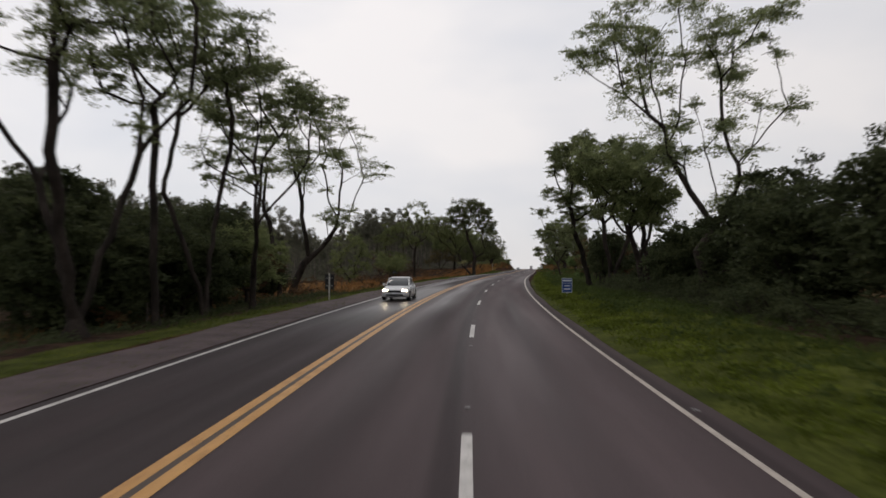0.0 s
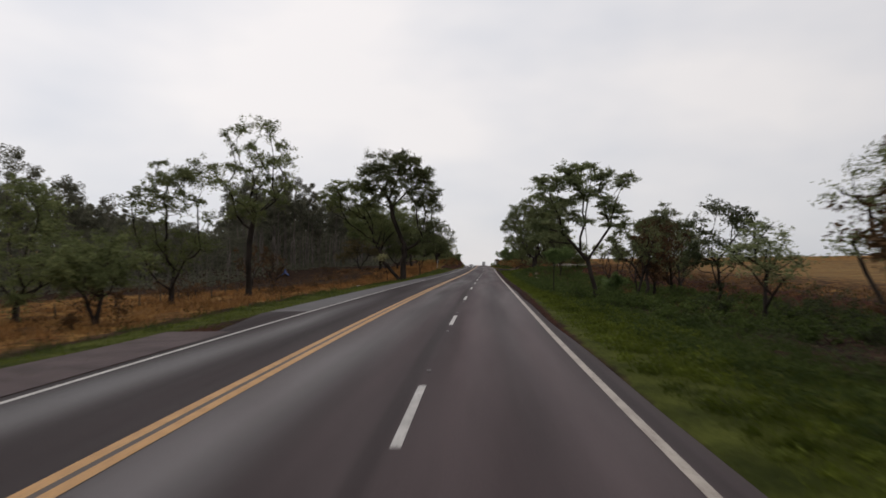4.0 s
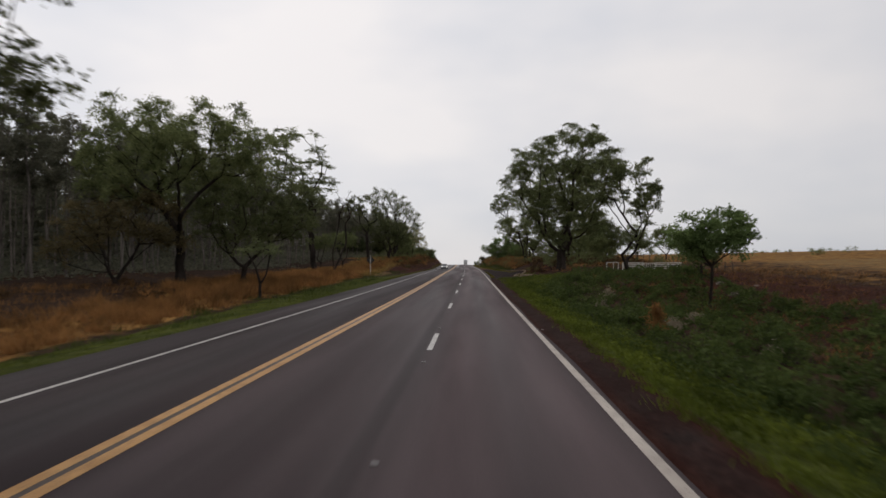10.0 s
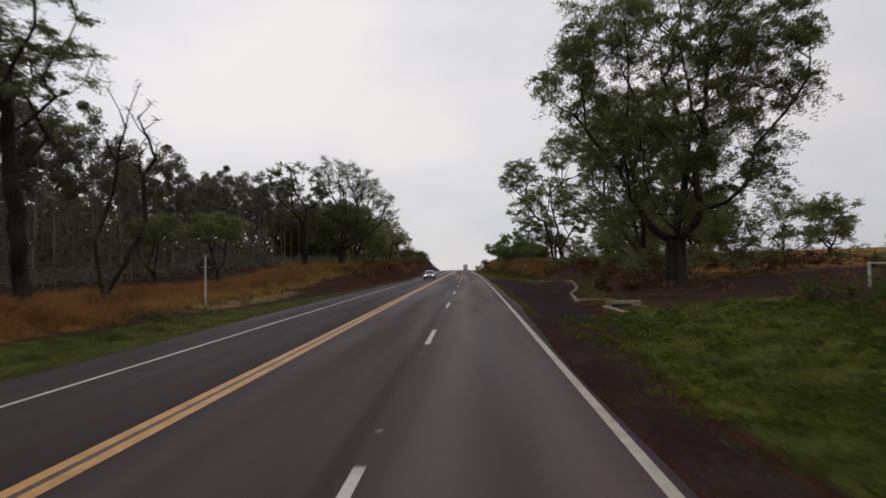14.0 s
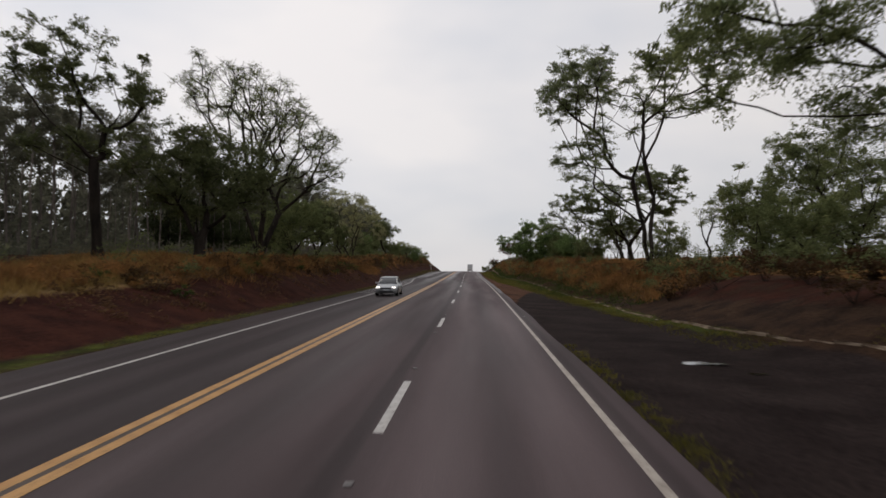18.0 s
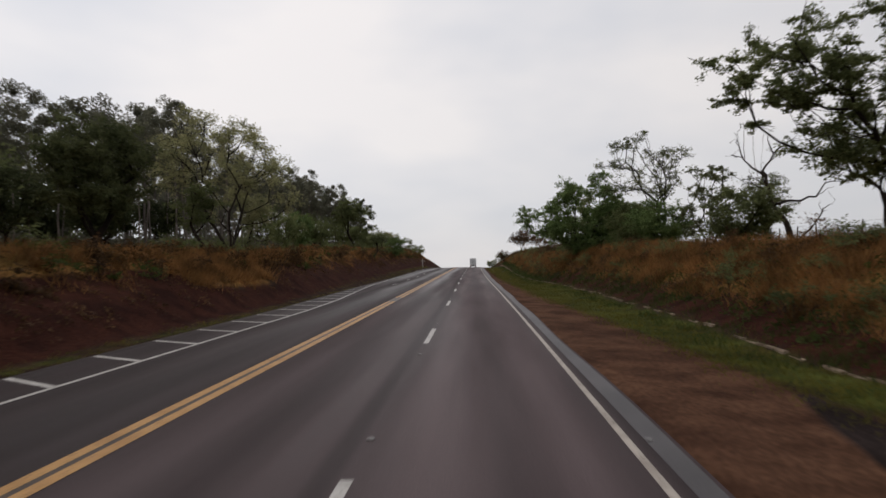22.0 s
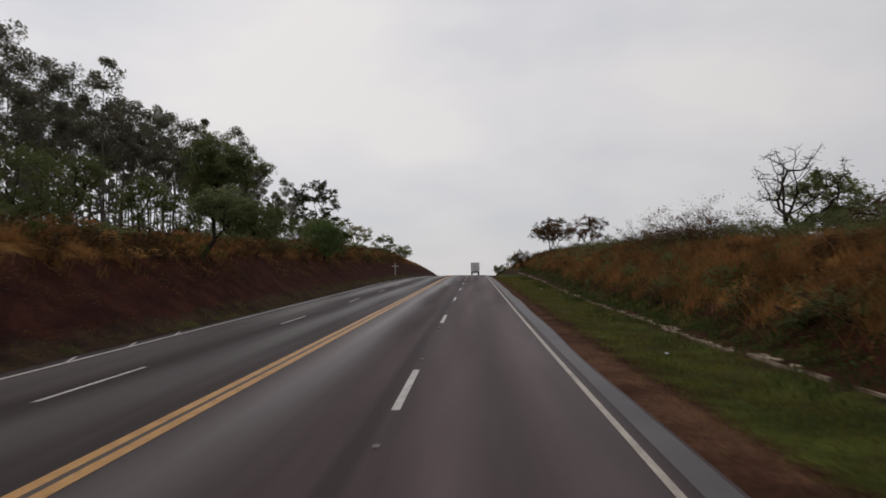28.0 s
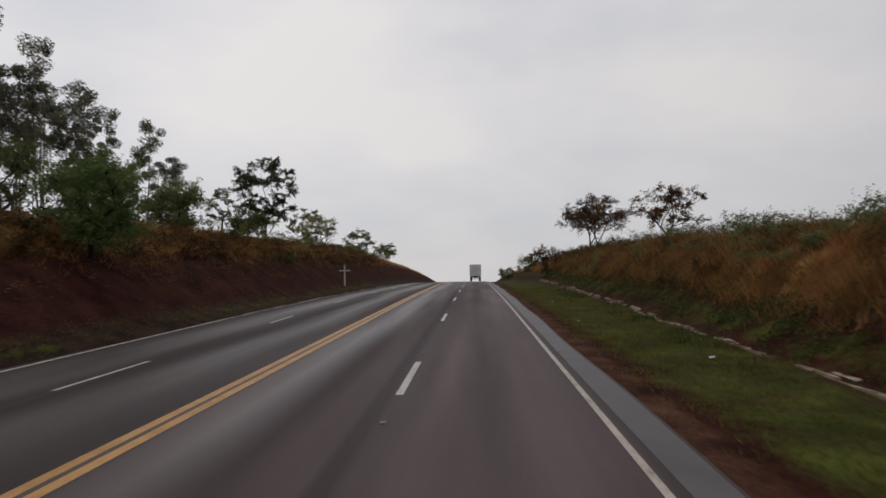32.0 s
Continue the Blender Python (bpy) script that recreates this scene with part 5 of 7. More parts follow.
tree("sapling", "thin sapling with a small dark bushy head", 147, 9.0, 0, 0, 0, "dense", 57, clumps=14, trunk_r=0.06, density=0.5, puff=0.42, ry=0.6, fork=0.85, lean=0.1,
     blobs=[(-0.3, 5.3, 0.3, 0.2), (-0.2, 4.8, 0.5, 0.3), (-0.7, 4.6, 0.4, 0.25), (-0.1, 4.4, 0.4, 0.25), (-0.3, 3.9, 0.35, 0.2), (0.2, 3.9, 0.25, 0.15)])
tree("roadside_tree", "half-bare twiggy tree in the burnt field", 178, 26, 0, 0, 0, "twiggy", 58, clumps=110, stems=2, trunk_r=0.2, fork=0.25, puff=0.75, ry=3.0,
     blobs=[(-3.2, 9, 0.7, 0.4), (-4.7, 6.7, 0.9, 0.6), (-4.1, 5.2, 0.9, 0.4), (-3.6, 4, 0.9, 0.5), (-2.7, 4.7, 0.9, 0.5), (-1.2, 9.5, 0.7, 0.5), (-1.8, 7, 0.9, 0.5), (-0.7, 8.3, 0.7, 0.5), (-1, 5.6, 0.7, 0.7)])
tree("roadside_tree", "dark layered tree with thin stems in the burnt field", 173, 25, 0, 0, 0, "shade", 59, clumps=110, stems=3, trunk_r=0.14, fork=0.4, puff=0.7, ry=2.6,
     blobs=[(-0.4, 9.2, 0.8, 0.6), (1, 9.8, 0.9, 0.5), (2.6, 9.8, 1, 0.6), (0.2, 8.4, 0.8, 0.6), (1.8, 8.8, 1, 0.6), (3.1, 8.8, 0.8, 0.5), (-0.6, 6.3, 0.8, 0.7), (0.2, 5.5, 0.7, 0.6), (-1, 5.3, 0.6, 0.6), (2.5, 7.2, 0.7, 0.7), (2.1, 5.7, 0.8, 0.8), (3.3, 6.1, 0.8, 0.8), (2.1, 4.5, 1, 0.7), (3.3, 4.5, 1, 0.7), (0.6, 3.3, 1.2, 0.7)])
tree("roadside_tree", "dark full tree at the edge of the burnt field", 164, 26.5, 11.5, 2.0, 3.6, "shade", 306, clumps=80, stems=2, trunk_r=0.2)
tree("roadside_tree", "small leafy bush by the verge", 140, 14.6, 2.6, 0.9, 0.9, "dense", 72, clumps=12, density=0.6)
tree("roadside_tree", "small round-topped tree in dark weeds", 219.7, 17.5, 7.3, 3.8, 3.3, "dense", 73, clumps=40, stems=2)
tree("roadside_tree", "small round tree further off in the field", 240, 24, 4.8, 1.6, 2.4, "olive", 74, clumps=24)
tree("roadside_tree", "leafy tree with two dark diverging stems on grass", 251.2, 19.5, 0, 0, 0, "shade", 75, clumps=84, trunk_r=0.24, stems=2, puff=0.72, ry=3.4,
     blobs=[(-2.1, 12.5, 2, 1.6), (-3.9, 11.1, 1.8, 1.6), (-0.3, 12, 1.3, 1.4), (-2.6, 9.3, 2.2, 1.1), (-4.8, 9.3, 1.1, 0.9), (1.7, 12.4, 1.6, 1.1), (2.3, 10.2, 1.3, 1.4), (3.2, 8.3, 0.9, 0.7), (1.4, 7.9, 1.3, 1.1), (1.8, 6.1, 0.9, 0.7), (0.5, 4.3, 1.1, 0.9), (2, 3.4, 0.8, 0.7)])
tree("roadside_tree", "very large tree with hanging dense foliage", 285.2, 16.4, 0, 0, 0, "weeping", 76, density=1.15, clumps=340, trunk_r=0.75, fork=0.9, puff=0.95,
     blobs=[(1.1, 23, 3.3, 1.7), (-2.8, 21.4, 2.7, 2), (4.9, 22.4, 2.7, 1.9), (-6.1, 18.7, 2.5, 2.2), (8.1, 19, 2.4, 2.2), (-7.8, 15.4, 2.2, 2), (-0.1, 18, 4.4, 2.8), (4.8, 16.8, 3.3, 2.8), (8.1, 14.5, 2.2, 1.9), (-5.1, 13.6, 2.7, 2.5), (-0.7, 12.5, 3.8, 2.8), (3.1, 11.3, 3.3, 2.8), (-4, 9.2, 2.7, 2.5), (0.9, 7.5, 3.3, 2.2), (4.7, 8, 1.9, 2.2), (-2.4, 5.3, 2.2, 1.7)])
tree("roadside_tree", "big broad tree with many forked limbs", 318.1, 22.8, 0, 0, 0, "weeping", 77, clumps=250, trunk_r=0.6, stems=3, puff=0.85, ry=7.0,
     blobs=[(-6, 17.8, 2, 2), (-3.1, 18.8, 3, 2.5), (0.9, 20.7, 2.9, 2.5), (2.8, 17.7, 2.9, 2.5), (-6.6, 14.8, 2.5, 2), (-2.1, 14.7, 3, 2), (2.3, 14.2, 2.4, 2), (-5.6, 11.2, 2, 1.5), (-0.7, 11.2, 2.5, 2), (3.7, 11.7, 2.4, 2), (-10, 15.3, 1.5, 1), (-5.1, 7.2, 2.2, 1.6), (-11.5, 13, 2, 1.1), (-13.7, 8.7, 1.3, 1), (-11.9, 9.3, 1.3, 0.8), (-10.3, 7.9, 1.3, 0.8), (-8.8, 8.9, 1.3, 1), (-12.6, 7, 1.3, 0.6)])
tree("roadside_tree", "dark low tree beneath larger ones", 314, 27.8, 11, 0.8, 5.2, "olive", 78, clumps=70, density=1.2)
tree("roadside_tree", "dark round tree behind the drain", 317, 30.5, 8.6, 1.4, 4.2, "shade", 309, clumps=110, density=1.1)
tree("roadside_tree", "dark low tree beneath larger ones", 330, 27, 8, 1.0, 4.4, "olive", 79, clumps=44)
tree("roadside_tree", "green leafy tree on the bank", 344, 29, 11.5, 1.4, 6.0, "olive", 80, clumps=80)
tree("sapling", "thin leaning young tree with a small yellowish head", 171, -13.8, 4.4, 3.0, 0.8, "pale", 110, clumps=6, trunk_r=0.07, cx=-1.2, lean=0.8, density=0.45)
tree("field_tree", "small low tree with a bent dark stem in the dry field", 104, -18.7, 4.8, 2.0, 3.0, "olive", 111, clumps=30, stems=2, trunk_r=0.16, cx=-0.6)
tree("field_tree", "small dark tree standing in the dry field", 312, 42, 7.5, 2.2, 3.5, "olive", 81, clumps=36)
tree("field_tree", "small round tree in the dry field", 330, 52, 6.5, 1.2, 3.6, "olive", 82, clumps=36)
tree("roadside_tree", "tall open tree with two dark stems and layered tufts", 350.5, 16.2, 0, 0, 0, "sparse", 83, clumps=190, trunk_r=0.26, fork=0.35, density=3.0, puff=0.8, stems=2,
     blobs=[(-5.8, 17.4, 2.5, 1.5), (-3.9, 17.9, 2, 1.2), (-7.3, 14.9, 2, 1.7), (-4.4, 15.4, 2, 1.5), (1.5, 18.3, 1.5, 1.5), (3.5, 20.8, 1.9, 1.5), (5.4, 19.3, 1.9, 1.7), (5.8, 16.3, 1.9, 1.5), (0.0, 14.5, 1.6, 1.5), (2.6, 14.2, 1.5, 1.5), (-6.8, 11, 1.1, 0.6), (-5.3, 11.3, 1.2, 0.8), (-7.4, 9.5, 0.9, 0.5), (-6.1, 9.6, 1.1, 0.6), (-4.6, 10, 1, 0.6), (-3.6, 11.2, 1, 0.6), (-7, 8.1, 0.8, 0.4), (-5.7, 8.5, 0.9, 0.5), (-3.1, 10, 0.7, 0.5)])
tree("roadside_tree", "round green leafy tree on the bank", 362.0, 33.4, 0, 0, 0, "olive", 84, clumps=170, puff=0.85, density=1.2,
     blobs=[(-2.7, 10.3, 2.8, 2.3), (1.2, 10.8, 2.8, 2), (4.5, 9.7, 2.2, 2.3), (-5, 6.2, 2.2, 2.3), (-1.1, 6.2, 3.4, 2.9), (3.4, 5.7, 2.8, 2.9), (0, 2.2, 3.3, 2.3), (-3.9, 3.4, 2.2, 2.3)])
tree("roadside_tree", "small thin tree by the fence", 372, 29, 6.5, 2.5, 2.4, "sparse", 85, clumps=24)
tree("roadside_tree", "umbrella-shaped tree with layered flat foliage", 378.9, 21.6, 0, 0, 0, "umbrella", 86, clumps=170, trunk_r=0.3, fork=0.45, puff=0.6, ry=4.0, density=0.9,
     blobs=[(-8.6, 8.3, 0.9, 0.5), (-7.2, 8.8, 1, 0.6), (-7.7, 7.8, 1, 0.6), (-6, 8.4, 0.9, 0.5), (-8.3, 6.8, 0.9, 0.5), (-8.6, 6, 0.7, 0.4), (-6.8, 7.4, 0.9, 0.6), (-7, 6.2, 0.9, 0.4), (-5.2, 7.9, 1, 0.8), (-5.5, 6.6, 0.9, 0.5), (-6.2, 5.2, 0.5, 0.5), (-4.2, 9.1, 1, 0.9), (-3.5, 9.8, 0.9, 0.6), (-3.8, 7.8, 1.1, 0.9), (-4.3, 6.5, 1, 0.6), (-2.2, 9, 1, 0.9), (-2.3, 7.5, 1, 1), (-2.8, 6, 1, 0.6), (-4.8, 4.6, 1, 0.4), (-0.3, 10.3, 1.9, 1.3), (0.9, 11.4, 1.7, 0.9), (3, 10.7, 1.7, 1.1), (5.1, 10.7, 1.7, 1.3), (1.3, 8.6, 2.1, 1.3), (3.8, 8.6, 1.9, 1.4), (5.9, 8.6, 1.7, 1.4), (3.8, 6.4, 1.7, 0.9)])
tree("roadside_tree", "small flat-topped tree on the bank", 380, 20.6, 6.0, 2.8, 3.4, "olive", 87, clumps=34, stems=2)
dead_snag("crooked dead tree with bare broken limbs on the bank", 399, 25.4)
tree("roadside_tree", "thin leafy tree with dark slim stems", 409, 23.2, 0, 0, 0, "twiggy", 89, clumps=90, density=1.1, stems=3, trunk_r=0.1, fork=0.4, puff=0.6, ry=2.0,
     blobs=[(-1, 6.9, 1.5, 0.5), (0.8, 6.6, 1.3, 0.5), (-1.8, 5.3, 1, 0.6), (0, 5, 1.5, 0.7), (1.5, 4.8, 1, 0.7), (-1.6, 3.5, 1.3, 0.6), (0.7, 3.2, 1.3, 0.7), (-0.6, 1.7, 2, 0.9)])
tree("roadside_tree", "thin leafy tree beside a dead one", 403, 25.2, 6.0, 1.6, 2.3, "twiggy", 307, clumps=50, stems=3, trunk_r=0.09)
tree("roadside_tree", "tall airy tree behind denser green ones", 417.0, 21.1, 0, 0, 0, "twiggy", 90, clumps=130, trunk_r=0.17, fork=0.45, density=0.62, puff=0.62, ry=3.0,
     blobs=[(-2, 11.7, 1, 0.6), (-4, 10.6, 1.4, 0.7), (-1.5, 9.6, 1.4, 0.7), (-5.2, 8.8, 1.7, 0.6), (-2.9, 7.9, 2, 0.7), (0.2, 9.3, 1.7, 0.7), (2.3, 9.8, 0.9, 0.4), (-0.4, 7.6, 2, 0.7), (-3.8, 6.5, 2, 0.8), (-1.3, 5.8, 2, 0.8), (1.1, 7.2, 1.1, 0.6), (0.4, 6.2, 1.1, 0.7)])
tree("roadside_tree", "dense fresh green broad-leaved tree on the cutting", 423.4, 13.6, 0, 0, 0, "dense", 91, clumps=150, trunk_r=0.25, puff=0.8,
     blobs=[(-5.6, 5.1, 1.1, 1.3), (-4.1, 3.7, 1.6, 1.2), (-0.9, 7.4, 1.6, 1.3), (1.4, 8.4, 1.8, 1.1), (3.4, 7, 1.3, 1.3), (-2.8, 5.2, 1.6, 1.3), (0.4, 5.2, 2.2, 1.4), (3.2, 4.8, 1.6, 1.3), (-1.6, 3, 1.9, 1.3), (1.6, 2.6, 2.5, 1.4), (3.9, 2.9, 1.3, 1.3), (0.9, 1.2, 2.2, 0.9)])
tree("roadside_tree", "dark green bushy tree on the cutting", 413, 19.6, 4.6, 0.4, 3.2, "dense", 92, clumps=60, leaf=0.9)
tree("roadside_tree", "dark green bushy tree on the cutting", 426, 18.5, 6.0, 1.2, 2.6, "dense", 93, clumps=34, density=0.8)
tree("roadside_tree", "leafy tree with a spreading crown on the cutting", 440, 19, 8.5, 1.6, 4.4, "olive", 94, clumps=50)
tree("roadside_tree", "nearly bare spreading tree on the ridge", 465, 22.3, 7.0, 1.0, 4.0, "bare", 95, clumps=60, stems=2, trunk_r=0.2)
tree("roadside_tree", "low dark scrub tree on the ridge", 458, 24.5, 3.0, 0.3, 2.4, "rust", 96, clumps=26)
tree("roadside_tree", "dark green bushy tree on the ridge", 470, 27, 5.5, 0.5, 3.2, "olive", 97, clumps=34)
tree("roadside_tree", "dark flat-topped tree on the ridge", 555, 17.1, 8.2, 1.0, 7.4, "rust", 98, clumps=80, stems=2, lobes=5, density=1.7)
tree("roadside_tree", "thin spreading half-bare tree on the ridge", 535, 21, 6.4, 1.4, 4.4, "rust", 99, clumps=34, density=1.6)
tree("roadside_tree", "low dark tree on the ridge", 560, 11.6, 4.0, 0.4, 2.7, "rust", 100, clumps=28)
tree("roadside_tree", "low scrub near the crest", 600, 12.5, 3.5, 0.3, 2.4, "olive", 101, clumps=22)
tree("roadside_tree", "low scrub near the crest", 640, 10.5, 3.0, 0.3, 2.4, "olive", 102, clumps=22)


for i, (s, lat, h, r) in enumerate([(70, -30, 9, 4.5), (82, -33, 9, 4.5), (112, -29, 9.5, 4.4), (56, -36, 10, 5), (76, -40, 11, 5)]):
    tree("thicket_tree", "dark bushy tree in front of the eucalyptus wood", s, lat, h, 0.9, r, "olive", 140 + i, clumps=44, group="thicket before the wood")
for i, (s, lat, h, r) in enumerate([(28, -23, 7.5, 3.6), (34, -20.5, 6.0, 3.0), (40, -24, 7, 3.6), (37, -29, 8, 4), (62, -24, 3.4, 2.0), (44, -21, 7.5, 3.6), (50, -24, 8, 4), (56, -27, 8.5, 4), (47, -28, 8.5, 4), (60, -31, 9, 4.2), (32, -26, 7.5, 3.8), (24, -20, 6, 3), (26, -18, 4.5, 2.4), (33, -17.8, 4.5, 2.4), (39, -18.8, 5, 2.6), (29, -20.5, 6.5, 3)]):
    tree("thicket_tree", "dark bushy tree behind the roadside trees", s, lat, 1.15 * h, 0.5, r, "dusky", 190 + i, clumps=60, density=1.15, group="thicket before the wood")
for i, (s, lat, h, r) in enumerate([(444, -29.5, 6.5, 3.2), (453, -31.5, 7.5, 3.4), (463, -28.5, 6, 3), (471, -31, 7.5, 3.6), (479, -29, 6, 3), (492, -30.5, 7, 3.4), (501, -28.5, 6, 3), (509, -31, 7, 3.4), (517, -29, 6, 3), (524, -30.5, 6.5, 3.2), (531, -28.5, 5.2, 2.8), (527, -33, 6.5, 3.2), (515, -34, 7.5, 3.4)]):
    tree("understorey_tree", "small twiggy tree at the edge of the eucalyptus wood", s, lat, h, 0.8, r, "olive", 210 + i, clumps=30, density=0.8, group="small trees at the wood's edge")
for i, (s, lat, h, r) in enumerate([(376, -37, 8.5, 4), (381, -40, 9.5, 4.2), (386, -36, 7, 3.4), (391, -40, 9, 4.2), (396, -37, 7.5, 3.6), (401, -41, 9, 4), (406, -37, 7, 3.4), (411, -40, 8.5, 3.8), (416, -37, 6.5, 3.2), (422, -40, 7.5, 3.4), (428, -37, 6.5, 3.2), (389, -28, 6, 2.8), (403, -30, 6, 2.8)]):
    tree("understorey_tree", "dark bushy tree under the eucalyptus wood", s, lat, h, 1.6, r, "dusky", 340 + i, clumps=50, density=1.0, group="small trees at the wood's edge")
tree("roadside_tree", "dark bushy tree leaning over the red cutting", 386, -20.5, 8.5, 2.2, 3.2, "shade", 308, clumps=80, trunk_r=0.24, lean=0.5)
for i, (s, lat, h, r) in enumerate([(302, 27, 5.5, 3.4), (322, 30, 7, 4.2), (338, 23, 5, 3), (350, 25, 6.5, 3.6), (352, 34, 8, 4.4), (308, 35, 7.5, 4.2), (372, 24, 5, 2.8), (392, 19, 3.6, 2.4), (417, 18.2, 4.6, 3.0), (424, 20.5, 5, 2.6), (432, 14.5, 5, 3)]):
    tree("thicket_tree", "low dark shrubby tree behind the verge", s, lat, h, 0.4, r, "olive", 160 + i, clumps=34, group="shrubby trees behind the verge")
for i, (s, lat, h, r, k) in enumerate([(95, 15.2, 7.5, 2.0, "sparse"), (88, 12, 6.5, 1.8, "rust"), (84, 13.4, 7.5, 2.4, "dusky"), (80, 13.4, 7, 2.4, "dusky"), (104, 14.7, 5.5, 2.0, "sparse"), (75, 13.6, 7, 2.2, "dusky"), (82, 15.9, 5.5, 2.0, "rust")]):
    tree("field_tree", "small dark tree at the end of the thicket", s, lat, h, 1.4, r, k, 320 + i, clumps=30, group="small trees past the thicket")
for i, (s, lat, h, r, k) in enumerate([(143, 21, 8.5, 3.6, "rust"), (150, 24, 8, 3.4, "twiggy"), (158, 26, 8.5, 3.6, "twiggy"), (165, 22, 5, 2.4, "bare"), (131, 22, 9, 4, "dusky"), (140, 18.5, 7, 2.6, "rust"), (146, 15.5, 6, 2.0, "bare")]):
    tree("field_tree", "small dark tree in the burnt ground", s, lat, h, 1.6, r, k, 120 + i, clumps=34, group="trees in the burnt ground")


# ---- eucalyptus plantation ----
def gum(rng, n_clumps, per, leaf, twig=True, bare=0.47):
    """A tall straight plantation tree, about 22 m."""
    h = rng.uniform(19, 25)
    z = np.linspace(0, h * 0.97, 9)
    stem = np.stack([np.cumsum(rng.normal(0, 0.13, 9)), np.cumsum(rng.normal(0, 0.13, 9)), z], 1)
    stem[0] = 0
    r = np.linspace(0.17, 0.03, 9) * rng.uniform(0.8, 1.25)
    a, b, ra, rb = [stem[:-1]], [stem[1:]], [r[:-1]], [r[1:]]
    f = np.linspace(bare, 1.0, n_clumps) ** 0.75 + rng.uniform(-0.02, 0.02, n_clumps)
    root = np.stack([np.interp(f * h * 0.93, z, stem[:, i]) for i in range(3)], 1)
    ang = rng.uniform(0, 6.28, n_clumps)
    reach = (1.2 + 1.7 * np.sin(np.clip((f - bare) / (1 - bare), 0, 1) * math.pi)) * rng.uniform(0.4, 1.1, n_clumps)
    pts = root + np.stack([np.cos(ang) * reach, np.sin(ang) * reach, 0.7 * reach + 0.3], 1)
    if twig:
        a.append(root), b.append(pts), ra.append(np.full(n_clumps, 0.035)), rb.append(np.full(n_clumps, 0.015))
    tv, tf = tubes(np.concatenate(a), np.concatenate(b), np.concatenate(ra), np.concatenate(rb), 5)
    # round dense clumps of hanging leaves
    q = rng.normal(size=(n_clumps * per, 3))
    q *= (rng.uniform(0.1, 1.0, n_clumps * per) ** 0.45 / np.linalg.norm(q, axis=1))[:, None]
    c = np.repeat(pts, per, 0) + q * np.repeat(rng.uniform(0.75, 1.5, n_clumps), per)[:, None] * (1, 1, 0.85)
    lv, lf = leaves(rng, c, leaf, leaf * 0.5, 0.5, 0.6)
    return tv, tf, lv, lf


def plantation_front(s):
    return np.interp(s, [-60, 110, 150, 200, 240, 275, 330, 380, 430, 520, 640], [60, 60, 58, 52, 44, 38, 35, 34, 31, 31, 34])


def wood_height(s):
    """Height of the wood's top along the road."""
    return np.interp(s, [0, 130, 145, 165, 180, 195, 208, 213, 235, 245, 255, 270, 285, 300, 320, 345, 360, 400, 410, 418, 432, 440, 470, 500, 512, 521, 534, 542],
                     [15.5, 15.5, 17.5, 14, 12.0, 10.5, 9.5, 20, 20, 17.5, 17.5, 19.5, 19.5, 16, 14.5, 14.5, 15, 13, 13, 17, 17, 13.3, 13.6, 14.0, 13.8, 12.6, 10.8, 9])


def plantation():
    rng = np.random.default_rng(7)
    kinds = []
    for k in range(8):
        tv, tf, lv, lf = gum(rng, 15, 165, 0.42)
        kinds.append((mesh_of("trunk", tv, tf, [M_BARK_PALE], True), mesh_of("crown", lv, lf, [M_LEAF_GUM])))
    for s in np.arange(16, 542, 4.0):
        for row in range(3 if s < 420 else 4):
            q, lat = s + rng.uniform(-1.3, 1.3), -plantation_front(s) - row * 3.6 - rng.uniform(-1, 1)
            if rng.random() < 0.06:
                continue
            k = int(rng.integers(8))
            p = rest(q, lat, 0.1)
            m = pose(p.x, p.y, p.z, 0, 0, float(rng.uniform(0, 360))) @ Matrix.Scale(float(wood_height(s) / 22.5 * rng.uniform(0.88, 1.06)), 4)
            ob = thing("eucalyptus_tree", m, "tall straight eucalyptus with a bare trunk and dark crown", "tree", "eucalyptus plantation")
            for nm, me in zip(("trunk", "crown"), kinds[k]):
                new(nm, me).parent = ob
    # the depth of the wood behind the first rows
    tvs, tfs, lvs, lfs, nt, nl = [], [], [], [], 0, 0
    models = [gum(rng, 16, 18, 0.95, False, 0.40) for _ in range(6)]
    inner = [gum(rng, 24, 7, 2.3, False, 0.02) for _ in range(6)]
    for s in np.arange(-60, 534, 4.6):
        for row in range(3, 13 if s < 385 else 9 if s < 430 or s > 490 else 7):
            q, lat = s + rng.uniform(-2, 2), -plantation_front(s) - row * 5.0 - rng.uniform(-1.5, 1.5)
            tv, tf, lv, lf = (models if row < 6 else inner)[int(rng.integers(6))]
            p = np.array(rest(q, lat, 0.1))
            t, k = rng.uniform(0, 6.28), float(min(wood_height(s), wood_height(s - 7.5 * row))) / 22.5 * (1.0 if row < 6 else 0.9) * rng.uniform(0.85, 1.03)
            rot = np.array([[math.cos(t), math.sin(t), 0], [-math.sin(t), math.cos(t), 0], [0, 0, 1]]) * k
            tvs.append(tv @ rot + p), tfs.append(tf + nt), lvs.append(lv @ rot + p), lfs.append(lf + nl)
            nt, nl = nt + len(tv), nl + len(lv)
    ob = thing("eucalyptus_wood", Matrix(), "deep dark eucalyptus wood behind the first rows", "forest", kind="stuff")
    new("trunk", mesh_of("trunk", np.concatenate(tvs), np.concatenate(tfs), [M_BARK_PALE], True)).parent = ob
    new("crown", mesh_of("crown", np.concatenate(lvs), np.concatenate(lfs), [M_LEAF_GUM])).parent = ob


plantation()


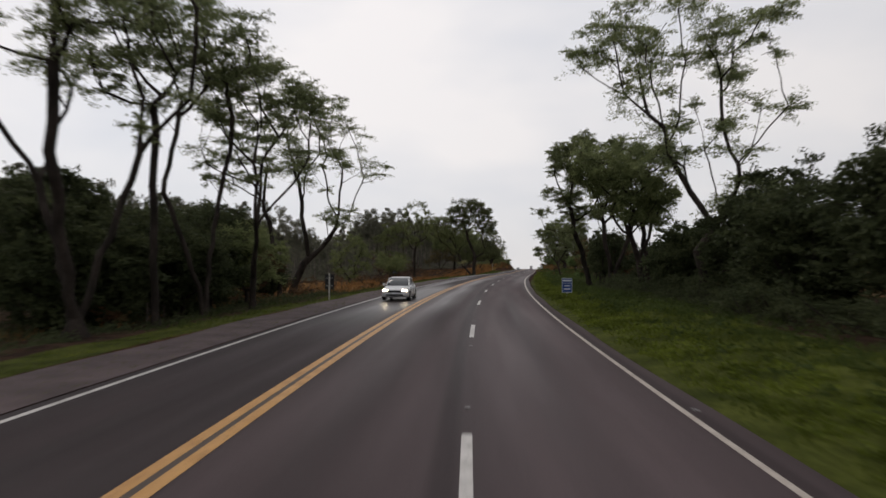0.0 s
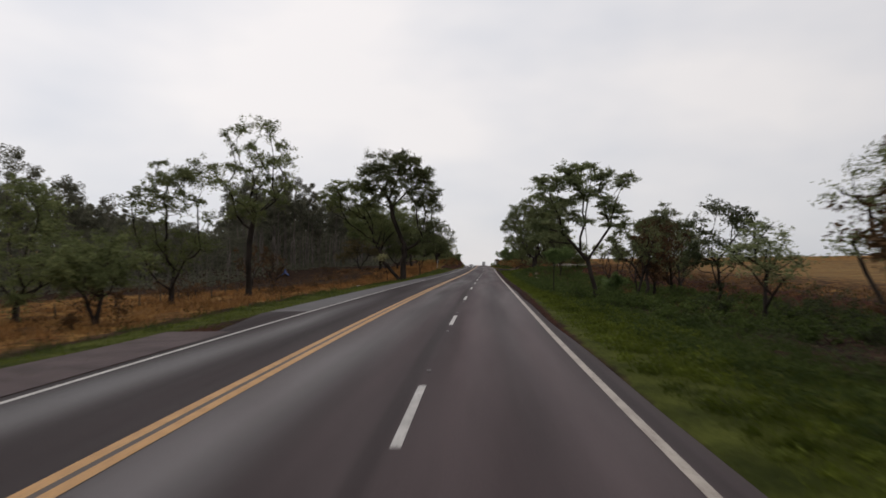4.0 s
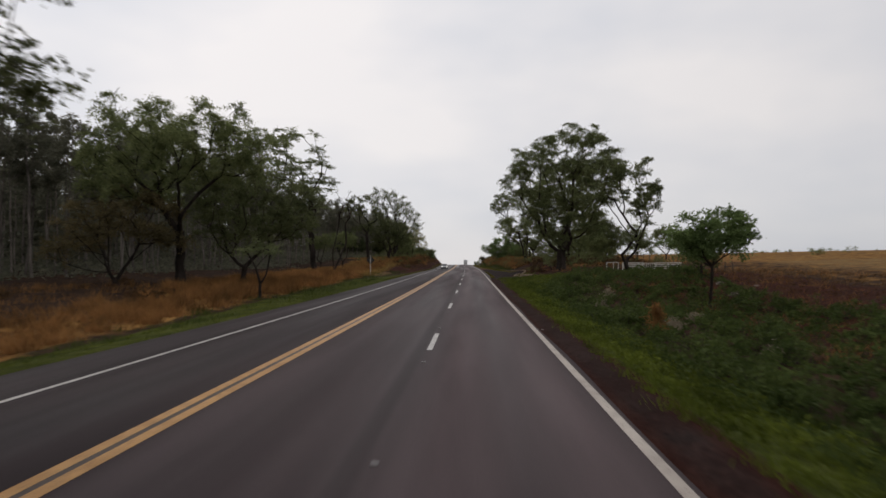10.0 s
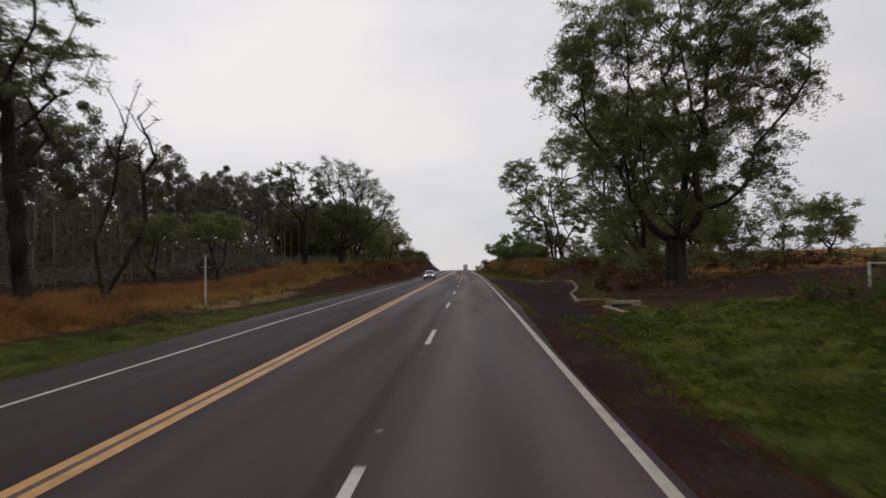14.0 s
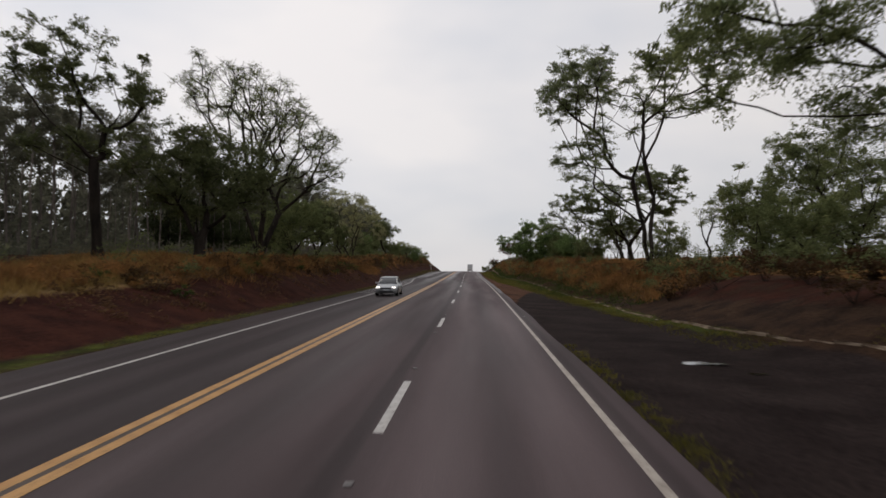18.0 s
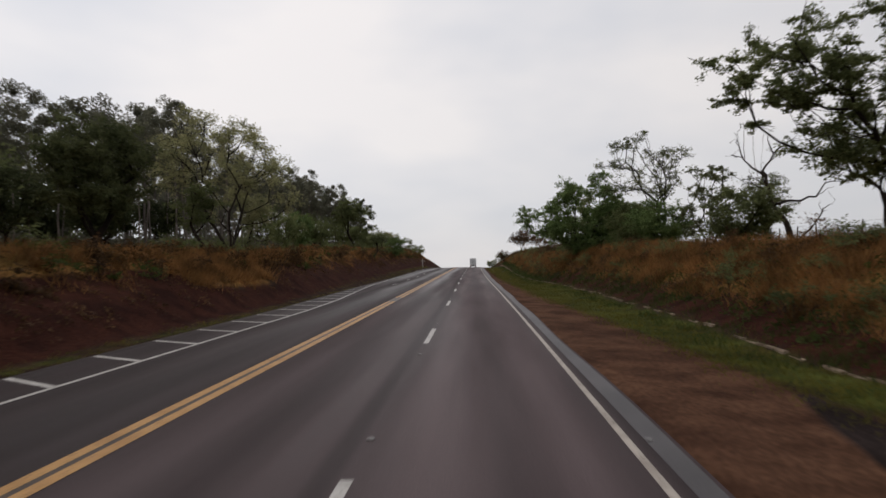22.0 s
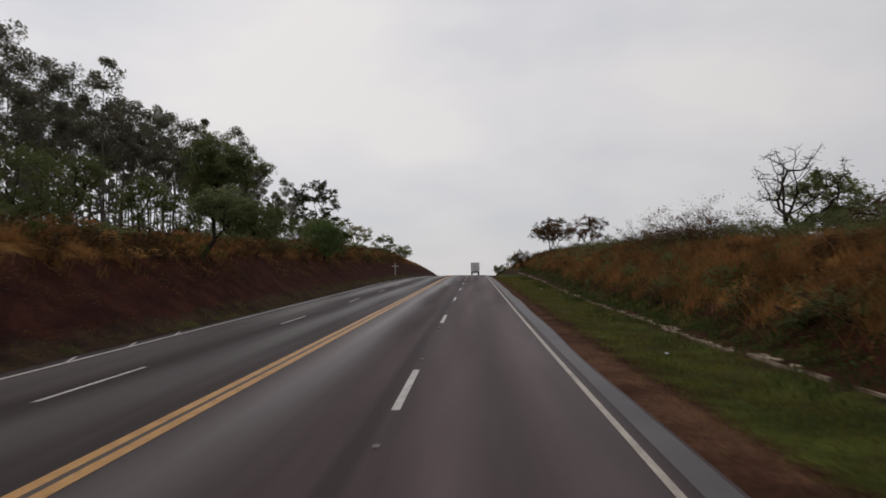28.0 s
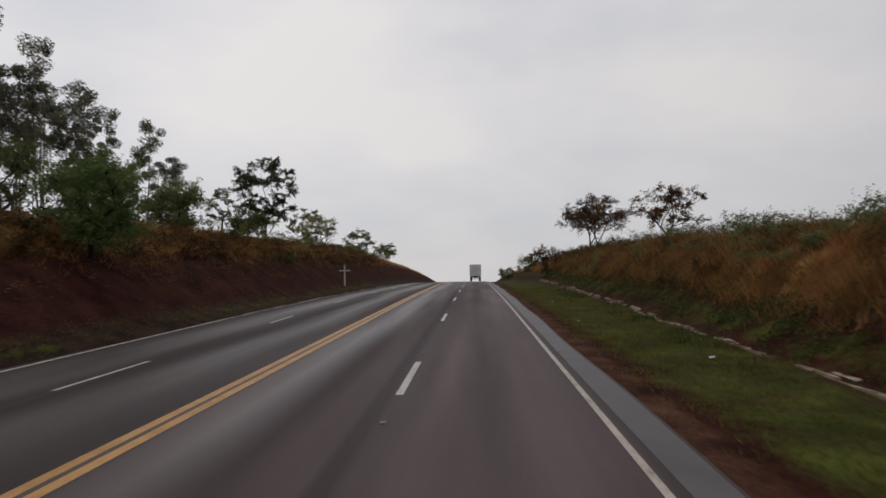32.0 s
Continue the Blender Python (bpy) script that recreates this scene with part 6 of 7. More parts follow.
# ---- grass, weeds and scrub ----
def blades(name, label, spots, height, width, mat, seed, lean=0.35, tri=False):
    """Single grass blades on the ground at (s, lat)."""
    rng = np.random.default_rng(seed)
    s, lat = spots
    n = len(s)
    p = spot(s, lat, land(s, lat) - 0.03)
    h = height * rng.uniform(0.5, 1.25, n)
    ang = rng.uniform(0, 2 * math.pi, n)
    side = np.stack([np.cos(ang), np.sin(ang), 0 * ang], 1) * (width * rng.uniform(0.6, 1.3, n))[:, None]
    tip = p + np.stack([rng.normal(0, lean, n) * h, rng.normal(0, lean, n) * h, h], 1)
    if tri:
        v = np.stack([p - side / 2, p + side / 2, tip], 1)
        f = np.arange(3 * n).reshape(n, 3)
    else:
        mid = p * 0.45 + tip * 0.55 + np.stack([0 * h, 0 * h, 0.12 * h], 1)
        v = np.stack([p - side / 2, p + side / 2, mid + side * 0.4, tip, mid - side * 0.4], 1)
        f = np.arange(5 * n).reshape(n, 5)
    ob = new(name, mesh_of(name, v.reshape(-1, 3), f, [mat]))
    return tagged(ob, label, "grass", kind="stuff")


def scatter(rng, n, s0, s1, a, b, tufts=0, spread=0.4):
    """n places between the offsets a(s) and b(s); tufts > 0 gathers them round so many centres."""
    if tufts:
        cs = rng.uniform(s0, s1, tufts)
        f = rng.random(tufts)
        k = rng.integers(0, tufts, n)
        s = cs[k] + rng.normal(0, spread, n)
        lat = (a(cs) + (b(cs) - a(cs)) * f)[k] + rng.normal(0, spread, n)
        return s, lat
    s = rng.uniform(s0, s1, n)
    return s, a(s) + (b(s) - a(s)) * rng.random(n)


def joined(parts):
    return tuple(np.concatenate(x) for x in zip(*parts))


def const(v):
    return lambda s: np.full_like(s, v)


def meadow():
    rng = np.random.default_rng(21)
    gr_in = lambda s: np.interp(s, [345, 358, 364, 375, 394, 425, 441, 700], [8.2, 7.9, 7.5, 6.9, 5.8, 5.35, 5.25, 5.2])
    short = joined([
        scatter(rng, 70000, -8, 262, const(4.8), green_right),
        scatter(rng, 36000, -8, 270, lambda s: pave_left(s) - 0.2, lambda s: np.interp(s, [0, 270], [-13, -15])),
        ])
    dull = joined([scatter(rng, 11000, 264, 314, lambda s: kerb_line(s) + 0.3, lambda s: kerb_line(s) + 2.9, tufts=600, spread=0.3),
        scatter(rng, 75000, 338, 540, gr_in, kerb_line, tufts=6500, spread=0.35),
        scatter(rng, 5200, 268, 316, lambda s: pave_right(s) + 0.02, lambda s: pave_right(s) + 0.5, tufts=260, spread=0.12),
        scatter(rng, 7000, 316, 350, lambda s: kerb_line(s) - 1.3, lambda s: kerb_line(s) - 0.1, tufts=500, spread=0.25),
        scatter(rng, 15000, 266, 560, lambda s: pave_left(s) - 0.3, lambda s: pave_left(s) - 1.4, tufts=1100, spread=0.25)])
    blades("verge_grass", "short olive and brown patchy verge grass", dull, 0.12, 0.035, M_GRASS_DULL, 26, 0.5, True)
    blades("short_grass", "short bright green verge grass", short, 0.13, 0.035, M_GRASS, 22, 0.5, True)
    long_green = joined([
        scatter(rng, 30000, -8, 264, lambda s: green_right(s) - 2.2, lambda s: green_right(s) + 2.5, tufts=1300, spread=0.22),
        scatter(rng, 9000, 20, 310, const(-11.5), const(-15), tufts=320, spread=0.3),
        scatter(rng, 9000, 350, 540, lambda s: kerb_line(s) - 1.5, lambda s: kerb_line(s) + 1.6, tufts=350, spread=0.3)])
    bright = scatter(rng, 46000, -8, 264, const(4.7), lambda s: green_right(s) - 0.3, tufts=2400, spread=0.2)
    blades("bright_tufts", "bright green lumpy tufts along the verge", bright, 0.22, 0.035, M_GRASS, 27, 0.5, True)
    blades("grass_tufts", "longer darker green grass tufts in the verge", long_green, 0.34, 0.035, M_WEED, 23, 0.4, True)
    dry = joined([
        scatter(rng, 42000, 335, 600, lambda s: kerb_line(s) + 1.6, lambda s: kerb_line(s) + 9, tufts=2200, spread=0.35),
        scatter(rng, 34000, 335, 620, lambda s: np.interp(s, [345, 450, 520], [-13.6, -14.0, -16.5]), const(-24), tufts=1800, spread=0.35),
        scatter(rng, 26000, 225, 340, lambda s: np.interp(s, [270, 295], [-14.5, -17.2]), const(-26), tufts=1400, spread=0.35),
        scatter(rng, 22000, 60, 225, const(-14), const(-34), tufts=1500, spread=0.35),
        scatter(rng, 12000, 120, 300, const(14), const(40), tufts=900, spread=0.35),
        scatter(rng, 2000, -8, 60, const(-16.5), const(-34), tufts=120, spread=0.35)])
    big = joined([
        scatter(rng, 60000, 335, 560, lambda s: kerb_line(s) + 1.8, lambda s: kerb_line(s) + 8, tufts=900, spread=0.28),
        scatter(rng, 34000, 330, 600, lambda s: np.interp(s, [345, 450, 520], [-14.5, -15.0, -17.5]), const(-22), tufts=420, spread=0.22),
        scatter(rng, 7000, 383, 397, const(-13), const(-16.5), tufts=110, spread=0.3),
        scatter(rng, 34000, 190, 335, lambda s: np.interp(s, [270, 295], [-14.5, -17.2]), const(-24), tufts=620, spread=0.28)])
    gold = scatter(rng, 36000, 268, 375, lambda s: np.interp(s, [270, 295], [-13.5, -15.5]), const(-25), tufts=950, spread=0.3)
    blades("golden_grass", "tufts of golden dry grass on the far bank", gold, 0.6, 0.04, M_GOLDGRASS, 28, 0.5, True)
    huge = joined([
        scatter(rng, 34000, 345, 560, lambda s: kerb_line(s) + 2.2, lambda s: kerb_line(s) + 6.5, tufts=260, spread=0.42),
        scatter(rng, 16000, 335, 560, lambda s: pave_left(s) - 5.8, lambda s: pave_left(s) - 9, tufts=200, spread=0.36),
        scatter(rng, 16000, 205, 330, lambda s: np.interp(s, [270, 295], [-14.8, -17.4]), const(-20), tufts=190, spread=0.40)])
    blades("dry_thatch", "waist-high cushions of rusty orange grass", huge, 0.95, 0.045, M_DRYGRASS, 29, 0.5, True)
    blades("dry_tussocks", "high shaggy tussocks of orange dry grass", big, 0.75, 0.04, M_DRYGRASS, 25, 0.55, True)
    blades("dry_grass", "tall dry orange grass in tufts", dry, 0.55, 0.04, M_DRYGRASS, 24, 0.45, True)


def weeds(name, label, spots, size, per, mat, seed, leaf=0.16, tall=1.0):
    """Low leafy clumps."""
    rng = np.random.default_rng(seed)
    s, lat = spots
    n = len(s)
    r = size * rng.uniform(0.5, 1.5, n)
    rr = np.repeat(r, per)
    qs, ql = np.repeat(s, per) + rng.normal(size=n * per) * rr * 0.6, np.repeat(lat, per) + rng.normal(size=n * per) * rr * 0.6
    lift = np.minimum(np.abs(rng.normal(size=n * per)), 1.3) * rr * 0.6 * tall * np.exp(-((qs - np.repeat(s, per)) ** 2 + (ql - np.repeat(lat, per)) ** 2) / (rr * 0.9) ** 2)
    c = spot(qs, ql, land(qs, ql) + lift)
    v, f = leaves(rng, c, leaf, leaf * 0.5, -0.2, 0.7)
    ob = new(name, mesh_of(name, v, f, [mat]))
    return tagged(ob, label, "weeds", kind="stuff")


def shrubs(name, label, spots, size, mat, seed, per=49, leaf=0.19):
    """Many-stemmed leafy shrubs, each a cluster of leaf sprays."""
    rng = np.random.default_rng(seed)
    s, lat = spots
    n, k = len(s), 6
    r = size * rng.uniform(0.5, 1.6, n)
    foot = spot(s, lat, land(s, lat) - 0.05)
    d = rng.normal(size=(n, k, 3)) * (0.55, 0.55, 0.3) + (0, 0, 0.75)
    pts = (foot[:, None] + d * r[:, None, None]).reshape(-1, 3)
    rr = np.repeat(r, k)
    v, f = sprays(rng, pts, rr * 0.5, per, leaf, leaf * 0.5, 0.25, 0.6)
    tv, tf = tubes(np.repeat(foot, k, 0), pts, np.full(n * k, 0.022), np.full(n * k, 0.008), 4)
    ob = thing(name, Matrix(), label, "shrubs", kind="stuff")
    new("twigs", mesh_of("twigs", tv, tf, [M_BARK], True)).parent = ob
    new("leaves", mesh_of("leaves", v, f, [mat])).parent = ob


meadow()
_r = np.random.default_rng(31)
weeds("grass_lumps", "bright green cushions of grass along the verge", scatter(_r, 2300, 96, 266, const(5.3), green_right), 0.30, 26, M_GRASS, 42, 0.15)
weeds("grass_lumps", "bright green cushions of grass before the thicket", scatter(_r, 900, -6, 98, const(4.8), const(7.4)), 0.26, 24, M_GRASS, 43, 0.14)
weeds("dark_lumps", "dark green cushions of weed between brighter grass", scatter(_r, 1500, -6, 266, const(6.6), lambda s: green_right(s) + 0.5), 0.34, 22, M_WEED, 44, 0.16)
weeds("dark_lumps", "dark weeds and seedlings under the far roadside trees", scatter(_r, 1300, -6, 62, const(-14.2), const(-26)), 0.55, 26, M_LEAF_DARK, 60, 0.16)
# dark lumps put the shade of the crowns overhead into the verge's colour
weeds("dark_lumps", "low weeds whose dark colour gives the shade under the roadside trees", scatter(_r, 900, 26, 104, const(6.6), const(12)), 0.38, 24, M_WEED, 59, 0.16)
weeds("leafy_weeds", "dark green leafy weeds on uneven ground", scatter(_r, 1300, 98, 264, lambda s: green_right(s) - 1.5, const(22)), 0.62, 34, M_WEED, 32)
# the shade under the thicket is put into these weeds' dark leaf colour
weeds("leafy_weeds", "weeds and seedlings coloured dark for the tree shade at the thicket's edge", scatter(_r, 1500, -5, 110, const(10.4), const(30)), 0.7, 26, M_LEAF_DARK, 33)
weeds("bank_weeds", "green and brown creepers on the cutting", scatter(_r, 1300, 335, 560, lambda s: kerb_line(s) + 0.5, lambda s: kerb_line(s) + 3.6), 0.45, 24, M_WEED, 34)
weeds("bank_weeds", "dark green scrub in patches on the cutting", scatter(_r, 260, 345, 560, lambda s: kerb_line(s) + 1.2, lambda s: kerb_line(s) + 7), 0.95, 60, M_WEED, 61, 0.17)
weeds("bank_scrub", "rusty dry scrub on the cutting", scatter(_r, 900, 335, 560, lambda s: kerb_line(s) + 1.5, lambda s: kerb_line(s) + 10), 0.55, 26, M_LEAF_RUST, 35)
weeds("bank_scrub", "dark rusty scrub on the far cutting", scatter(_r, 1300, 318, 600, lambda s: pave_left(s) - 2.6, lambda s: pave_left(s) - 9), 0.5, 26, M_LEAF_RUST, 36)
weeds("bank_weeds", "green scrub along the top of the far cutting", scatter(_r, 800, 380, 600, lambda s: pave_left(s) - 6, const(-24)), 0.75, 30, M_WEED, 37, 0.2)
weeds("field_scrub", "low dark scrub in the burnt field", scatter(_r, 900, 60, 250, const(-14), const(-45)), 0.5, 22, M_LEAF_RUST, 38)
weeds("field_scrub", "low rusty scrub behind the burnt verge", scatter(_r, 1500, 110, 262, const(15), const(40)), 0.55, 26, M_LEAF_RUST, 39)
shrubs("ridge_shrubs", "dark leafy shrubs along the ridge", scatter(_r, 210, 425, 600, lambda s: kerb_line(s) + 5.5, const(27)), 0.85, M_LEAF, 40, 105, 0.12)
shrubs("ridge_shrubs", "rusty twiggy shrubs along the ridge", scatter(_r, 130, 425, 600, lambda s: kerb_line(s) + 4.0, const(26)), 0.9, M_LEAF_RUST, 45, 84, 0.11)
shrubs("ridge_shrubs", "tall rusty thicket on the brow of the cutting", scatter(_r, 34, 465, 486, lambda s: kerb_line(s) + 5.5, lambda s: kerb_line(s) + 12), 1.5, M_LEAF_RUST, 63, 110, 0.12)
shrubs("bank_shrubs", "green shrubs and creepers on the cutting", scatter(_r, 120, 338, 560, lambda s: kerb_line(s) + 1.6, lambda s: kerb_line(s) + 7), 0.65, M_LEAF, 49, 84, 0.11)
shrubs("bank_shrubs", "rusty dry shrubs on the cutting", scatter(_r, 110, 338, 560, lambda s: kerb_line(s) + 1.6, lambda s: kerb_line(s) + 7), 0.65, M_LEAF_RUST, 52, 84, 0.11)
shrubs("verge_shrubs", "dark shrubs behind the drain", scatter(_r, 110, 284, 352, lambda s: kerb_line(s) + 5, const(36)), 1.2, M_LEAF, 46)
shrubs("verge_shrubs", "rusty low shrubs behind the drain", scatter(_r, 120, 282, 350, lambda s: kerb_line(s) + 2.0, const(30)), 0.75, M_LEAF_RUST, 47)
shrubs("bank_shrubs", "green shrubs on top of the far cutting", scatter(_r, 120, 330, 600, lambda s: pave_left(s) - 6.0, const(-26)), 1.0, M_LEAF, 50)
shrubs("weed_clumps", "knee-high clumps of dark green weeds behind the verge", scatter(_r, 1250, 98, 266, lambda s: green_right(s) - 0.6, lambda s: green_right(s) + 15), 0.5, M_WEED, 53, 27, 0.19)
shrubs("brow_shrubs", "rusty overhanging shrubs on the brow of the far cutting", scatter(_r, 330, 322, 600, lambda s: pave_left(s) - 4.3, lambda s: pave_left(s) - 8.5), 0.62, M_LEAF_RUST, 54, 42, 0.16)
shrubs("brow_shrubs", "dark green shrubs on the brow of the far cutting", scatter(_r, 60, 322, 600, lambda s: pave_left(s) - 4.0, lambda s: pave_left(s) - 8.0), 0.6, M_WEED, 55, 42, 0.16)
shrubs("brow_shrubs", "straw-coloured shrubby grass on the brow of the far cutting", scatter(_r, 200, 322, 600, lambda s: pave_left(s) - 5.0, lambda s: pave_left(s) - 9.5), 0.55, M_DRYGRASS, 56, 42, 0.16)
shrubs("field_dots", "small dark bushes dotted over the golden field", scatter(_r, 90, 230, 640, const(70), const(260)), 0.9, M_LEAF, 57, 28, 0.3)
shrubs("field_shrubs", "dark shrubs at the edge of the dry field", scatter(_r, 110, 10, 230, const(-17), const(-46)), 0.9, M_LEAF_RUST, 51)
# dark shrubs added to stand for the shade beneath the trees
shrubs("verge_shrubs", "low shrubs added in dark colour for the tree shade beside the verge", scatter(_r, 85, 4, 62, const(11.2), const(14.5)), 0.9, M_LEAF_DARK, 62, 63, 0.15)
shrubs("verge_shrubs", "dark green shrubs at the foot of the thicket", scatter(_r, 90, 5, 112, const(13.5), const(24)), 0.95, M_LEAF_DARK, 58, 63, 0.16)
weeds("wood_undergrowth", "dark undergrowth in front of the eucalyptus wood", scatter(_r, 2600, -50, 548, lambda s: -plantation_front(s) + 4, lambda s: -plantation_front(s) - 30), 1.9, 28, M_LEAF_GUM, 41, 0.6)
weeds("wood_undergrowth", "tall shady undergrowth deep in the eucalyptus wood", scatter(_r, 1800, -50, 436, lambda s: -plantation_front(s) - 14, lambda s: -plantation_front(s) - 44), 3.4, 32, M_LEAF_GUM, 48, 1.25, 2.6)


# ---- kerbs, drain and culvert ----
def kerbs():
    """A concrete lip that follows the drain; where the drain lies open, two lips with a bed of broken slabs."""
    drain = thing("drain_kerb", Matrix(), "low broken concrete edge of a roadside drain", "kerb", kind="structure")
    rng = np.random.default_rng(51)

    def stones(name, wide, top, rough):
        out = []
        for k in range(4):
            bm = boxed(-wide / 2, wide / 2, -0.5, 0.5, -0.2, top, 0.015)
            for v in bm.verts:
                v.co += Vector(rng.normal(0, rough, 3))
            me = bpy.data.meshes.new(name)
            bm.to_mesh(me)
            bm.free()
            me.materials.append(M_CONCRETE)
            out.append(me)
        return out

    lips, slabs, solid = stones("kerb_stone", 0.11, 0.06, 0.010), stones("bed_slab", 0.42, 0.0, 0.03), stones("kerb_stone", 0.2, 0.13, 0.012)
    for s in np.arange(279, 560, 1.0):
        is_open = s > 436
        turn = math.degrees(math.atan2(float(kerb_line(s + 0.5) - kerb_line(s - 0.5)), 1.0))
        rows = ((-0.06, lips, 0.12, 2), (0.22, slabs, 0.30, 4)) if is_open else ((0.0, solid, 0.02, 1.5),) if s < 312 else ((0.0, lips, 0.2, 3),)
        for off, kinds, skip, loose in rows:
            if rng.random() < skip:
                continue
            k = int(rng.integers(4))
            ob = new(kinds[k].name.split(".")[0], kinds[k])
            p = rest(float(s), float(kerb_line(s)) + off, float(rng.uniform(-0.02, 0.035)))
            ob.matrix_world = pose(p.x, p.y, p.z, 0, float(rng.normal(0, loose)), heading(s) - turn + float(rng.normal(0, loose * 0.7)))
            ob.parent = drain


def culvert():
    ob = thing("culvert_inlet", at_road(271, 8.6, 0, 0.05), "concrete culvert mouth stained with red mud", "culvert")
    part("headwall", boxed(-0.2, 1.6, -0.15, 0.15, -0.3, 0.42, 0.04), M_CONCRETE, ob)
    bm = boxed(-0.35, -0.1, -4.5, 0.2, -0.3, 0.16, 0.04)
    part("wing_wall", bm, M_CONCRETE, ob)
    part("wing_wall", boxed(1.2, 1.45, -3.0, 0.2, -0.3, 0.22, 0.04), M_CONCRETE, ob)
    part("apron_lip", boxed(-0.45, 1.9, 7.9, 8.15, -0.3, 0.14, 0.03), M_CONCRETE, ob)
    # no hole is cut: a solid dark block paints the shade inside the pipe
    part("opening", boxed(0.05, 1.05, -0.32, -0.14, -0.25, 0.26, 0.03), M_SIGN_BACK, ob, "dark block standing for the shaded mouth of the pipe")


M_GUTTER = surface("pale_wet_asphalt", (0.044, 0.037, 0.039), (0.072, 0.062, 0.064), 0.7, 40, 0.5, bump=0.15)
# wet shoulder asphalt, paler than the lane: the sky's reflection is in the colour
M_SHOULDER = surface("pale_wet_shoulder", (0.033, 0.027, 0.028), (0.058, 0.049, 0.050), 0.5, 40, 0.6, bump=0.15)
kerbs()
culvert()
M_PUDDLE = plain("standing_rain_water", (0.012, 0.011, 0.012), 0.07, spec=0.8)


def puddle(s, lat, length, width, seed):
    """A shallow sheet of rain water with an uneven rim."""
    rng = np.random.default_rng(seed)
    a = np.linspace(0, 2 * math.pi, 28, endpoint=False)
    r = 1 + 0.22 * np.sin(3 * a + rng.uniform(0, 6)) + 0.12 * np.sin(7 * a + rng.uniform(0, 6))
    q, x = s + length / 2 * r * np.sin(a), lat + width / 2 * r * np.cos(a)
    level = float(np.max(land(q, x))) + 0.012
    p = spot(q, x, np.full_like(q, level))
    tagged(new("puddle", mesh_of("puddle", p, [list(range(28))[::-1]], [M_PUDDLE])), "shallow pale puddle of rain water on the tarred apron", "puddle", "puddles on the apron")


for k, (q, x, a, b) in enumerate([(313.0, 7.6, 0.55, 1.2), (311.6, 8.5, 0.3, 0.5)]):
    puddle(q, x, a, b, 70 + k)
_s = np.arange(352, 760, 2.0)
tagged(ribbon("gutter_strip", _s, WR + 0.2, pave_right(_s) - 0.06, 0.004, M_GUTTER), "pale smooth asphalt strip outside the edge line", "shoulder", kind="structure")
M_GRAVEL = surface("mauve_gravel", (0.047, 0.031, 0.0305), (0.085, 0.058, 0.057), 0.8, 30, 0.9, bump=0.5)
_s = np.arange(-110, 96, 2.0)
tagged(ribbon("gravel_shoulder", _s, -9.9 + 0.12 * np.sin(_s * 0.5), -7.57, 0.0, M_GRAVEL), "mauve-brown gravel shoulder beside the oncoming lane", "shoulder", kind="structure")
# this stretch alone gets the paler colour that stands for sky sheen
_s = np.arange(103, 172, 2.0)
tagged(ribbon("paved_shoulder", _s, pave_left(_s) + 0.06, -WL - 0.12, 0.004, M_SHOULDER), "wet paved shoulder beside the oncoming lane, sky sheen put into its pale colour", "shoulder", kind="structure")


# ---- signs, cross and posts ----
def sign_post(ob, x, y, z, r=0.04, mat=None):
    part("post", rod((x, y, -0.3), (x, y, z), r), mat or M_POST_WHITE, ob)


def blue_sign():
    ob = thing("information_sign", at_road(41.2, 5.9, 6), "small blue information sign with white lettering on a post", "road sign")
    sign_post(ob, 0, 0.03, 1.2, 0.035, M_STEEL)
    part("panel", boxed(-0.36, 0.36, -0.012, 0.012, 0.32, 1.32, 0.008), M_BLUE, ob)
    part("border", frame_of(0.36, 0.32, 1.32, 0.03), M_SIGN_WHITE, ob)
    for z0, z1, w in ((1.10, 1.20, 0.29), (0.96, 0.985, 0.34), (0.76, 0.83, 0.2), (0.52, 0.61, 0.22)):
        part("lettering_bar", boxed(-w, w, -0.019, -0.013, z0, z1), M_SIGN_WHITE, ob)


def frame_of(half, z0, z1, w):
    """A flat rim round a panel."""
    bm = bmesh.new()
    for a in ((-half, half, z0, z0 + w), (-half, half, z1 - w, z1), (-half, -half + w, z0 + w, z1 - w), (half - w, half, z0 + w, z1 - w)):
        box(bm, a[0], a[1], -0.018, -0.0125, a[2], a[3])
    return bm


def marker_board():
    ob = thing("marker_board", at_road(41.2, -11.0, 0), "dark back of a road sign on a pale post", "road sign")
    sign_post(ob, 0, -0.05, 1.95, 0.045)
    part("panel", boxed(-0.34, 0.34, -0.01, 0.02, 0.75, 1.85, 0.01), M_SIGN_BACK, ob)
    part("brace", boxed(-0.26, 0.26, -0.045, -0.01, 1.0, 1.04), M_STEEL, ob)
    part("brace", boxed(-0.26, 0.26, -0.045, -0.01, 1.55, 1.59), M_STEEL, ob)


def diamond_sign():
    ob = thing("warning_sign", at_road(274.4, -14.3, 0), "dark back of a diamond warning sign on a pale wooden post", "road sign")
    part("post", boxed(-0.05, 0.05, -0.09, -0.02, -0.3, 2.95, 0.008), M_POST_WHITE, ob)
    bm = boxed(-0.48, 0.48, -0.012, 0.012, -0.48, 0.48)
    bmesh.ops.rotate(bm, verts=bm.verts, cent=(0, 0, 0), matrix=Matrix.Rotation(radians(45), 3, "Y"))
    bmesh.ops.translate(bm, verts=bm.verts, vec=(0, 0, 2.25))
    part("panel", bm, M_SIGN_BACK, ob)
    part("bracket", boxed(-0.3, 0.3, -0.035, -0.012, 2.22, 2.28), M_STEEL, ob)


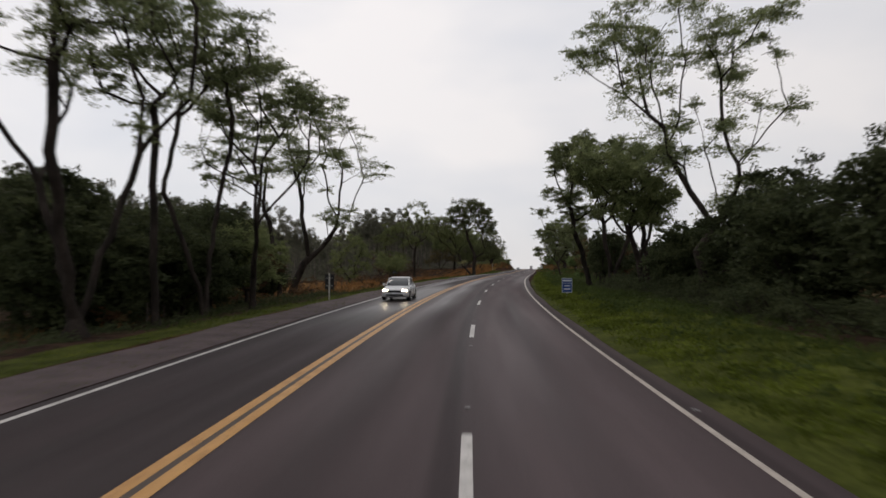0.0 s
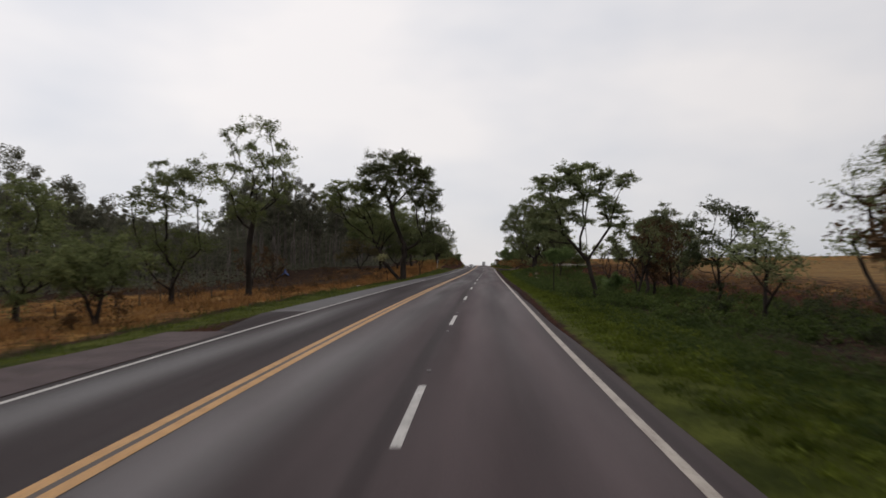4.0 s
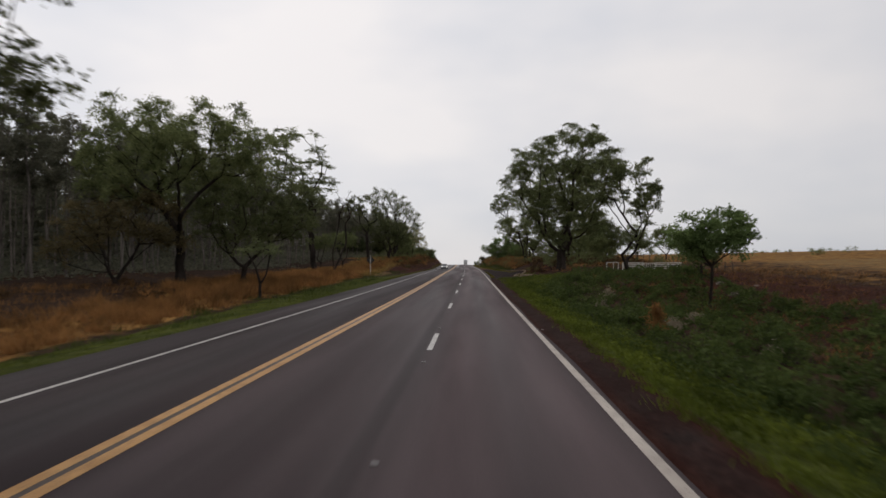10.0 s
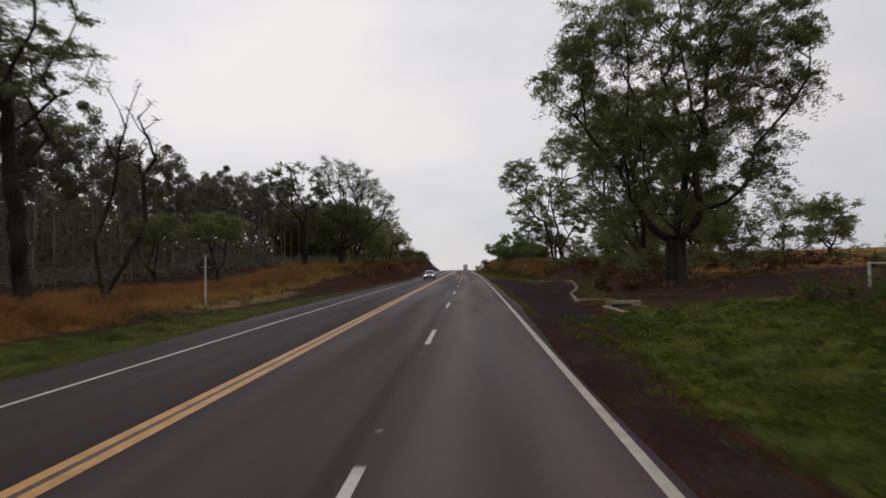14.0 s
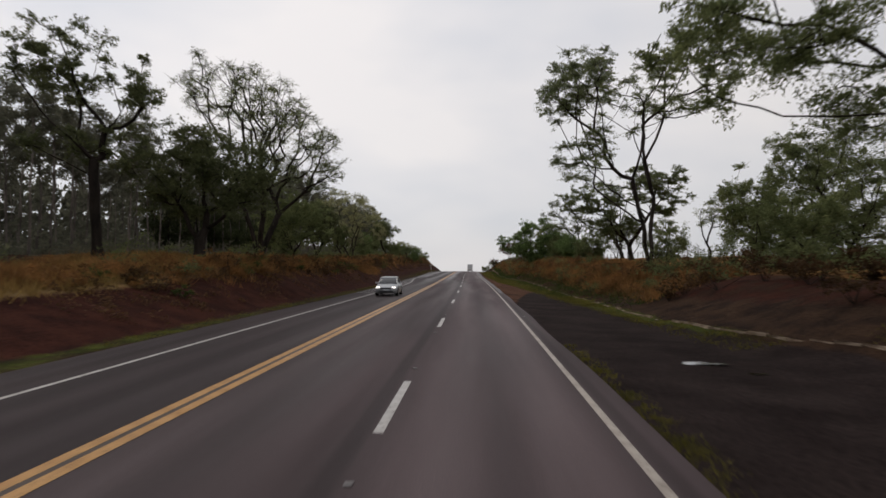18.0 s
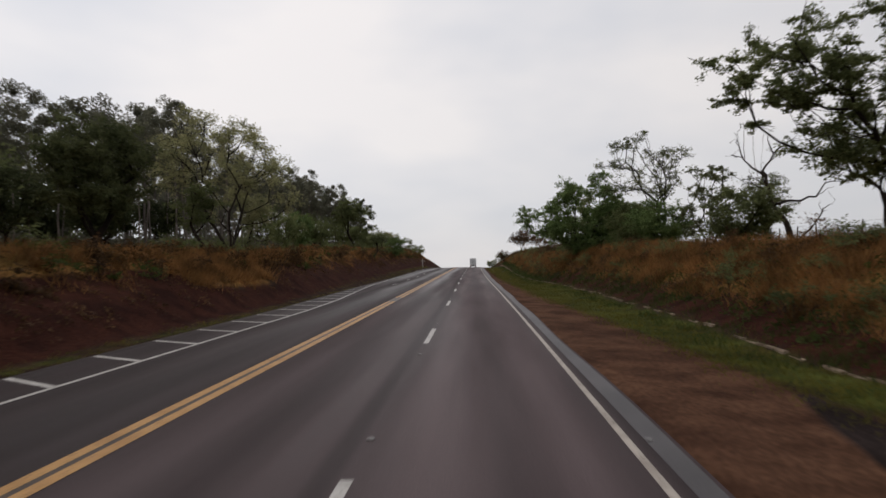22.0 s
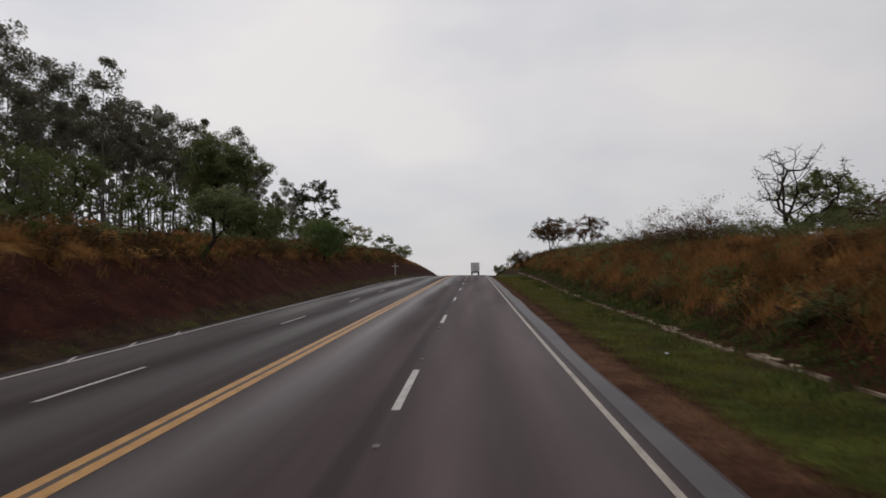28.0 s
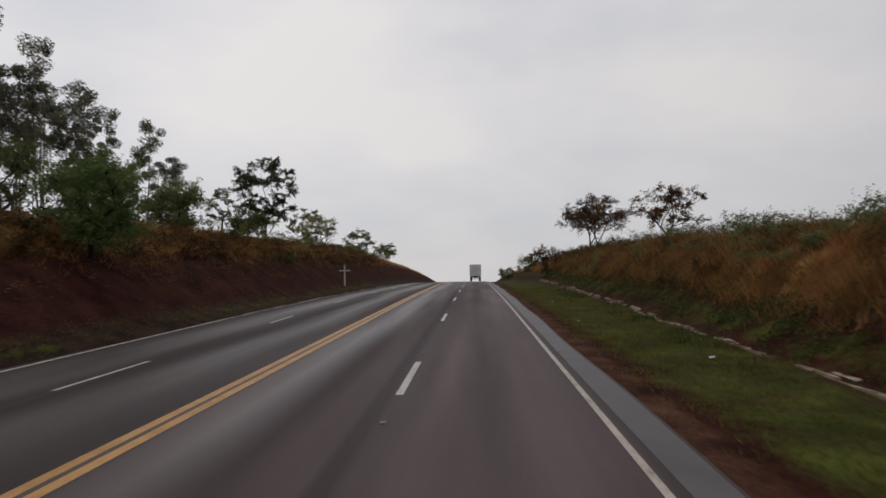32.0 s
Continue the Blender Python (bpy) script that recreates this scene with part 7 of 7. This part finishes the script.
def wayside_cross():
    ob = thing("wayside_cross", at_road(541, -13.2, 0), "white wooden wayside cross at the foot of the bank", "cross")
    part("upright", boxed(-0.065, 0.065, -0.05, 0.05, -0.3, 2.3, 0.01), M_POST_WHITE, ob)
    part("crossbar", boxed(-0.62, 0.62, -0.062, 0.02, 1.62, 1.75, 0.01), M_POST_WHITE, ob)


blue_sign()
marker_board()
diamond_sign()
wayside_cross()


# ---- gate and fences ----
def white_gate():
    m = at_road(269, 25.4, 0)
    ob = thing("farm_fence", m, "white painted board fence with a gate at the field entrance", "fence")
    for x in (-2.4, -0.15, 0.4, 2.3, 4.0, 5.8):
        part("post", boxed(x - 0.07, x + 0.07, -0.07, 0.07, -0.3, 1.12, 0.01), M_POST_WHITE, ob)
    for x0, x1 in ((-2.4, 0.25), (2.3, 5.8)):
        for z in (0.28, 0.55, 0.82, 1.04):
            part("rail", boxed(x0, x1, -0.10, -0.072, z - 0.06, z + 0.06, 0.006), M_POST_WHITE, ob)
    gate = part("gate", frame_bars(0.5, 2.2, 0.2, 1.05), M_POST_WHITE, ob, "white slatted gate leaf")
    for k in range(6):
        x = 0.62 + 0.29 * k
        part("slat", boxed(x - 0.04, x + 0.04, -0.045, -0.022, 0.22, 1.03), M_POST_WHITE, gate)
    part("gate_post", boxed(0.28, 0.46, -0.1, 0.1, -0.3, 1.2, 0.015), M_POST_WHITE, ob)


def frame_bars(x0, x1, z0, z1):
    bm = bmesh.new()
    for a in ((x0, x1, z0, z0 + 0.08), (x0, x1, z1 - 0.08, z1), (x0, x0 + 0.08, z0 + 0.08, z1 - 0.08), (x1 - 0.08, x1, z0 + 0.08, z1 - 0.08)):
        box(bm, a[0], a[1], -0.02, 0.02, a[2], a[3], 0.004)
    return bm


def pale_rails():
    ob = thing("rail_frame", at_road(269, 21.5, 0), "weathered pale posts with a thin top rail", "fence")
    for x in (-0.8, 0.15, 0.85):
        part("post", boxed(x - 0.045, x + 0.045, -0.045, 0.045, -0.3, 1.2, 0.008), M_POST_WHITE, ob)
    part("rail", boxed(-0.8, 0.85, -0.02, 0.02, 1.1, 1.16), M_POST_WHITE, ob)


def wire_fence(label, pts, step, height, seed, wires=4):
    """Wooden posts with strands of wire along points (s, lat)."""
    rng = np.random.default_rng(seed)
    ob = thing("wire_fence", Matrix(), label, "fence")
    s = np.arange(pts[0][0], pts[-1][0], step)
    lat = np.interp(s, [q[0] for q in pts], [q[1] for q in pts])
    me = bpy.data.meshes.new("fence_post")
    bm = rod((0, 0, -0.3), (0, 0, height), 0.07, 0.05, 7)
    bm.to_mesh(me)
    bm.free()
    me.materials.append(M_POST_WOOD)
    tops = []
    for a, b in zip(s, lat):
        p = rest(float(a), float(b), 0.05)
        q = new("fence_post", me)
        q.matrix_world = pose(p.x, p.y, p.z, float(rng.normal(0, 2.5)), float(rng.normal(0, 2.5)), float(rng.uniform(0, 360))) @ Matrix.Diagonal((1, 1, float(rng.uniform(0.88, 1.12)), 1))
        q.parent = ob
        tops.append(np.array(p))
    tops = np.array(tops)
    for k in range(wires):
        z = height * (0.25 + 0.7 * k / (wires - 1))
        a, b = tops[:-1] + (0, 0, z), tops[1:] + (0, 0, z)
        v, f = tubes(a, b, np.full(len(a), 0.006), np.full(len(a), 0.006), 4)
        new("wire", mesh_of("wire", v, f, [M_WIRE])).parent = ob


white_gate()
pale_rails()
wire_fence("old wire fence on grey posts along the dry field", [(28, -17.2), (60, -25.5), (110, -27), (160, -26.5), (215, -27)], 3.4, 1.15, 71)
wire_fence("wire fence on dark wooden posts on top of the bank", [(320, 33), (360, 34), (395, 30), (430, 29)], 3.0, 1.35, 72)
wire_fence("wire fence on dark posts across the dry field", [(255, 33), (290, 36), (320, 33.5)], 3.2, 1.3, 73)


# ---- odds and ends in the verge ----
def litter():
    rng = np.random.default_rng(81)
    for s, lat, w in ((7.5, 9.5, 0.34), (79, 9.6, 0.5), (149, -14.0, 0.9), (289, 9.4, 0.3), (40.5, 12.0, 0.3), (486, 7.9, 0.2), (497, 6.0, 0.14), (440, 6.8, 0.16), (512, 6.6, 0.16)):
        bm = bmesh.new()
        bmesh.ops.create_grid(bm, x_segments=5, y_segments=4, size=0.5)
        for v in bm.verts:
            v.co = Vector((v.co.x * w, v.co.y * w * 0.5, 0.05 + 0.05 * rng.random()))
        bmesh.ops.solidify(bm, geom=bm.faces[:], thickness=0.006)
        me = bpy.data.meshes.new("scrap")
        bm.to_mesh(me)
        bm.free()
        me.materials.append(M_SIGN_WHITE)
        ob = new("scrap_of_litter", me)
        ob.matrix_world = at_road(s, lat, float(rng.uniform(0, 180)))
        tagged(ob, "pale crumpled scrap lying in the grass", "litter", "scraps in the verge")
    # a fallen log with branches by the field
    ob = thing("fallen_log", at_road(84, -17.5, 60, 0.02), "dark fallen log with broken limbs on the grass", "log")
    part("log", rod((-2.6, 0, 0.14), (2.6, 0.3, 0.2), 0.2, 0.13), M_BARK, ob)
    part("limb", rod((-1.0, 0, 0.2), (-2.2, 0.8, 1.3), 0.08, 0.03), M_BARK, ob)
    part("limb", rod((0.8, 0.1, 0.2), (1.8, -0.8, 1.0), 0.07, 0.03), M_BARK, ob)
    part("limb", rod((0.2, 0.1, 0.2), (-0.4, 1.0, 0.8), 0.06, 0.02), M_BARK, ob)
    # pale dry plants in the dark weeds
    for i, (s, lat) in enumerate(((223, 10.8), (214, 14.5), (208, 11.5), (231, 13), (200, 13))):
        n = 460
        c = rng.normal(size=(n, 3)) * (0.19, 0.19, 0.26)
        c[:, 2] = np.abs(c[:, 2]) + 0.05
        v, f = leaves(rng, c, 0.34, 0.05, 0.1, 0.9)
        ob = new("dry_plant", mesh_of("dry_plant", v, f, [M_STRAW]))
        ob.matrix_world = at_road(s, lat)
        tagged(ob, "pale withered plant among dark weeds", "plant", "withered plants")
    ob = thing("tarpaulin", at_road(212, -43, 20), "blue tarpaulin draped over a heap before the wood", "tarpaulin")
    bm = bmesh.new()
    bmesh.ops.create_grid(bm, x_segments=10, y_segments=8, size=1.0)
    for v in bm.verts:
        v.co = Vector((v.co.x * 0.95, v.co.y * 0.8, max(0.03, 1.4 * (1 - abs(v.co.x)) * (1 - 0.6 * abs(v.co.y)) + 0.06 * rng.normal())))
    bmesh.ops.solidify(bm, geom=bm.faces[:], thickness=0.01)
    part("sheet", bm, M_TARP, ob)


def stones_and_heaps():
    """Boulders among the weeds and a tan heap of cut grass by the field."""
    rng = np.random.default_rng(91)
    for s, lat, r in ((228.5, 22.6, 0.55), (234, 23.6, 0.42), (236, 20.5, 0.34), (224, 18.5, 0.25), (231, 25.5, 0.3)):
        bm = bmesh.new()
        bmesh.ops.create_icosphere(bm, subdivisions=2, radius=r)
        for v in bm.verts:
            v.co *= float(rng.uniform(0.86, 1.1))
            v.co.z *= 0.62
        for f in bm.faces:
            f.smooth = True
        me = bpy.data.meshes.new("boulder")
        bm.to_mesh(me)
        bm.free()
        me.materials.append(M_BOULDER)
        ob = new("boulder", me)
        ob.matrix_world = at_road(s, lat, float(rng.uniform(0, 360)), 0.05)
        tagged(ob, "pinkish rounded boulder lying among dark weeds", "rock", "boulders in the weeds")
    for s, lat, w, h in ((169.5, -17.4, 1.5, 0.75), (167.6, -18.6, 1.1, 0.55)):
        n = 900
        c = rng.normal(size=(n, 3)) * (w * 0.42, w * 0.42, 0)
        c[:, 2] = h * np.exp(-(c[:, 0] ** 2 + c[:, 1] ** 2) / (w * 0.55) ** 2) * rng.uniform(0.55, 1.0, n)
        v, f = leaves(rng, c, 0.5, 0.05, 0.25, 0.4)
        ob = new("straw_heap", mesh_of("straw_heap", v, f, [M_DRYGRASS]))
        ob.matrix_world = at_road(s, lat)
        tagged(ob, "low tan heap of cut dry grass in the verge", "heap", "straw heaps")
    n = 420
    c = rng.normal(size=(n, 3)) * (0.28, 0.28, 0.0)
    c[:, 2] = rng.uniform(0.05, 1.5, n)
    c[:, :2] *= (1.25 - 0.6 * c[:, 2:])
    v, f = leaves(rng, c, 0.55, 0.05, 0.35, 1.2)
    ob = new("withered_reed_clump", mesh_of("withered_reed_clump", v, f, [M_DRYGRASS]))
    ob.matrix_world = at_road(206, 10.1)
    tagged(ob, "tall withered orange clump drooping among weeds", "plant")
    ob = thing("fallen_branch", at_road(243, 18.5, 70, 0.0), "dark dead branch lying on the weeds", "branch")
    part("limb", rod((-1.8, 0, 0.12), (0.4, 0.1, 0.5), 0.07, 0.05), M_BARK, ob)
    part("limb", rod((0.4, 0.1, 0.5), (1.6, -0.3, 0.2), 0.05, 0.02), M_BARK, ob)
    part("limb", rod((-0.4, 0.05, 0.35), (0.2, 0.5, 0.9), 0.035, 0.012), M_BARK, ob)


M_BOULDER = surface("pink_grey_rock", (0.10, 0.075, 0.065), (0.21, 0.165, 0.145), 3, 26, 0.9, bump=0.5)
M_STRAW = leaf_material("withered_straw", (0.20, 0.15, 0.10), (0.42, 0.36, 0.28), 0.3)
M_TARP = surface("blue_plastic_sheet", (0.012, 0.05, 0.22), (0.03, 0.10, 0.34), 3, 30, 0.4)
litter()
stones_and_heaps()


# ---- vehicles ----
M_GLASS = plain("dark_car_glass", (0.020, 0.024, 0.027), 0.08, spec=1.0)
M_TYRE = surface("black_rubber", (0.012, 0.012, 0.012), (0.022, 0.022, 0.022), 8, 60, 0.85)
M_RIM = plain("alloy_rim", (0.20, 0.20, 0.21), 0.35, 0.9)
M_SILVER = surface("silver_car_paint", (0.42, 0.43, 0.44), (0.47, 0.48, 0.49), 1, 90, 0.3, metal=0.45, spec=0.5)
M_WHITECAR = surface("white_car_paint", (0.62, 0.62, 0.62), (0.68, 0.68, 0.68), 1, 90, 0.3, spec=0.5)
M_BLACK = plain("black_plastic", (0.014, 0.014, 0.015), 0.5)
M_LAMP = plain("lit_headlamp", (0.9, 0.9, 0.85), 0.2, emit=34.0, emit_colour=(1.0, 0.84, 0.58))
M_LAMP_DIM = plain("dim_headlamp", (0.9, 0.9, 0.88), 0.2, emit=2.2, emit_colour=(1.0, 0.97, 0.9))
M_TAIL = plain("red_tail_lamp", (0.35, 0.012, 0.012), 0.3)
M_BOX = surface("white_truck_panel", (0.68, 0.68, 0.68), (0.80, 0.80, 0.80), 0.6, 30, 0.5)


def loft(sections):
    """A closed skin through rings of equal length."""
    bm = bmesh.new()
    rings = [[bm.verts.new(p) for p in r] for r in sections]
    n = len(rings[0])
    for a, b in zip(rings, rings[1:]):
        for i in range(n):
            bm.faces.new((a[i], a[(i + 1) % n], b[(i + 1) % n], b[i]))
    bm.faces.new(rings[0][::-1])
    bm.faces.new(rings[-1])
    bmesh.ops.recalc_face_normals(bm, faces=bm.faces)
    for f in bm.faces:
        f.smooth = True
    return bm


def body_ring(y, half, z0, z1, tuck):
    """A rounded cross section of a car at y: from sill z0 to shoulder z1."""
    out = []
    for x, z in ((0.80, 0.0), (0.97, 0.10), (1.0, 0.42), (0.985, 0.72), (0.93, 0.92), (0.78, 0.99), (0.4, 1.0)):
        out.append((x * half * (1 - tuck * max(0, z - 0.6)), y, z0 + (z1 - z0) * z))
    return out + [(-x, y2, z) for x, y2, z in reversed(out)]


def wheel(parent, x, y, r=0.32, w=0.2):
    tyre = part("wheel", rod((x - w / 2, y, r), (x + w / 2, y, r), r, sides=22), M_TYRE, parent)
    side = w / 2 + 0.004
    o = side if x > 0 else -side
    part("rim", rod((x + o * 0.6, y, r), (x + o * 1.05, y, r), r * 0.66, r * 0.6, 16), M_RIM, tyre)


def car(m, paint, label, lamps):
    """A saloon that faces -y."""
    ob = thing("car", m, label, "car")
    low = [(-2.22, 0.62, 0.34, 0.62), (-2.12, 0.80, 0.24, 0.72), (-1.7, 0.86, 0.20, 0.84), (-1.0, 0.875, 0.2, 0.93), (0, 0.88, 0.2, 0.96), (1.0, 0.88, 0.2, 0.98), (1.75, 0.86, 0.22, 1.0), (2.15, 0.80, 0.28, 0.96), (2.24, 0.66, 0.36, 0.86)]
    part("body", loft([body_ring(y, h, a, b, 0.12) for y, h, a, b in low]), paint, ob)
    cabin = [(-1.02, 0.76, 0.9, 0.94), (-0.45, 0.70, 0.9, 1.30), (-0.15, 0.66, 0.9, 1.43), (0.5, 0.64, 0.9, 1.46), (1.0, 0.63, 0.9, 1.40), (1.62, 0.70, 0.9, 1.0)]
    part("glasshouse", loft([body_ring(y, h, a, b, 0.25) for y, h, a, b in cabin]), M_GLASS, ob, "dark tinted windows")
    roof = [(-0.25, 0.60, 1.36, 1.42), (-0.1, 0.645, 1.38, 1.455), (0.5, 0.64, 1.40, 1.485), (0.95, 0.61, 1.36, 1.435), (1.1, 0.56, 1.33, 1.39)]
    part("roof", loft([body_ring(y, h, a, b, 0.1) for y, h, a, b in roof]), paint, ob)
    for x in (-1, 1):
        for a, b in (((0.74, -1.0, 0.92), (0.62, -0.2, 1.42)), ((0.66, 0.45, 0.93), (0.625, 0.45, 1.44)), ((0.70, 1.5, 0.98), (0.60, 1.0, 1.41))):
            part("pillar", rod((a[0] * x, a[1], a[2]), (b[0] * x, b[1], b[2]), 0.035, sides=6), paint, ob)
        part("mirror", boxed(min(x * 0.84, x * 1.02), max(x * 0.84, x * 1.02), -0.72, -0.58, 0.92, 1.06, 0.03), paint, ob)
        part("headlamp", boxed(min(x * 0.46, x * 0.76), max(x * 0.46, x * 0.76), -2.19, -2.0, 0.63, 0.71, 0.025), lamps, ob, "lit headlamp")
        part("tail_lamp", boxed(min(x * 0.5, x * 0.78), max(x * 0.5, x * 0.78), 2.12, 2.23, 0.72, 0.86, 0.02), M_TAIL, ob)
        for y in (-1.35, 1.3):
            wheel(ob, x * 0.78, y)
    for x in (-1, 1):
        for y in (-0.98, 0.12, 1.08):
            part("door_seam", boxed(min(x * 0.862, x * 0.884), max(x * 0.862, x * 0.884), y - 0.006, y + 0.006, 0.42, 0.86), M_BLACK, ob)
        for y in (-0.1, 0.92):
            part("door_handle", boxed(min(x * 0.868, x * 0.902), max(x * 0.868, x * 0.902), y - 0.09, y + 0.09, 0.765, 0.79, 0.006), paint, ob)
        part("sill", boxed(min(x * 0.70, x * 0.84), max(x * 0.70, x * 0.84), -0.95, 0.95, 0.17, 0.25, 0.02), M_BLACK, ob)
        part("fog_lamp", boxed(min(x * 0.56, x * 0.70), max(x * 0.56, x * 0.70), -2.2, -2.1, 0.36, 0.43, 0.02), M_RIM, ob)
    part("rear_window", boxed(-0.52, 0.52, 1.30, 1.36, 1.06, 1.24, 0.01), M_GLASS, ob)
    part("grille", boxed(-0.42, 0.42, -2.245, -2.15, 0.52, 0.66, 0.02), M_BLACK, ob)
    part("air_intake", boxed(-0.55, 0.55, -2.23, -2.1, 0.32, 0.43, 0.02), M_BLACK, ob)
    part("number_plate", boxed(-0.2, 0.2, -2.26, -2.235, 0.44, 0.53), M_SIGN_WHITE, ob)
    part("wiper", rod((-0.4, -1.0, 0.965), (0.1, -0.86, 1.05), 0.012, sides=5), M_BLACK, ob)
    return ob


def on_road(s, lat, turn=0.0):
    p = spot(s, lat, road_dz(s, lat))
    return pose(*p, 0, 0, heading(s) + turn)


car(on_road(37.5, -5.3), M_WHITECAR, "white saloon car with lit headlamps on the wet oncoming lane", M_LAMP)
car(on_road(347.0, -5.4), M_SILVER, "silver saloon car with lit headlamps on the oncoming lane", M_LAMP_DIM)


def truck():
    ob = thing("truck", on_road(612, 1.9), "white box truck seen from behind near the crest", "truck")
    part("cargo_box", boxed(-1.27, 1.27, 0, 8.0, 1.15, 3.75, 0.04), M_BOX, ob)
    for x in (-1, 1):
        door = part("rear_door", boxed(min(x * 0.02, x * 1.22), max(x * 0.02, x * 1.22), -0.035, 0.0, 1.2, 3.68, 0.01), M_BOX, ob)
        part("lock_bar", rod((x * 0.35, -0.06, 1.2), (x * 0.35, -0.06, 3.66), 0.02, sides=6), M_STEEL, door)
        part("hinge", boxed(x * 1.2 - 0.05, x * 1.2 + 0.05, -0.06, -0.03, 2.3, 2.45), M_STEEL, door)
        part("tail_lamp", boxed(min(x * 0.85, x * 1.15), max(x * 0.85, x * 1.15), -0.08, 0.0, 0.86, 1.0, 0.01), M_TAIL, ob)
        part("mudguard", boxed(min(x * 0.72, x * 1.2), max(x * 0.72, x * 1.2), 0.25, 0.3, 0.2, 0.95), M_BLACK, ob)
        for y in (1.2, 2.4, 8.8):
            wheel(ob, x * 0.98, y, 0.5, 0.32)
    part("chassis", boxed(-0.45, 0.45, 0.1, 9.6, 0.75, 1.12), M_BLACK, ob)
    part("bumper", boxed(-1.2, 1.2, -0.05, 0.08, 0.5, 0.62, 0.01), M_BLACK, ob)
    part("cab", boxed(-1.2, 1.2, 8.3, 10.2, 0.7, 2.9, 0.12), M_BOX, ob)
    part("windscreen", boxed(-1.08, 1.08, 10.19, 10.24, 1.7, 2.65, 0.02), M_GLASS, ob)


truck()
